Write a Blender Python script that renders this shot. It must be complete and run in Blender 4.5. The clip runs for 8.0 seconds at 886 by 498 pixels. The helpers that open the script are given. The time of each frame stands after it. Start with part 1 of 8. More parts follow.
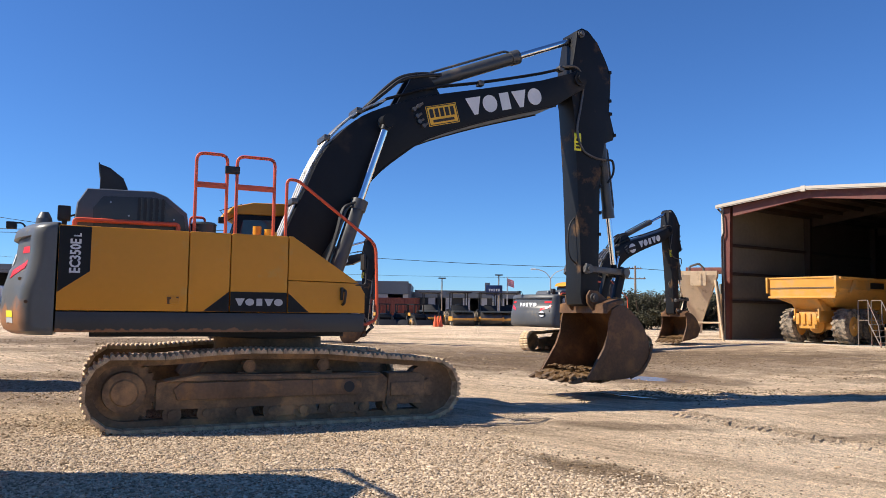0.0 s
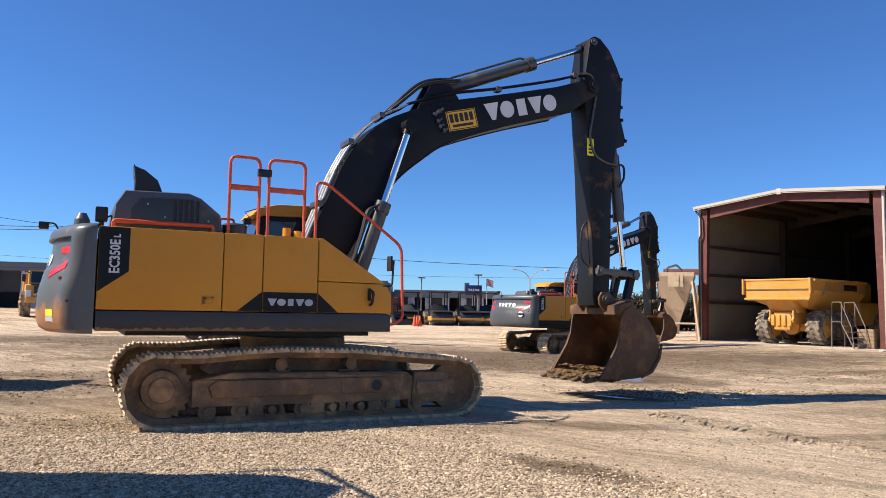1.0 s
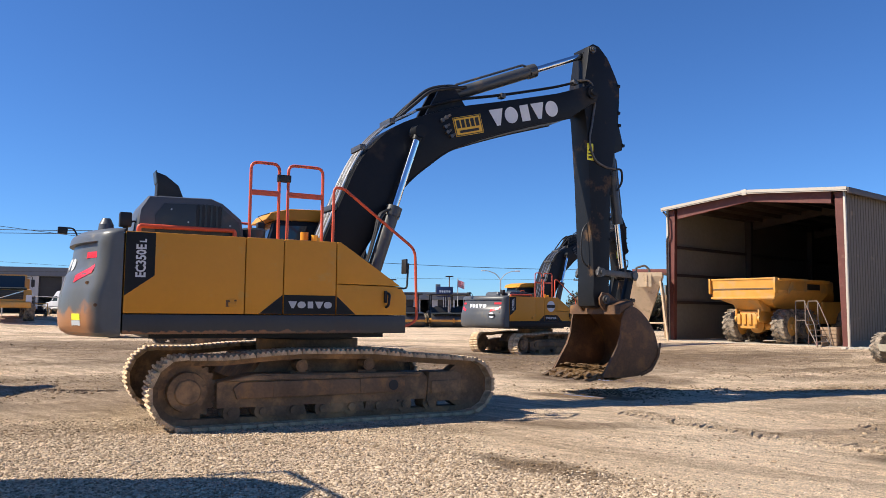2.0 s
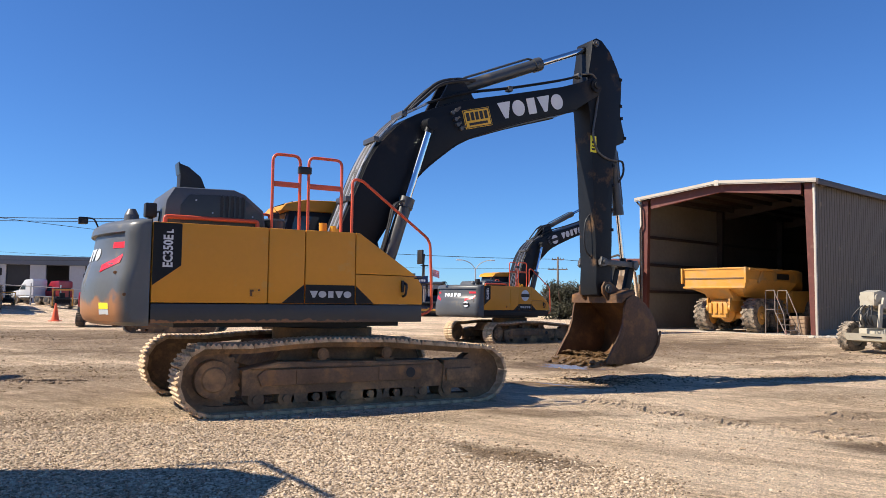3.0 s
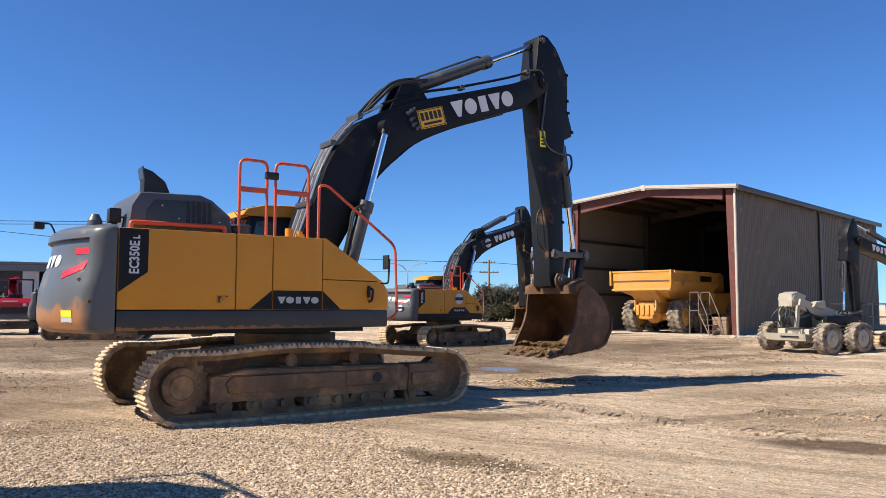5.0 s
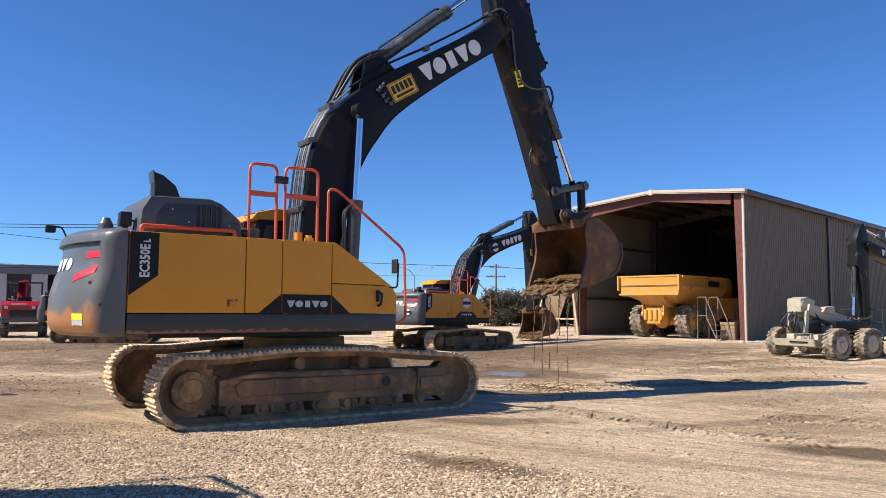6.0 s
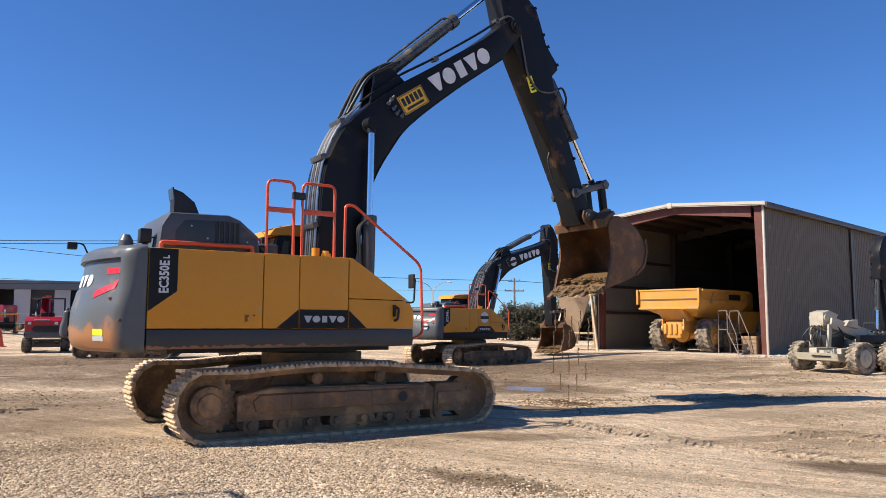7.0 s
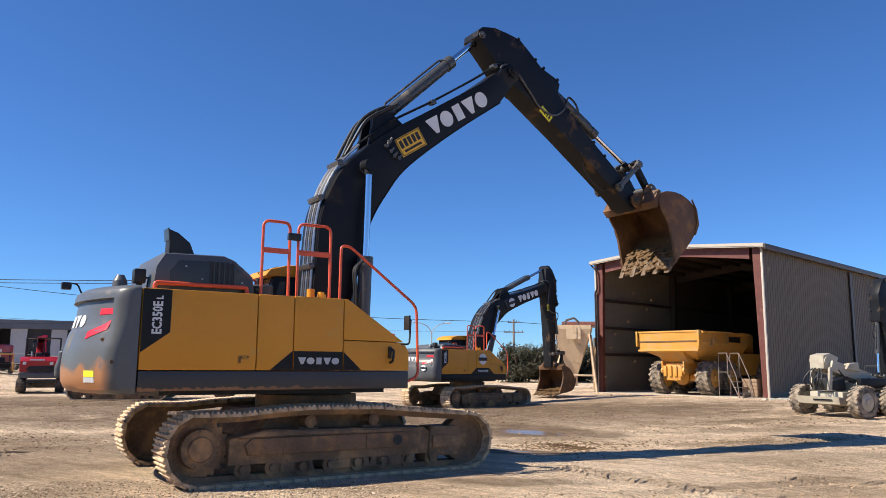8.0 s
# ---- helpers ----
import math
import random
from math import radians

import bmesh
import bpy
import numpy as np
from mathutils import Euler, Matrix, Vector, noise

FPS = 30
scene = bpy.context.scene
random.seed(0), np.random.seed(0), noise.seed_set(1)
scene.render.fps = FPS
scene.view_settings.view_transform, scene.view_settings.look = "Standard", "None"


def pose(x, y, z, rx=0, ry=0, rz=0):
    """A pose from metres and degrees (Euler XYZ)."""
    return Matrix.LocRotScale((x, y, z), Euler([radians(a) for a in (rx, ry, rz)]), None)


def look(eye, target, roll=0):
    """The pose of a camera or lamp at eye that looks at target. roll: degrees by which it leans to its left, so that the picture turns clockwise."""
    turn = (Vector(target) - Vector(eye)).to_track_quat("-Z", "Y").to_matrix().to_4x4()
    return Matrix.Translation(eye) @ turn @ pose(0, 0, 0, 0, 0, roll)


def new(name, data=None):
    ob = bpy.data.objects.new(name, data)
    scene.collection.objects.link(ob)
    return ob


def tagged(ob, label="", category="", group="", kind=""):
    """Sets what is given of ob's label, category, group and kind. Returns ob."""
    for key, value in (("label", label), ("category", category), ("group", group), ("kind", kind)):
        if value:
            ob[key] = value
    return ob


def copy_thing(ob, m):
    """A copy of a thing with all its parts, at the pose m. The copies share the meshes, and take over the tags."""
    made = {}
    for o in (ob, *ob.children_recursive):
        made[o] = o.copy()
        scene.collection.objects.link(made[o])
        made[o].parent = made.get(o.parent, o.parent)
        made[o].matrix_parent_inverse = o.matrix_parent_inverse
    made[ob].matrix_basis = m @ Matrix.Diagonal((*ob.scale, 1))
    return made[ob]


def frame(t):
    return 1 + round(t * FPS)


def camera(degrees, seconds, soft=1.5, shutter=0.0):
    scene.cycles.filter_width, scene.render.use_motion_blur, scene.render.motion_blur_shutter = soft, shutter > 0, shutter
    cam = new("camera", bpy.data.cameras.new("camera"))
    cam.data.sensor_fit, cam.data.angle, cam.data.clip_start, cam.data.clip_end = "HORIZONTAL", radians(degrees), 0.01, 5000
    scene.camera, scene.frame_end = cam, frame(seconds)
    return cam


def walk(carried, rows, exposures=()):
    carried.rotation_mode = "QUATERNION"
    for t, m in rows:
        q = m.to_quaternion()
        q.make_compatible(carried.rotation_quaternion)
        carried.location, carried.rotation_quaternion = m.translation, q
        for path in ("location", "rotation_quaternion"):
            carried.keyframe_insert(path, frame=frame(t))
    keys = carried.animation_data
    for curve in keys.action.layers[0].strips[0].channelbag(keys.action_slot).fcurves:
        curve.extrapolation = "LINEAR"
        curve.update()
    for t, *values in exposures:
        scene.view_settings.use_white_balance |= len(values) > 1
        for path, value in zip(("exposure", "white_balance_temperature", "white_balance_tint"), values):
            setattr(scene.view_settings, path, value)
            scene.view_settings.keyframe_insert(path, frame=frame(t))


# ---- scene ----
# Camera: hand-held, standing still and panning
cam = camera(60.5, 8.0, soft=0.6)
PATH = [
    (0, pose(0.042, -0.029, 1.566, 94.57, -0.72, -0.00)),
    (0.5, pose(0.039, -0.039, 1.574, 94.41, -0.85, -0.71)),
    (1, pose(0.042, -0.043, 1.571, 94.57, -0.99, -1.55)),
    (1.5, pose(0.047, -0.058, 1.558, 94.76, -0.80, -2.49)),
    (3, pose(0.077, -0.024, 1.555, 93.93, -0.59, -5.58)),
    (3.5, pose(0.074, 0.010, 1.551, 92.99, -1.11, -5.87)),
    (4, pose(0.032, 0.003, 1.564, 93.37, -0.70, -8.50)),
    (4.5, pose(-0.029, 0.014, 1.573, 93.85, -0.15, -10.85)),
    (6, pose(-0.112, 0.014, 1.576, 94.51, -0.35, -10.31)),
    (6.5, pose(-0.097, 0.007, 1.577, 94.68, -0.18, -9.64)),
    (7, pose(-0.085, -0.014, 1.583, 95.58, -0.21, -8.90)),
    (7.5, pose(-0.040, 0.024, 1.598, 97.24, -0.12, -8.44)),
    (8, pose(-0.024, 0.005, 1.598, 98.64, -0.40, -8.95)),
]
walk(cam, PATH)

# ---- light: clear sky, sun from behind the machine's tail ----
SUN_ELEV, SUN_AZ = 44.0, -95.5        # degrees; azimuth clockwise from +y
world = bpy.data.worlds.new("sky")
scene.world = world
world.use_nodes = True
wn = world.node_tree.nodes
sky = wn.new("ShaderNodeTexSky")
sky.sky_type = "NISHITA"
sky.sun_disc = False
sky.sun_elevation = radians(SUN_ELEV)
sky.sun_rotation = radians(SUN_AZ)
sky.altitude = 1500
sky.air_density, sky.dust_density, sky.ozone_density = 1.0, 0.0, 5.0
tint = wn.new("ShaderNodeMix")
tint.data_type, tint.blend_type = "RGBA", "MULTIPLY"
tint.inputs["Factor"].default_value = 1.0
tint.inputs["B"].default_value = (0.645, 1.0, 1.42, 1)
world.node_tree.links.new(sky.outputs["Color"], tint.inputs["A"])
world.node_tree.links.new(tint.outputs["Result"], wn["Background"].inputs["Color"])
wn["Background"].inputs["Strength"].default_value = 0.078
sun_way = Vector((math.sin(radians(SUN_AZ)) * math.cos(radians(SUN_ELEV)), math.cos(radians(SUN_AZ)) * math.cos(radians(SUN_ELEV)), math.sin(radians(SUN_ELEV))))
sun = new("sun", bpy.data.lights.new("sun", "SUN"))
sun.data.energy, sun.data.angle, sun.data.color = 6.0, radians(0.53), (1.0, 0.91, 0.78)
sun.matrix_basis = look(sun_way * 60, (0, 0, 0))
scene.view_settings.exposure = 0.4

# ---- materials ----
def mat(name, colour, rough=0.5, metal=0.0, vary=0.12, scale=3.0, bump=0.0, bump_scale=40.0, dirt=None, dirt_amount=0.0, dirt_scale=2.0, spec=0.5, coat=0.0):
    """A principled material: base colour with two scales of variation, optional dirt patches and fine bump."""
    m = bpy.data.materials.new(name)
    m.use_nodes = True
    nt = m.node_tree
    n, l = nt.nodes, nt.links
    b = n["Principled BSDF"]
    b.inputs["Roughness"].default_value, b.inputs["Metallic"].default_value = rough, metal
    b.inputs["Specular IOR Level"].default_value = spec
    b.inputs["Coat Weight"].default_value = coat
    tc = n.new("ShaderNodeTexCoord")
    big, fine = n.new("ShaderNodeTexNoise"), n.new("ShaderNodeTexNoise")
    big.inputs["Scale"].default_value, fine.inputs["Scale"].default_value = scale, scale * 11
    big.inputs["Detail"].default_value = fine.inputs["Detail"].default_value = 5
    add = n.new("ShaderNodeMath")
    add.operation = "MULTIPLY_ADD"
    add.inputs[1].default_value = 0.6
    sc = n.new("ShaderNodeMath")
    sc.operation = "MULTIPLY"
    sc.inputs[1].default_value = 0.4
    l.new(tc.outputs["Object"], big.inputs["Vector"])
    l.new(tc.outputs["Object"], fine.inputs["Vector"])
    l.new(fine.outputs["Fac"], sc.inputs[0])
    l.new(big.outputs["Fac"], add.inputs[0])
    l.new(sc.outputs[0], add.inputs[2])
    ramp = n.new("ShaderNodeValToRGB")
    lo, hi = [max(0, c * (1 - vary)) for c in colour], [min(1, c * (1 + vary)) for c in colour]
    ramp.color_ramp.elements[0].position, ramp.color_ramp.elements[1].position = 0.3, 0.7
    ramp.color_ramp.elements[0].color, ramp.color_ramp.elements[1].color = (*lo, 1), (*hi, 1)
    l.new(add.outputs[0], ramp.inputs["Fac"])
    out = ramp.outputs["Color"]
    if dirt:
        dn = n.new("ShaderNodeTexNoise")
        dn.inputs["Scale"].default_value, dn.inputs["Detail"].default_value, dn.inputs["Roughness"].default_value = dirt_scale, 8, 0.65
        l.new(tc.outputs["Object"], dn.inputs["Vector"])
        dr = n.new("ShaderNodeMapRange")
        dr.inputs["From Min"].default_value, dr.inputs["From Max"].default_value = 0.62 - dirt_amount * 0.4, 0.78 - dirt_amount * 0.3
        l.new(dn.outputs["Fac"], dr.inputs["Value"])
        mx = n.new("ShaderNodeMix")
        mx.data_type = "RGBA"
        l.new(dr.outputs["Result"], mx.inputs["Factor"])
        l.new(out, mx.inputs["A"])
        mx.inputs["B"].default_value = (*dirt, 1)
        out = mx.outputs["Result"]
        rr = n.new("ShaderNodeMapRange")
        rr.inputs["To Min"].default_value, rr.inputs["To Max"].default_value = rough, 0.9
        l.new(dr.outputs["Result"], rr.inputs["Value"])
        l.new(rr.outputs["Result"], b.inputs["Roughness"])
    l.new(out, b.inputs["Base Color"])
    if bump:
        bn, bb = n.new("ShaderNodeTexNoise"), n.new("ShaderNodeBump")
        bn.inputs["Scale"].default_value, bn.inputs["Detail"].default_value = bump_scale, 6
        bb.inputs["Strength"].default_value, bb.inputs["Distance"].default_value = bump, 0.02
        l.new(tc.outputs["Object"], bn.inputs["Vector"])
        l.new(bn.outputs["Fac"], bb.inputs["Height"])
        l.new(bb.outputs["Normal"], b.inputs["Normal"])
    return m


YELLOW = mat("yellow_paint", (0.62, 0.27, 0.024), 0.42, vary=0.05, scale=1.2, dirt=(0.5, 0.32, 0.1), dirt_amount=0.08, spec=0.32)
DARK = mat("dark_grey_paint", (0.0105, 0.0115, 0.0135), 0.42, vary=0.2, scale=1.5, dirt=(0.05, 0.042, 0.034), dirt_amount=0.12, dirt_scale=1.3, spec=0.18)
GREY = mat("grey_paint", (0.075, 0.08, 0.088), 0.42, vary=0.12, scale=1.5, dirt=(0.16, 0.13, 0.1), dirt_amount=0.08)
CHAR = mat("charcoal_cover", (0.034, 0.038, 0.036), 0.34, vary=0.15, dirt=(0.12, 0.1, 0.08), dirt_amount=0.08)
BLACK = mat("black_rubber", (0.012, 0.012, 0.013), 0.55, vary=0.2)
CHROME = mat("chrome", (0.75, 0.76, 0.78), 0.12, 1.0, vary=0.03)
STEEL = mat("dull_steel", (0.11, 0.105, 0.1), 0.42, 0.6, vary=0.25, dirt=(0.12, 0.08, 0.05), dirt_amount=0.2)
SHOE = mat("track_shoe_steel", (0.48, 0.34, 0.20), 0.7, 0.0, vary=0.5, scale=7, dirt=(0.72, 0.55, 0.36), dirt_amount=0.4, dirt_scale=5, bump=0.4)
FRAME = mat("undercarriage_paint", (0.175, 0.108, 0.057), 0.75, vary=0.45, scale=2.5, dirt=(0.46, 0.26, 0.115), dirt_amount=0.32, dirt_scale=2.2, bump=0.3)
RUST = mat("worn_rusty_steel", (0.115, 0.054, 0.020), 0.6, 0.08, vary=0.45, scale=2.5, dirt=(0.27, 0.135, 0.048), dirt_amount=0.26, dirt_scale=2.5, bump=0.35)
RIB = mat("rust_stained_rib", (0.19, 0.105, 0.05), 0.65, vary=0.4, scale=2.0, dirt=(0.46, 0.22, 0.075), dirt_amount=0.3, dirt_scale=2.6, bump=0.3)
PIPE = mat("bright_steel_pipe", (0.36, 0.36, 0.37), 0.3, 0.85, vary=0.2, dirt=(0.05, 0.05, 0.05), dirt_amount=0.2, dirt_scale=5)
RAIL = mat("orange_red_rail", (0.62, 0.09, 0.035), 0.45, vary=0.1)
WHITE = mat("white_lettering", (0.62, 0.64, 0.66), 0.5, vary=0.06)
PALE = mat("pale_grey_lettering", (0.45, 0.47, 0.49), 0.5, vary=0.06)
RED = mat("red_reflector", (0.75, 0.02, 0.03), 0.35, vary=0.1)
SIGNY = mat("sign_yellow", (0.72, 0.42, 0.03), 0.45, vary=0.06)
STICKER = mat("bright_yellow_sticker", (0.8, 0.72, 0.03), 0.5, vary=0.08, dirt=(0.5, 0.45, 0.3), dirt_amount=0.2, dirt_scale=9)
GLASS = mat("dark_glass", (0.02, 0.03, 0.035), 0.08, vary=0.05, coat=0.3)
CLAY = mat("clay", (0.12, 0.064, 0.020), 0.6, vary=0.3, scale=8, bump=0.6)


# ---- mesh helpers ----
def part(name, bm, material, parent=None, label="", smooth=38):
    """Links a bmesh as one mesh object under a thing or part."""
    bmesh.ops.recalc_face_normals(bm, faces=bm.faces)
    me = bpy.data.meshes.new(name)
    bm.to_mesh(me)
    bm.free()
    me.materials.append(material)
    if smooth:
        me.shade_smooth()
        me.set_sharp_from_angle(angle=radians(smooth))
    ob = new(name, me)
    if parent:
        ob.parent = parent
    return tagged(ob, label)


def thing(name, label, category, group="", m=None, kind=""):
    ob = tagged(new(name), label, category, group, kind)
    ob.empty_display_size = 0.3
    if m is not None:
        ob.matrix_basis = m
    return ob


def box(bm, x0, x1, y0, y1, z0, z1, bevel=0.0, m=None):
    r = bmesh.ops.create_cube(bm, size=1)
    bmesh.ops.transform(bm, matrix=Matrix.Translation(((x0 + x1) / 2, (y0 + y1) / 2, (z0 + z1) / 2)) @ Matrix.Diagonal((abs(x1 - x0), abs(y1 - y0), abs(z1 - z0), 1)), verts=r["verts"])
    if bevel:
        edges = list({e for v in r["verts"] for e in v.link_edges})
        q = bmesh.ops.bevel(bm, geom=edges, offset=bevel, segments=2, profile=0.6, affect="EDGES")
        vs = list({v for f in q["faces"] for v in f.verts} | {v for v in r["verts"] if v.is_valid})
    else:
        vs = r["verts"]
    if m is not None:
        bmesh.ops.transform(bm, matrix=m, verts=vs)
    return bm


def prism(bm, pts, y0, y1, bevel=0.0, axis="y"):
    """Extrudes an outline given in (x, z) from y0 to y1 (axis 'z': outline in (x, y) from z0 to z1)."""
    put = (lambda p, d: (p[0], d, p[1])) if axis == "y" else ((lambda p, d: (p[0], p[1], d)) if axis == "z" else (lambda p, d: (d, p[0], p[1])))
    a = [bm.verts.new(put(p, y0)) for p in pts]
    b = [bm.verts.new(put(p, y1)) for p in pts]
    fs = [bm.faces.new(a), bm.faces.new(b)]
    for i in range(len(pts)):
        j = (i + 1) % len(pts)
        fs.append(bm.faces.new((a[i], a[j], b[j], b[i])))
    bmesh.ops.recalc_face_normals(bm, faces=fs)
    if bevel:
        es = list({e for f in fs[:2] for e in f.edges})
        bmesh.ops.bevel(bm, geom=es, offset=bevel, segments=2, profile=0.6, affect="EDGES")
    return bm


def cyl(bm, p0, p1, r0, r1=None, seg=16):
    p0, p1 = Vector(p0), Vector(p1)
    d = p1 - p0
    r = bmesh.ops.create_cone(bm, cap_ends=True, segments=seg, radius1=r0, radius2=r0 if r1 is None else r1, depth=d.length)
    bmesh.ops.transform(bm, matrix=Matrix.Translation((p0 + p1) / 2) @ d.to_track_quat("Z", "Y").to_matrix().to_4x4(), verts=r["verts"])
    return bm


def spline(pts, n=6):
    """Catmull-Rom points through pts."""
    p = [Vector(q) for q in pts]
    p = [p[0] * 2 - p[1]] + p + [p[-1] * 2 - p[-2]]
    out = []
    for i in range(1, len(p) - 2):
        for k in range(n):
            t = k / n
            out.append(0.5 * (2 * p[i] + (p[i + 1] - p[i - 1]) * t + (2 * p[i - 1] - 5 * p[i] + 4 * p[i + 1] - p[i + 2]) * t * t + (3 * p[i] - p[i - 1] - 3 * p[i + 1] + p[i + 2]) * t ** 3))
    return out + [p[-2]]


def round_path(pts, r, n=4):
    """A polyline with its inner corners rounded by radius r."""
    p = [Vector(q) for q in pts]
    out = [p[0]]
    for i in range(1, len(p) - 1):
        a, b = (p[i - 1] - p[i]), (p[i + 1] - p[i])
        k = min(r, a.length * 0.48, b.length * 0.48)
        s, e = p[i] + a.normalized() * k, p[i] + b.normalized() * k
        for j in range(n + 1):
            t = j / n
            out.append(s * (1 - t) ** 2 + p[i] * 2 * t * (1 - t) + e * t * t)
    return out + [p[-1]]


def tube(bm, pts, r, seg=8):
    """A round tube swept along points."""
    p = [Vector(q) for q in pts]
    rings, up = [], None
    for i, q in enumerate(p):
        d = (p[min(i + 1, len(p) - 1)] - p[max(i - 1, 0)]).normalized()
        if up is None:
            up = d.orthogonal().normalized()
        up = (up - d * up.dot(d)).normalized()
        side = d.cross(up)
        rings.append([bm.verts.new(q + (up * math.cos(a) + side * math.sin(a)) * r) for a in (2 * math.pi * k / seg for k in range(seg))])
    for a, b in zip(rings, rings[1:]):
        for k in range(seg):
            bm.faces.new((a[k], a[(k + 1) % seg], b[(k + 1) % seg], b[k]))
    bm.faces.new(rings[0])
    bm.faces.new(rings[-1])
    return bm


def B():
    return bmesh.new()


def letters(body, size, material, parent, m, name="lettering", label="", squash=1.0):
    """Raised lettering in the built-in font, in the xy plane of m."""
    cu = bpy.data.curves.new(name, "FONT")
    cu.body, cu.size, cu.extrude, cu.resolution_u, cu.offset = body, size, 0.004, 2, 0.005
    tmp = bpy.data.objects.new(name, cu)
    me = bpy.data.meshes.new_from_object(tmp)
    bpy.data.objects.remove(tmp)
    me.materials.clear()
    me.materials.append(material)
    me.transform(Matrix.Diagonal((squash, 1, 1, 1)))
    ob = new(name, me)
    ob.parent = parent
    ob.matrix_basis = m
    return tagged(ob, label)


def emblem(name, w, h, material, parent, m, label="", depth=0.006):
    """A word mark as five plain shapes: wedge, disc, block, wedge, disc."""
    bm = B()
    cw = w / 5
    for i, kind in enumerate("wdbwd"):
        x = -w / 2 + cw * i
        if kind == "w":
            pts = [(x + cw * 0.02, h / 2), (x + cw * 0.98, h / 2), (x + cw * 0.62, -h / 2), (x + cw * 0.38, -h / 2)]
        elif kind == "b":
            pts = [(x + cw * 0.2, h / 2), (x + cw * 0.8, h / 2), (x + cw * 0.8, -h / 2), (x + cw * 0.2, -h / 2)]
        else:
            pts = [(x + cw / 2 + math.cos(a) * cw * 0.46, math.sin(a) * h * 0.5) for a in (2 * math.pi * k / 20 for k in range(20))]
        prism(bm, pts, 0, depth, axis="z")
    ob = part(name, bm, material, parent, label, smooth=0)
    ob.matrix_basis = m
    return ob


SIDE = Matrix(((1, 0, 0, 0), (0, 0, -1, 0), (0, 1, 0, 0), (0, 0, 0, 1)))     # xy plane turned to face -y

# ---- the yard ----
BARN_A = Vector((21.27, 34.3, 0))          # front corner next to the long wall
BARN_S = Vector((0.818, 0.574, 0)).normalized()   # along the long wall
BARN_W = Vector((-BARN_S.y, BARN_S.x, 0))         # along the open front
BARN_WIDTH, BARN_LEN, BARN_EAVE, BARN_RIDGE = 9.75, 24.5, 7.5, 7.92
PAD = 0.1


def ss(a, b, x):
    t = np.clip((x - a) / (b - a), 0, 1)
    return t * t * (3 - 2 * t)


RELIEF = np.random.RandomState(4).uniform(-1, 1, (128, 128))


def relief(x, y, size):
    """Smooth value noise between -1 and 1 with lumps of that size in metres."""
    u, v = x / size, y / size
    i, j = np.floor(u).astype(int), np.floor(v).astype(int)
    fu, fv = u - i, v - j
    fu, fv = fu * fu * (3 - 2 * fu), fv * fv * (3 - 2 * fv)
    at = lambda a, b: RELIEF[a % 128, b % 128]
    return (at(i, j) * (1 - fu) + at(i + 1, j) * fu) * (1 - fv) + (at(i, j + 1) * (1 - fu) + at(i + 1, j + 1) * fu) * fv


def churned(x, y):
    """Where tracks and wheels have turned the ground up."""
    out = 0.22
    for cx, cy, ax, ay, turn, k in ((-5.0, 10.4, 3.2, 1.1, 12, 0.7), (-8.0, 17.0, 6.0, 1.6, 6, 0.8), (6.5, 25.0, 9.0, 6.0, 8, 1.0), (4.6, 15.6, 2.6, 1.0, 5, 0.9), (9.5, 15.7, 4.5, 0.8, 14, 0.6), (12.0, 20.0, 5.0, 1.2, 22, 0.6), (1.6, 7.7, 1.5, 0.45, -48, 0.8), (6.6, 7.9, 1.6, 0.7, -20, 0.8), (-12.0, 32.0, 12.0, 5.0, 3, 1.0)):
        c, s = math.cos(radians(turn)), math.sin(radians(turn))
        u, v = (x - cx) * c + (y - cy) * s, -(x - cx) * s + (y - cy) * c
        out = out + k * np.exp(-((u / ax) ** 2 + (v / ay) ** 2))
    return np.clip(out, 0, 1.1)


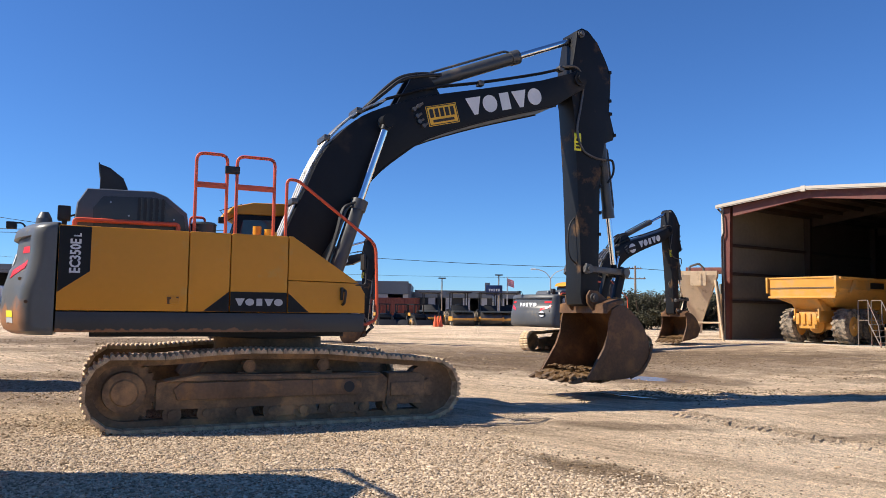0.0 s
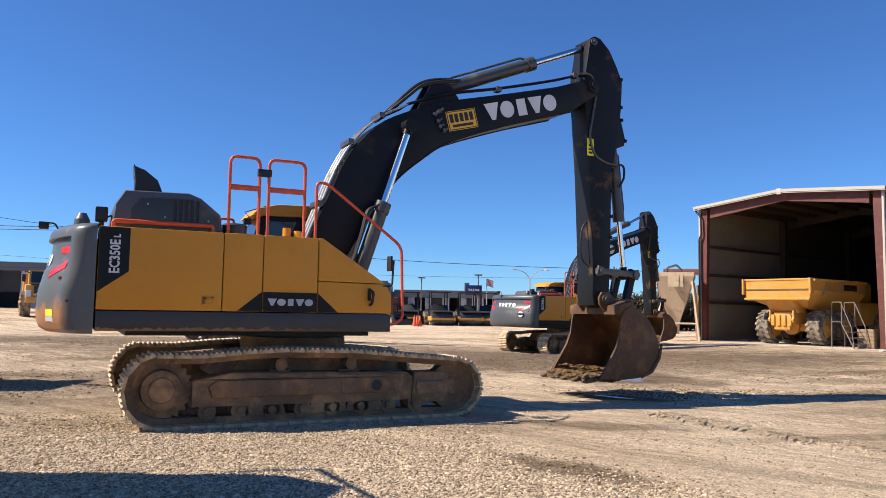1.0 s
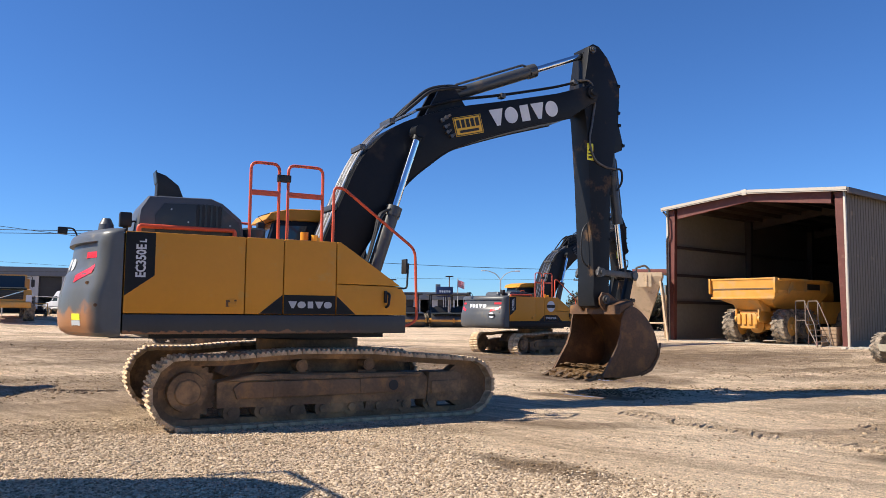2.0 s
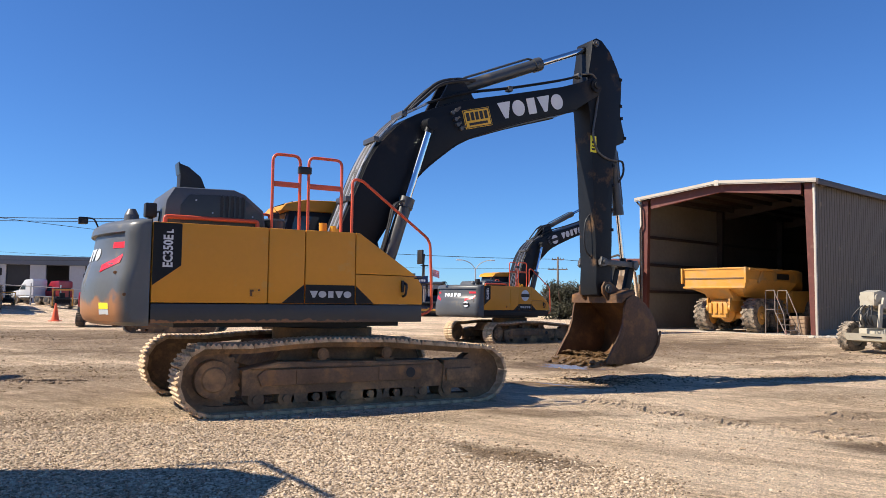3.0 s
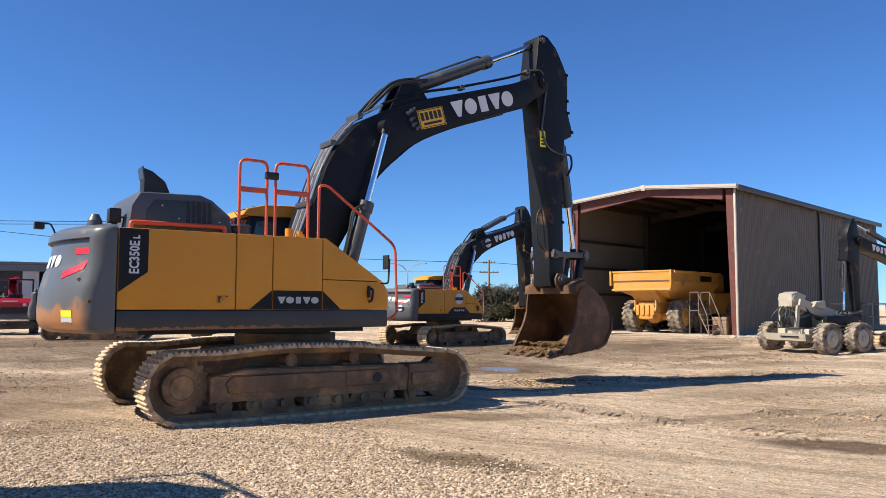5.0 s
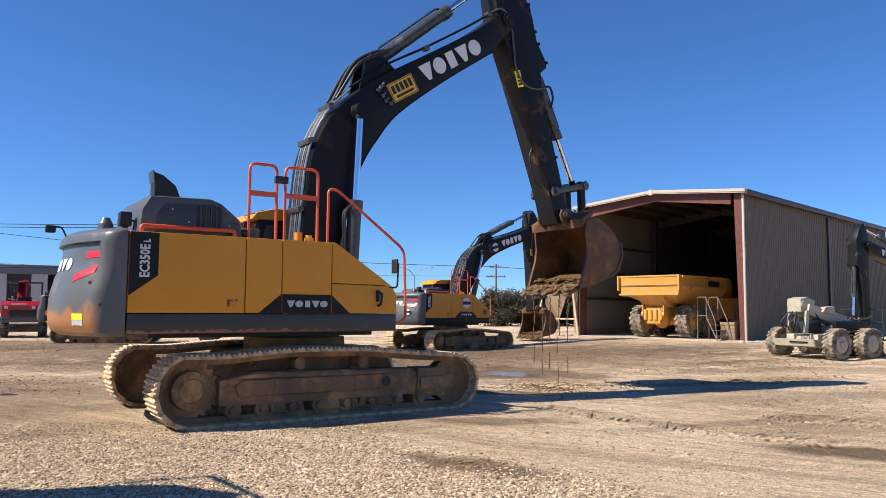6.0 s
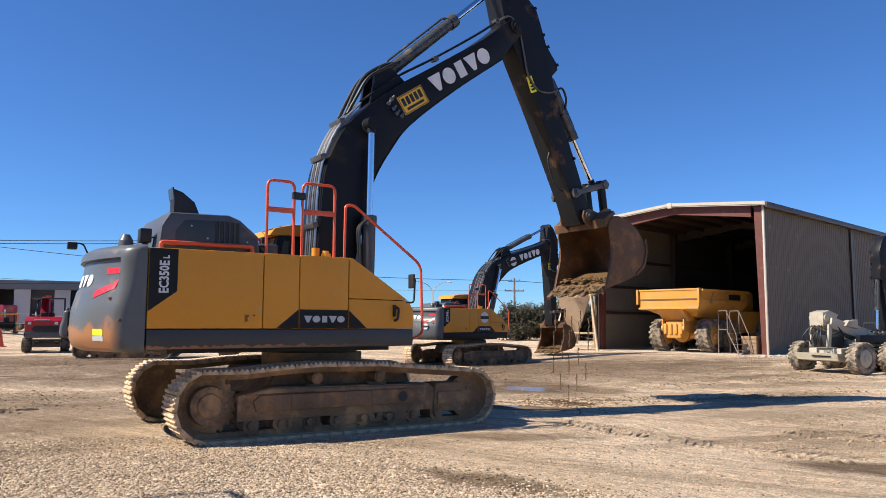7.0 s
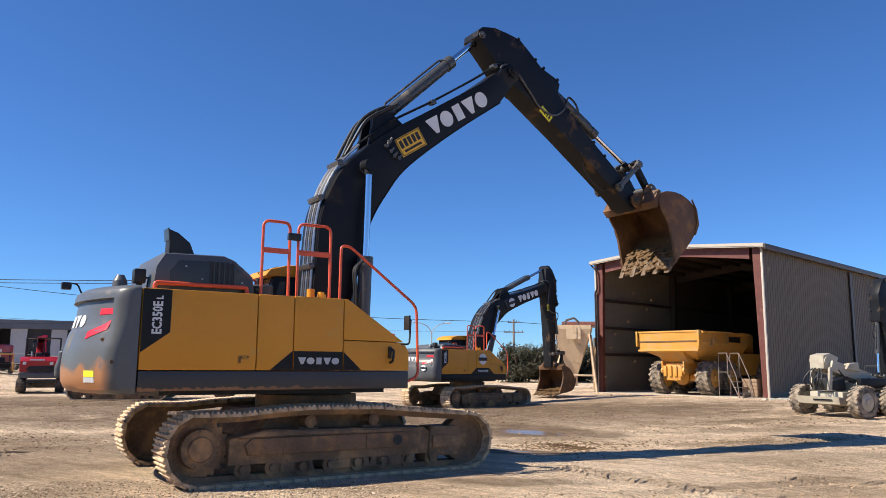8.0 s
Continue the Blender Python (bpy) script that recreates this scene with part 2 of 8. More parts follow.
def ground_height(x, y):
    """Gentle relief of the yard: pad before the open building, ruts and bumps away from the machine's way."""
    x, y = np.asarray(x, float), np.asarray(y, float)
    d = (x - BARN_A.x) * BARN_S.x + (y - BARN_A.y) * BARN_S.y
    pad = PAD * ss(-14, -4, d)
    far = ss(14, 24, y) * (1 - ss(26, 32, y))
    waves = 0.035 * np.sin(x * 0.9 + 1.3 * np.sin(y * 0.5)) * np.sin(y * 1.1 + 0.4 * np.sin(x * 0.7))
    fine = 0.018 * np.sin(x * 3.1 + 2 * np.sin(y * 1.7)) * np.sin(y * 4.3 + 1.5 * np.sin(x * 2.3))
    pud = np.exp(-((((x - 5.25) * 0.70 - (y - 18.5) * 0.71) / 1.25) ** 2 + (((x - 5.25) * 0.71 + (y - 18.5) * 0.70) / 0.75) ** 2) ** 2)
    # tyre ruts sweeping along the front of the machine
    rut = 0
    for y0, k in ((9.9, 0.07), (10.35, 0.06), (8.6, 0.1)):
        yc = y0 + 0.28 * np.clip(x - 1, 0, 60) * (1 - k) - 0.012 * np.clip(x, 0, 60) ** 2 * k
        rut = rut - 0.02 * np.exp(-((y - yc) / 0.12) ** 2) + 0.012 * np.exp(-((np.abs(y - yc) - 0.25) / 0.1) ** 2)
    dip = -0.26 * np.exp(-(((x - 6.1) / 6) ** 2 + ((y - 34) / 5) ** 2)) + 1.0 * ss(12, 30, -x) * ss(38, 62, y) * (1 - ss(400, 900, np.hypot(x, y)))
    calm = 1 - np.exp(-(((x + 0.5) / 4.5) ** 4 + ((y - 12.6) / 3.2) ** 4))
    rough = 0.020 * relief(x + 3.1, y, 0.55) + 0.014 * relief(x, y * 1.4, 0.26) + 0.010 * relief(x * 1.1, y + 7.7, 0.15)
    rough = rough * churned(x, y) * calm * (1 - ss(40, 60, np.hypot(x, y))) * (1 - pud)
    return dip + pad + rough + far * (waves + fine) + fine * 0.6 * calm + rut * ss(1.5, 4, x) - 0.07 * pud


def ground_material():
    m = bpy.data.materials.new("yard_dirt")
    m.use_nodes = True
    n, l = m.node_tree.nodes, m.node_tree.links
    b = n["Principled BSDF"]
    b.inputs["Specular IOR Level"].default_value = 0.25
    geo = n.new("ShaderNodeTexCoord")

    def noise_node(scale, detail=6, rough=0.6, stretch=None):
        t = n.new("ShaderNodeTexNoise")
        t.inputs["Scale"].default_value, t.inputs["Detail"].default_value, t.inputs["Roughness"].default_value = scale, detail, rough
        if stretch:
            mp = n.new("ShaderNodeMapping")
            mp.vector_type = "TEXTURE"
            mp.inputs["Rotation"].default_value[2] = radians(stretch[0])
            mp.inputs["Scale"].default_value = (1 / stretch[1], 1 / stretch[2], 1)
            l.new(geo.outputs["Object"], mp.inputs["Vector"])
            l.new(mp.outputs["Vector"], t.inputs["Vector"])
        else:
            l.new(geo.outputs["Object"], t.inputs["Vector"])
        return t.outputs["Fac"]

    def step(v, a, c):
        r = n.new("ShaderNodeMapRange")
        r.interpolation_type = "SMOOTHSTEP"
        r.inputs["From Min"].default_value, r.inputs["From Max"].default_value = a, c
        l.new(v, r.inputs["Value"])
        return r.outputs["Result"]

    def blend(f, a, c):
        x = n.new("ShaderNodeMix")
        x.data_type = "RGBA"
        for s, v in ((x.inputs["Factor"], f), (x.inputs["A"], a), (x.inputs["B"], c)):
            if isinstance(v, tuple):
                s.default_value = (*v, 1)
            elif isinstance(v, float):
                s.default_value = v
            else:
                l.new(v, s)
        return x.outputs["Result"]

    def mul(a, c):
        x = n.new("ShaderNodeMath")
        x.operation = "MULTIPLY"
        for s, v in zip(x.inputs, (a, c)):
            if isinstance(v, float):
                s.default_value = v
            else:
                l.new(v, s)
        return x.outputs[0]

    sand = blend(step(noise_node(0.35, 5), 0.35, 0.65), (0.81, 0.62, 0.43), (0.94, 0.75, 0.545))
    sand = blend(mul(step(noise_node(9.0, 8, 0.7), 0.45, 0.75), 0.55), sand, (0.36, 0.25, 0.145))
    # dragged streaks of darker, damp soil
    streak = step(noise_node(0.8, 8, 0.68, (-38, 0.22, 2.4)), 0.47, 0.62)
    sand = blend(mul(streak, 0.34), sand, (0.33, 0.22, 0.125))
    damp = step(noise_node(0.16, 5, 0.6, (-20, 0.6, 1.6)), 0.55, 0.66)
    sand = blend(mul(damp, 0.32), sand, (0.24, 0.16, 0.09))
    # pale crushed stone between the worked areas
    vor = n.new("ShaderNodeTexVoronoi")
    vor.inputs["Scale"].default_value = 26
    l.new(geo.outputs["Object"], vor.inputs["Vector"])
    stone = blend(step(vor.outputs["Distance"], 0.15, 0.6), (0.62, 0.49, 0.345), (0.36, 0.26, 0.165))
    patch = step(noise_node(0.22, 6, 0.6, (10, 0.6, 1.3)), 0.50, 0.62)
    col = blend(mul(patch, 0.7), sand, stone)
    warp = n.new("ShaderNodeTexNoise")
    warp.inputs["Scale"].default_value, warp.inputs["Detail"].default_value = 1.1, 7
    l.new(geo.outputs["Object"], warp.inputs["Vector"])

    def patch_at(cx, cy, ax, ay, turn, soft=0.55, wob=0.9):
        """1 inside an ellipse with a ragged edge."""
        mp = n.new("ShaderNodeMapping")
        mp.vector_type = "TEXTURE"
        mp.inputs["Location"].default_value = (cx, cy, 0)
        mp.inputs["Rotation"].default_value[2] = radians(turn)
        mp.inputs["Scale"].default_value = (ax, ay, 1)
        l.new(geo.outputs["Object"], mp.inputs["Vector"])
        ln = n.new("ShaderNodeVectorMath")
        ln.operation = "LENGTH"
        l.new(mp.outputs["Vector"], ln.inputs[0])
        w = n.new("ShaderNodeMath")
        w.operation = "MULTIPLY_ADD"
        w.inputs[1].default_value = wob
        l.new(warp.outputs["Fac"], w.inputs[0])
        l.new(ln.outputs["Value"], w.inputs[2])
        return step(w.outputs[0], 1.0 + wob * 0.5, 1.0 + wob * 0.5 - soft)
    mud = (0.16, 0.105, 0.062)
    for cx, cy, ax, ay, turn, k in ((6.5, 25.5, 13.0, 9.0, 8, 0.6), (-6.8, 14.8, 6.5, 3.4, 8, 0.5), (-13.0, 34.0, 14.0, 6.0, 3, 0.72), (-7.0, 17.5, 5.0, 1.3, 6, 0.4), (-4.6, 9.9, 2.6, 0.8, 12, 0.45), (9.5, 15.5, 3.2, 0.7, 14, 0.45), (11.0, 18.5, 3.5, 0.8, 20, 0.4), (6.0, 10.0, 3.0, 0.3, 14, 0.4), (13.0, 21.5, 4.5, 0.7, 24, 0.4), (5.2, 18.3, 2.6, 2.6, 36, 0.8), (2.2, 29.5, 21.0, 9.0, 5, 0.6), (-3.0, 22.5, 10.0, 4.0, 4, 0.55), (7.5, 31.0, 6.0, 3.5, 10, 0.6), (-9.0, 27.0, 9.0, 5.0, 0, 0.3), (15.0, 28.5, 7.0, 3.5, 30, 0.25), (1.6, 7.7, 1.3, 0.42, -48, 0.75), (2.6, 10.6, 1.5, 0.5, -14, 0.6), (5.9, 7.7, 1.1, 0.5, -30, 0.85), (3.6, 14.2, 1.5, 0.55, -30, 0.8), (-5.0, 12.0, 3.0, 1.5, 20, 0.35), (-3.6, 10.6, 1.8, 0.9, 10, 0.4)):
        col = blend(mul(patch_at(cx, cy, ax, ay, turn), k), col, mud)
    mid = blend(step(noise_node(9.0, 9, 0.78, (-40, 0.6, 1.3)), 0.36, 0.66), (0.74, 0.72, 0.69), (1.30, 1.30, 1.30))
    mm = n.new("ShaderNodeMix")
    mm.data_type, mm.blend_type = "RGBA", "MULTIPLY"
    mm.inputs["Factor"].default_value = 0.75
    l.new(col, mm.inputs["A"])
    l.new(mid, mm.inputs["B"])
    col = mm.outputs["Result"]
    # long wheel-dragged lines
    drag = blend(step(noise_node(2.2, 7, 0.7, (-47, 0.07, 2.4)), 0.44, 0.60), (1.1, 1.1, 1.1), (0.68, 0.64, 0.60))
    md = n.new("ShaderNodeMix")
    md.data_type, md.blend_type = "RGBA", "MULTIPLY"
    md.inputs["Factor"].default_value = 0.42
    l.new(col, md.inputs["A"])
    l.new(drag, md.inputs["B"])
    col = md.outputs["Result"]
    grain = blend(step(noise_node(38.0, 6, 0.75), 0.36, 0.68), (0.66, 0.64, 0.62), (1.34, 1.34, 1.34))
    mg = n.new("ShaderNodeMix")
    mg.data_type, mg.blend_type = "RGBA", "MULTIPLY"
    mg.inputs["Factor"].default_value = 1.0
    l.new(col, mg.inputs["A"])
    l.new(grain, mg.inputs["B"])
    col = mg.outputs["Result"]
    l.new(col, b.inputs["Base Color"])
    rr = n.new("ShaderNodeMapRange")
    rr.inputs["To Min"].default_value, rr.inputs["To Max"].default_value = 0.95, 0.62
    l.new(damp, rr.inputs["Value"])
    l.new(rr.outputs["Result"], b.inputs["Roughness"])
    h1, h2 = noise_node(7.0, 10, 0.72, (-42, 0.6, 1.5)), noise_node(45.0, 6, 0.65)
    bump1, bump2 = n.new("ShaderNodeBump"), n.new("ShaderNodeBump")
    bump1.inputs["Strength"].default_value, bump1.inputs["Distance"].default_value = 1.0, 0.17
    bump2.inputs["Strength"].default_value, bump2.inputs["Distance"].default_value = 0.8, 0.04
    l.new(h1, bump1.inputs["Height"])
    l.new(h2, bump2.inputs["Height"])
    l.new(bump1.outputs["Normal"], bump2.inputs["Normal"])
    l.new(bump2.outputs["Normal"], b.inputs["Normal"])
    return m


DIRT = ground_material()


def spaced(near0, near1, step, far0, far1, growth=1.05):
    """Grid lines: even from near0 to near1, then ever wider out to far0 and far1."""
    core = list(np.arange(near0, near1 + 1e-6, step))
    lo, hi, d = [], [], step
    v = near0
    while v > far0:
        d *= growth
        v -= d
        lo.append(v)
    d, v = step, near1
    while v < far1:
        d *= growth
        v += d
        hi.append(v)
    return np.array(lo[::-1] + core + hi)


def build_ground():
    xs, ys = spaced(-8, 13, 0.075, -2500, 2500), spaced(5, 20, 0.075, -600, 3500)
    gx, gy = np.meshgrid(xs, ys)
    gz = ground_height(gx, gy)
    nx, ny = len(xs), len(ys)
    idx = np.arange(nx * ny).reshape(ny, nx)
    faces = np.stack([idx[:-1, :-1], idx[:-1, 1:], idx[1:, 1:], idx[1:, :-1]], -1).reshape(-1, 4)
    me = bpy.data.meshes.new("ground")
    me.from_pydata(np.stack([gx, gy, gz], -1).reshape(-1, 3).tolist(), [], faces.tolist())
    me.materials.append(DIRT)
    me.shade_smooth()
    tagged(new("ground", me), "sandy tan dirt yard with ruts, damp patches and crushed stone", "ground", kind="structure")


build_ground()

# ---- open-fronted steel building ----
WALLT = mat("tan_wall_sheet", (0.098, 0.077, 0.054), 0.6, vary=0.1, scale=0.6, dirt=(0.3, 0.22, 0.15), dirt_amount=0.06)
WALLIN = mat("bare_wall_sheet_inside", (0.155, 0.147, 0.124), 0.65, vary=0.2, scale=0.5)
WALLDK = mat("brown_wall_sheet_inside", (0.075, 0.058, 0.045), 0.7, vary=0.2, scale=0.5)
ROOFM = mat("pale_roof_sheet", (0.55, 0.5, 0.44), 0.45, vary=0.08, scale=0.7)
REDST = mat("red_primer_steel", (0.115, 0.03, 0.021), 0.6, vary=0.25, dirt=(0.19, 0.1, 0.07), dirt_amount=0.15)
TRIM = mat("pale_trim", (0.46, 0.41, 0.34), 0.5, vary=0.08)
# near-black tone carries the shed's inner shade; downpipe and flashing share it
GIRT = mat("dark_steel_inner_shade", (0.034, 0.023, 0.019), 0.7, vary=0.2)
FASCIA = mat("dark_fascia", (0.05, 0.035, 0.03), 0.5, vary=0.15)
CONC = mat("concrete", (0.42, 0.37, 0.3), 0.85, vary=0.15, scale=1.5, bump=0.2)


def sheet(bm, p, q, z0, z1, pitch=0.3, depth=0.022, thick=0.05, top=None):
    """A ribbed sheet wall from p to q; ribs stand out to the right of the way from p to q. top(u): height along it."""
    p, q = Vector(p), Vector(q)
    d = (q - p)
    L = d.length
    d.normalize()
    nrm = Vector((d.y, -d.x, 0))
    prof, u = [], 0.0
    while u < L - 0.01:
        prof += [(u, 0), (min(u + pitch * 0.62, L), 0), (min(u + pitch * 0.70, L), depth), (min(u + pitch * 0.92, L), depth)]
        u += pitch
    prof.append((L, 0))
    us, last = [], -1
    for a, o in prof:
        if a > last + 1e-4:
            us.append((a, o))
            last = a
    lo = [bm.verts.new(p + d * a + nrm * o + Vector((0, 0, z0))) for a, o in us]
    hi = [bm.verts.new(p + d * a + nrm * o + Vector((0, 0, top(a) if top else z1))) for a, o in us]
    blo = [bm.verts.new(p + d * a - nrm * thick + Vector((0, 0, z0))) for a, o in us]
    bhi = [bm.verts.new(p + d * a - nrm * thick + Vector((0, 0, top(a) if top else z1))) for a, o in us]
    for i in range(len(us) - 1):
        bm.faces.new((lo[i], lo[i + 1], hi[i + 1], hi[i]))
        bm.faces.new((blo[i + 1], blo[i], bhi[i], bhi[i + 1]))
        bm.faces.new((hi[i], hi[i + 1], bhi[i + 1], bhi[i]))
        bm.faces.new((lo[i + 1], lo[i], blo[i], blo[i + 1]))
    bm.faces.new((lo[0], hi[0], bhi[0], blo[0]))
    bm.faces.new((lo[-1], blo[-1], bhi[-1], hi[-1]))


def build_barn():
    barn = thing("open_shed", "tan ribbed steel shed with an open gable and red frames", "shed")
    M = Matrix.Translation((BARN_A.x, BARN_A.y, PAD)) @ Matrix(((BARN_S.x, BARN_W.x, 0, 0), (BARN_S.y, BARN_W.y, 0, 0), (0, 0, 1, 0), (0, 0, 0, 1)))
    barn.matrix_basis = M
    W, L, E, R = BARN_WIDTH, BARN_LEN, BARN_EAVE - PAD, BARN_RIDGE - PAD
    roofz = lambda y: E + (R - E) * (1 - abs(y - W / 2) / (W / 2))
    bm = B()
    sheet(bm, (0, 0, 0), (L, 0, 0), 0.28, E - 0.02)
    part("long_wall", bm, WALLT, barn, "tan vertical-ribbed wall sheet", smooth=0)
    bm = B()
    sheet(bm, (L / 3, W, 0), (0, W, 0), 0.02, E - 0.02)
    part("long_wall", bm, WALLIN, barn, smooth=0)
    # wall behind the first bay takes a darker brown tone
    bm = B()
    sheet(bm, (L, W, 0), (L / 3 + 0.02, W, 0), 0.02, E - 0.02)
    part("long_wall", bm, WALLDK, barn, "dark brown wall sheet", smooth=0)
    bm = B()
    sheet(bm, (L, 0.06, 0), (L, W - 0.06, 0), 0.02, E, top=lambda u: roofz(u + 0.06) - 0.03)
    part("end_wall", bm, WALLIN, barn, smooth=0)
    # dark strip under the long wall, coloured for the shade in the gap
    bm = B()
    box(bm, 0.02, L, -0.01, 0.16, -0.3, 0.275)
    part("base_course", bm, FASCIA, barn, "dark shaded concrete base course", smooth=0)
    # roof in two slopes with an overhang
    for y0, y1 in ((-0.25, W / 2), (W + 0.25, W / 2)):
        bm = B()
        z0 = E - (R - E) * 0.25 / (W / 2)
        prism(bm, [(y0, z0), (y1, R), (y1, R + 0.09), (y0, z0 + 0.09)], -0.25, L + 0.2, axis="x")
        part("roof", bm, ROOFM, barn, smooth=0)
        # dark sheet added below the roof to stand for the shade there
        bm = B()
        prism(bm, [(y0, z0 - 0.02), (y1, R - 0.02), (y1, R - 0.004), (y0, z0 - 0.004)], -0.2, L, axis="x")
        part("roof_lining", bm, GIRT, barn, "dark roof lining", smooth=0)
        # fascia trim at the open gable
        bm = B()
        prism(bm, [(y0, z0 - 0.02), (y1, R - 0.02), (y1, R + 0.13), (y0, z0 + 0.13)], -0.33, -0.253, axis="x")
        part("gable_trim", bm, TRIM, barn, "pale folded gable trim", smooth=0)
        bm = B()
        prism(bm, [(y0, z0 - 0.075), (y1, R - 0.075), (y1, R - 0.024), (y0, z0 - 0.024)], -0.30, -0.253, axis="x")
        part("trim_edge", bm, TRIM, barn, smooth=0)
    bm = B()
    box(bm, -0.3, L + 0.2, -0.36, -0.255, E - 0.2, E + 0.08, 0.015)
    part("eave_gutter", bm, FASCIA, barn, "dark eave gutter")
    bm = B()
    box(bm, -0.35, -0.255, W / 2 - 0.12, W / 2 + 0.12, R - 0.15, R + 0.15, 0.01)
    part("ridge_cap", bm, TRIM, barn)
    # rigid frames: tapered columns and rafters; front red, inner ones darkened for shade
    for k, x in enumerate((0.0, L / 3, 2 * L / 3, L - 0.25)):
        wdt = 0.26
        for side in (0, 1):
            f = B()
            yy = lambda v: v if side == 0 else W - v
            a, c = (0.08, 0.36) if k else (0.06, 0.34)
            pts = [(yy(a), 0.0), (yy(a + 0.22), 0.0), (yy(c + 0.1), roofz(0.3) - 0.75), (yy(c + 0.1), roofz(0.3) - 0.08), (yy(a), E - 0.06)]
            prism(f, pts, x, x + wdt, axis="x")
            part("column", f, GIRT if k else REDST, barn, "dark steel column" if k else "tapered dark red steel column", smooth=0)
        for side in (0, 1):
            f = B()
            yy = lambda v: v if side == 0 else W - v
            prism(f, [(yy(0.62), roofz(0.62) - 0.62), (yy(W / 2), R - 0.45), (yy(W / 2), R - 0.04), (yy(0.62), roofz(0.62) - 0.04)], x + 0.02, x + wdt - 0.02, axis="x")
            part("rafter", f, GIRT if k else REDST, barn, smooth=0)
    # girts along the walls and purlins below the roof, darkened for inner shade
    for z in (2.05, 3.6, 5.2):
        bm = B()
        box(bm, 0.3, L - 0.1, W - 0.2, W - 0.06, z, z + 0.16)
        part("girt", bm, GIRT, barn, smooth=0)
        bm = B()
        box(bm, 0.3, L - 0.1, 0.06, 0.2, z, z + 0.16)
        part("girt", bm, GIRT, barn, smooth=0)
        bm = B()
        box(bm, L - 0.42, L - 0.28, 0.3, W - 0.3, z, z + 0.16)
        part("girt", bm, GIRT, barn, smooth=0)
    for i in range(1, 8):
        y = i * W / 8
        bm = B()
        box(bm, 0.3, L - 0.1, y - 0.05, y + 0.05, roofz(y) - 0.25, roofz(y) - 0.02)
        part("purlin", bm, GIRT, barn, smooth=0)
    # pale jamb trims, downpipe and floor slab
    for x0, x1, y0, y1, z1 in ((-0.07, 0.05, -0.07, 0.03, E - 0.05), (-0.07, 0.05, W - 0.03, W + 0.07, E - 0.05)):
        bm = B()
        box(bm, x0, x1, y0, y1, 0, z1, 0.01)
        part("corner_trim", bm, TRIM, barn, "pale corner trim")
    bm = B()
    box(bm, 0.05, 0.11, -0.07, -0.045, 0.1, E - 0.2)
    part("corner_flashing", bm, GIRT, barn, smooth=0)
    bm = B()
    tube(bm, round_path([(-0.16, W + 0.2, E - 0.1), (-0.16, W - 0.12, E - 0.45), (-0.16, W - 0.16, E - 1.5), (-0.16, W - 0.02, E - 1.7), (-0.16, W - 0.02, 0.2)], 0.12), 0.05)
    part("downpipe", bm, GIRT, barn, "dark downpipe with an elbow")
    bm = B()
    box(bm, L / 2 - 0.18, L / 2 + 0.18, -0.12, -0.05, 0.3, E - 0.25)
    part("wall_post", bm, FASCIA, barn, "dark downpipe strip on the long wall", smooth=0)
    bm = B()
    box(bm, -0.6, L, 0.0, W, -0.3, 0.015)
    slab = part("slab", bm, CONC, None, smooth=0)
    slab.name = "floor_slab"
    slab.matrix_basis = M
    tagged(slab, "dusty pale concrete slab of the shed", "floor", kind="structure")
    return M


BARN_M = build_barn()

# ---- the excavator ----
PIVOT = Vector((0.22, 0, 1.98))       # boom foot
BOOM_R, ARM_R, BOOM_REST, ARM_REST = 6.53, 4.02, 36.1, -85.7
ELBOW0 = Vector((PIVOT.x + BOOM_R * math.cos(radians(BOOM_REST)), 0, PIVOT.z + BOOM_R * math.sin(radians(BOOM_REST))))
BPIN0 = Vector((ELBOW0.x + ARM_R * math.cos(radians(ARM_REST)), 0, ELBOW0.z + ARM_R * math.sin(radians(ARM_REST))))
BOOM_CYL_FOOT, BOOM_CYL_EYE = Vector((0.72, 0, 1.6)), Vector((1.70, 0, 4.57))
ARM_CYL_FOOT, ARM_CYL_EYE = Vector((2.40, 0, 5.37)), Vector((5.60, 0, 6.70))
BUCKET_CYL_FOOT = Vector((6.20, 0, 4.98))
LINK_ON_ARM = ELBOW0 + Matrix.Rotation(radians(-ARM_REST), 3, "Y") @ Vector((3.49, 0, -0.04))
EAR = Vector((0.585, 0, -0.075))
LINK_LEN, PUSH_LEN = 0.82, 0.62


def turn_y(deg):
    """Turn in the machine's own side plane, positive lifting the +x end."""
    return Matrix.Rotation(radians(-deg), 4, "Y")


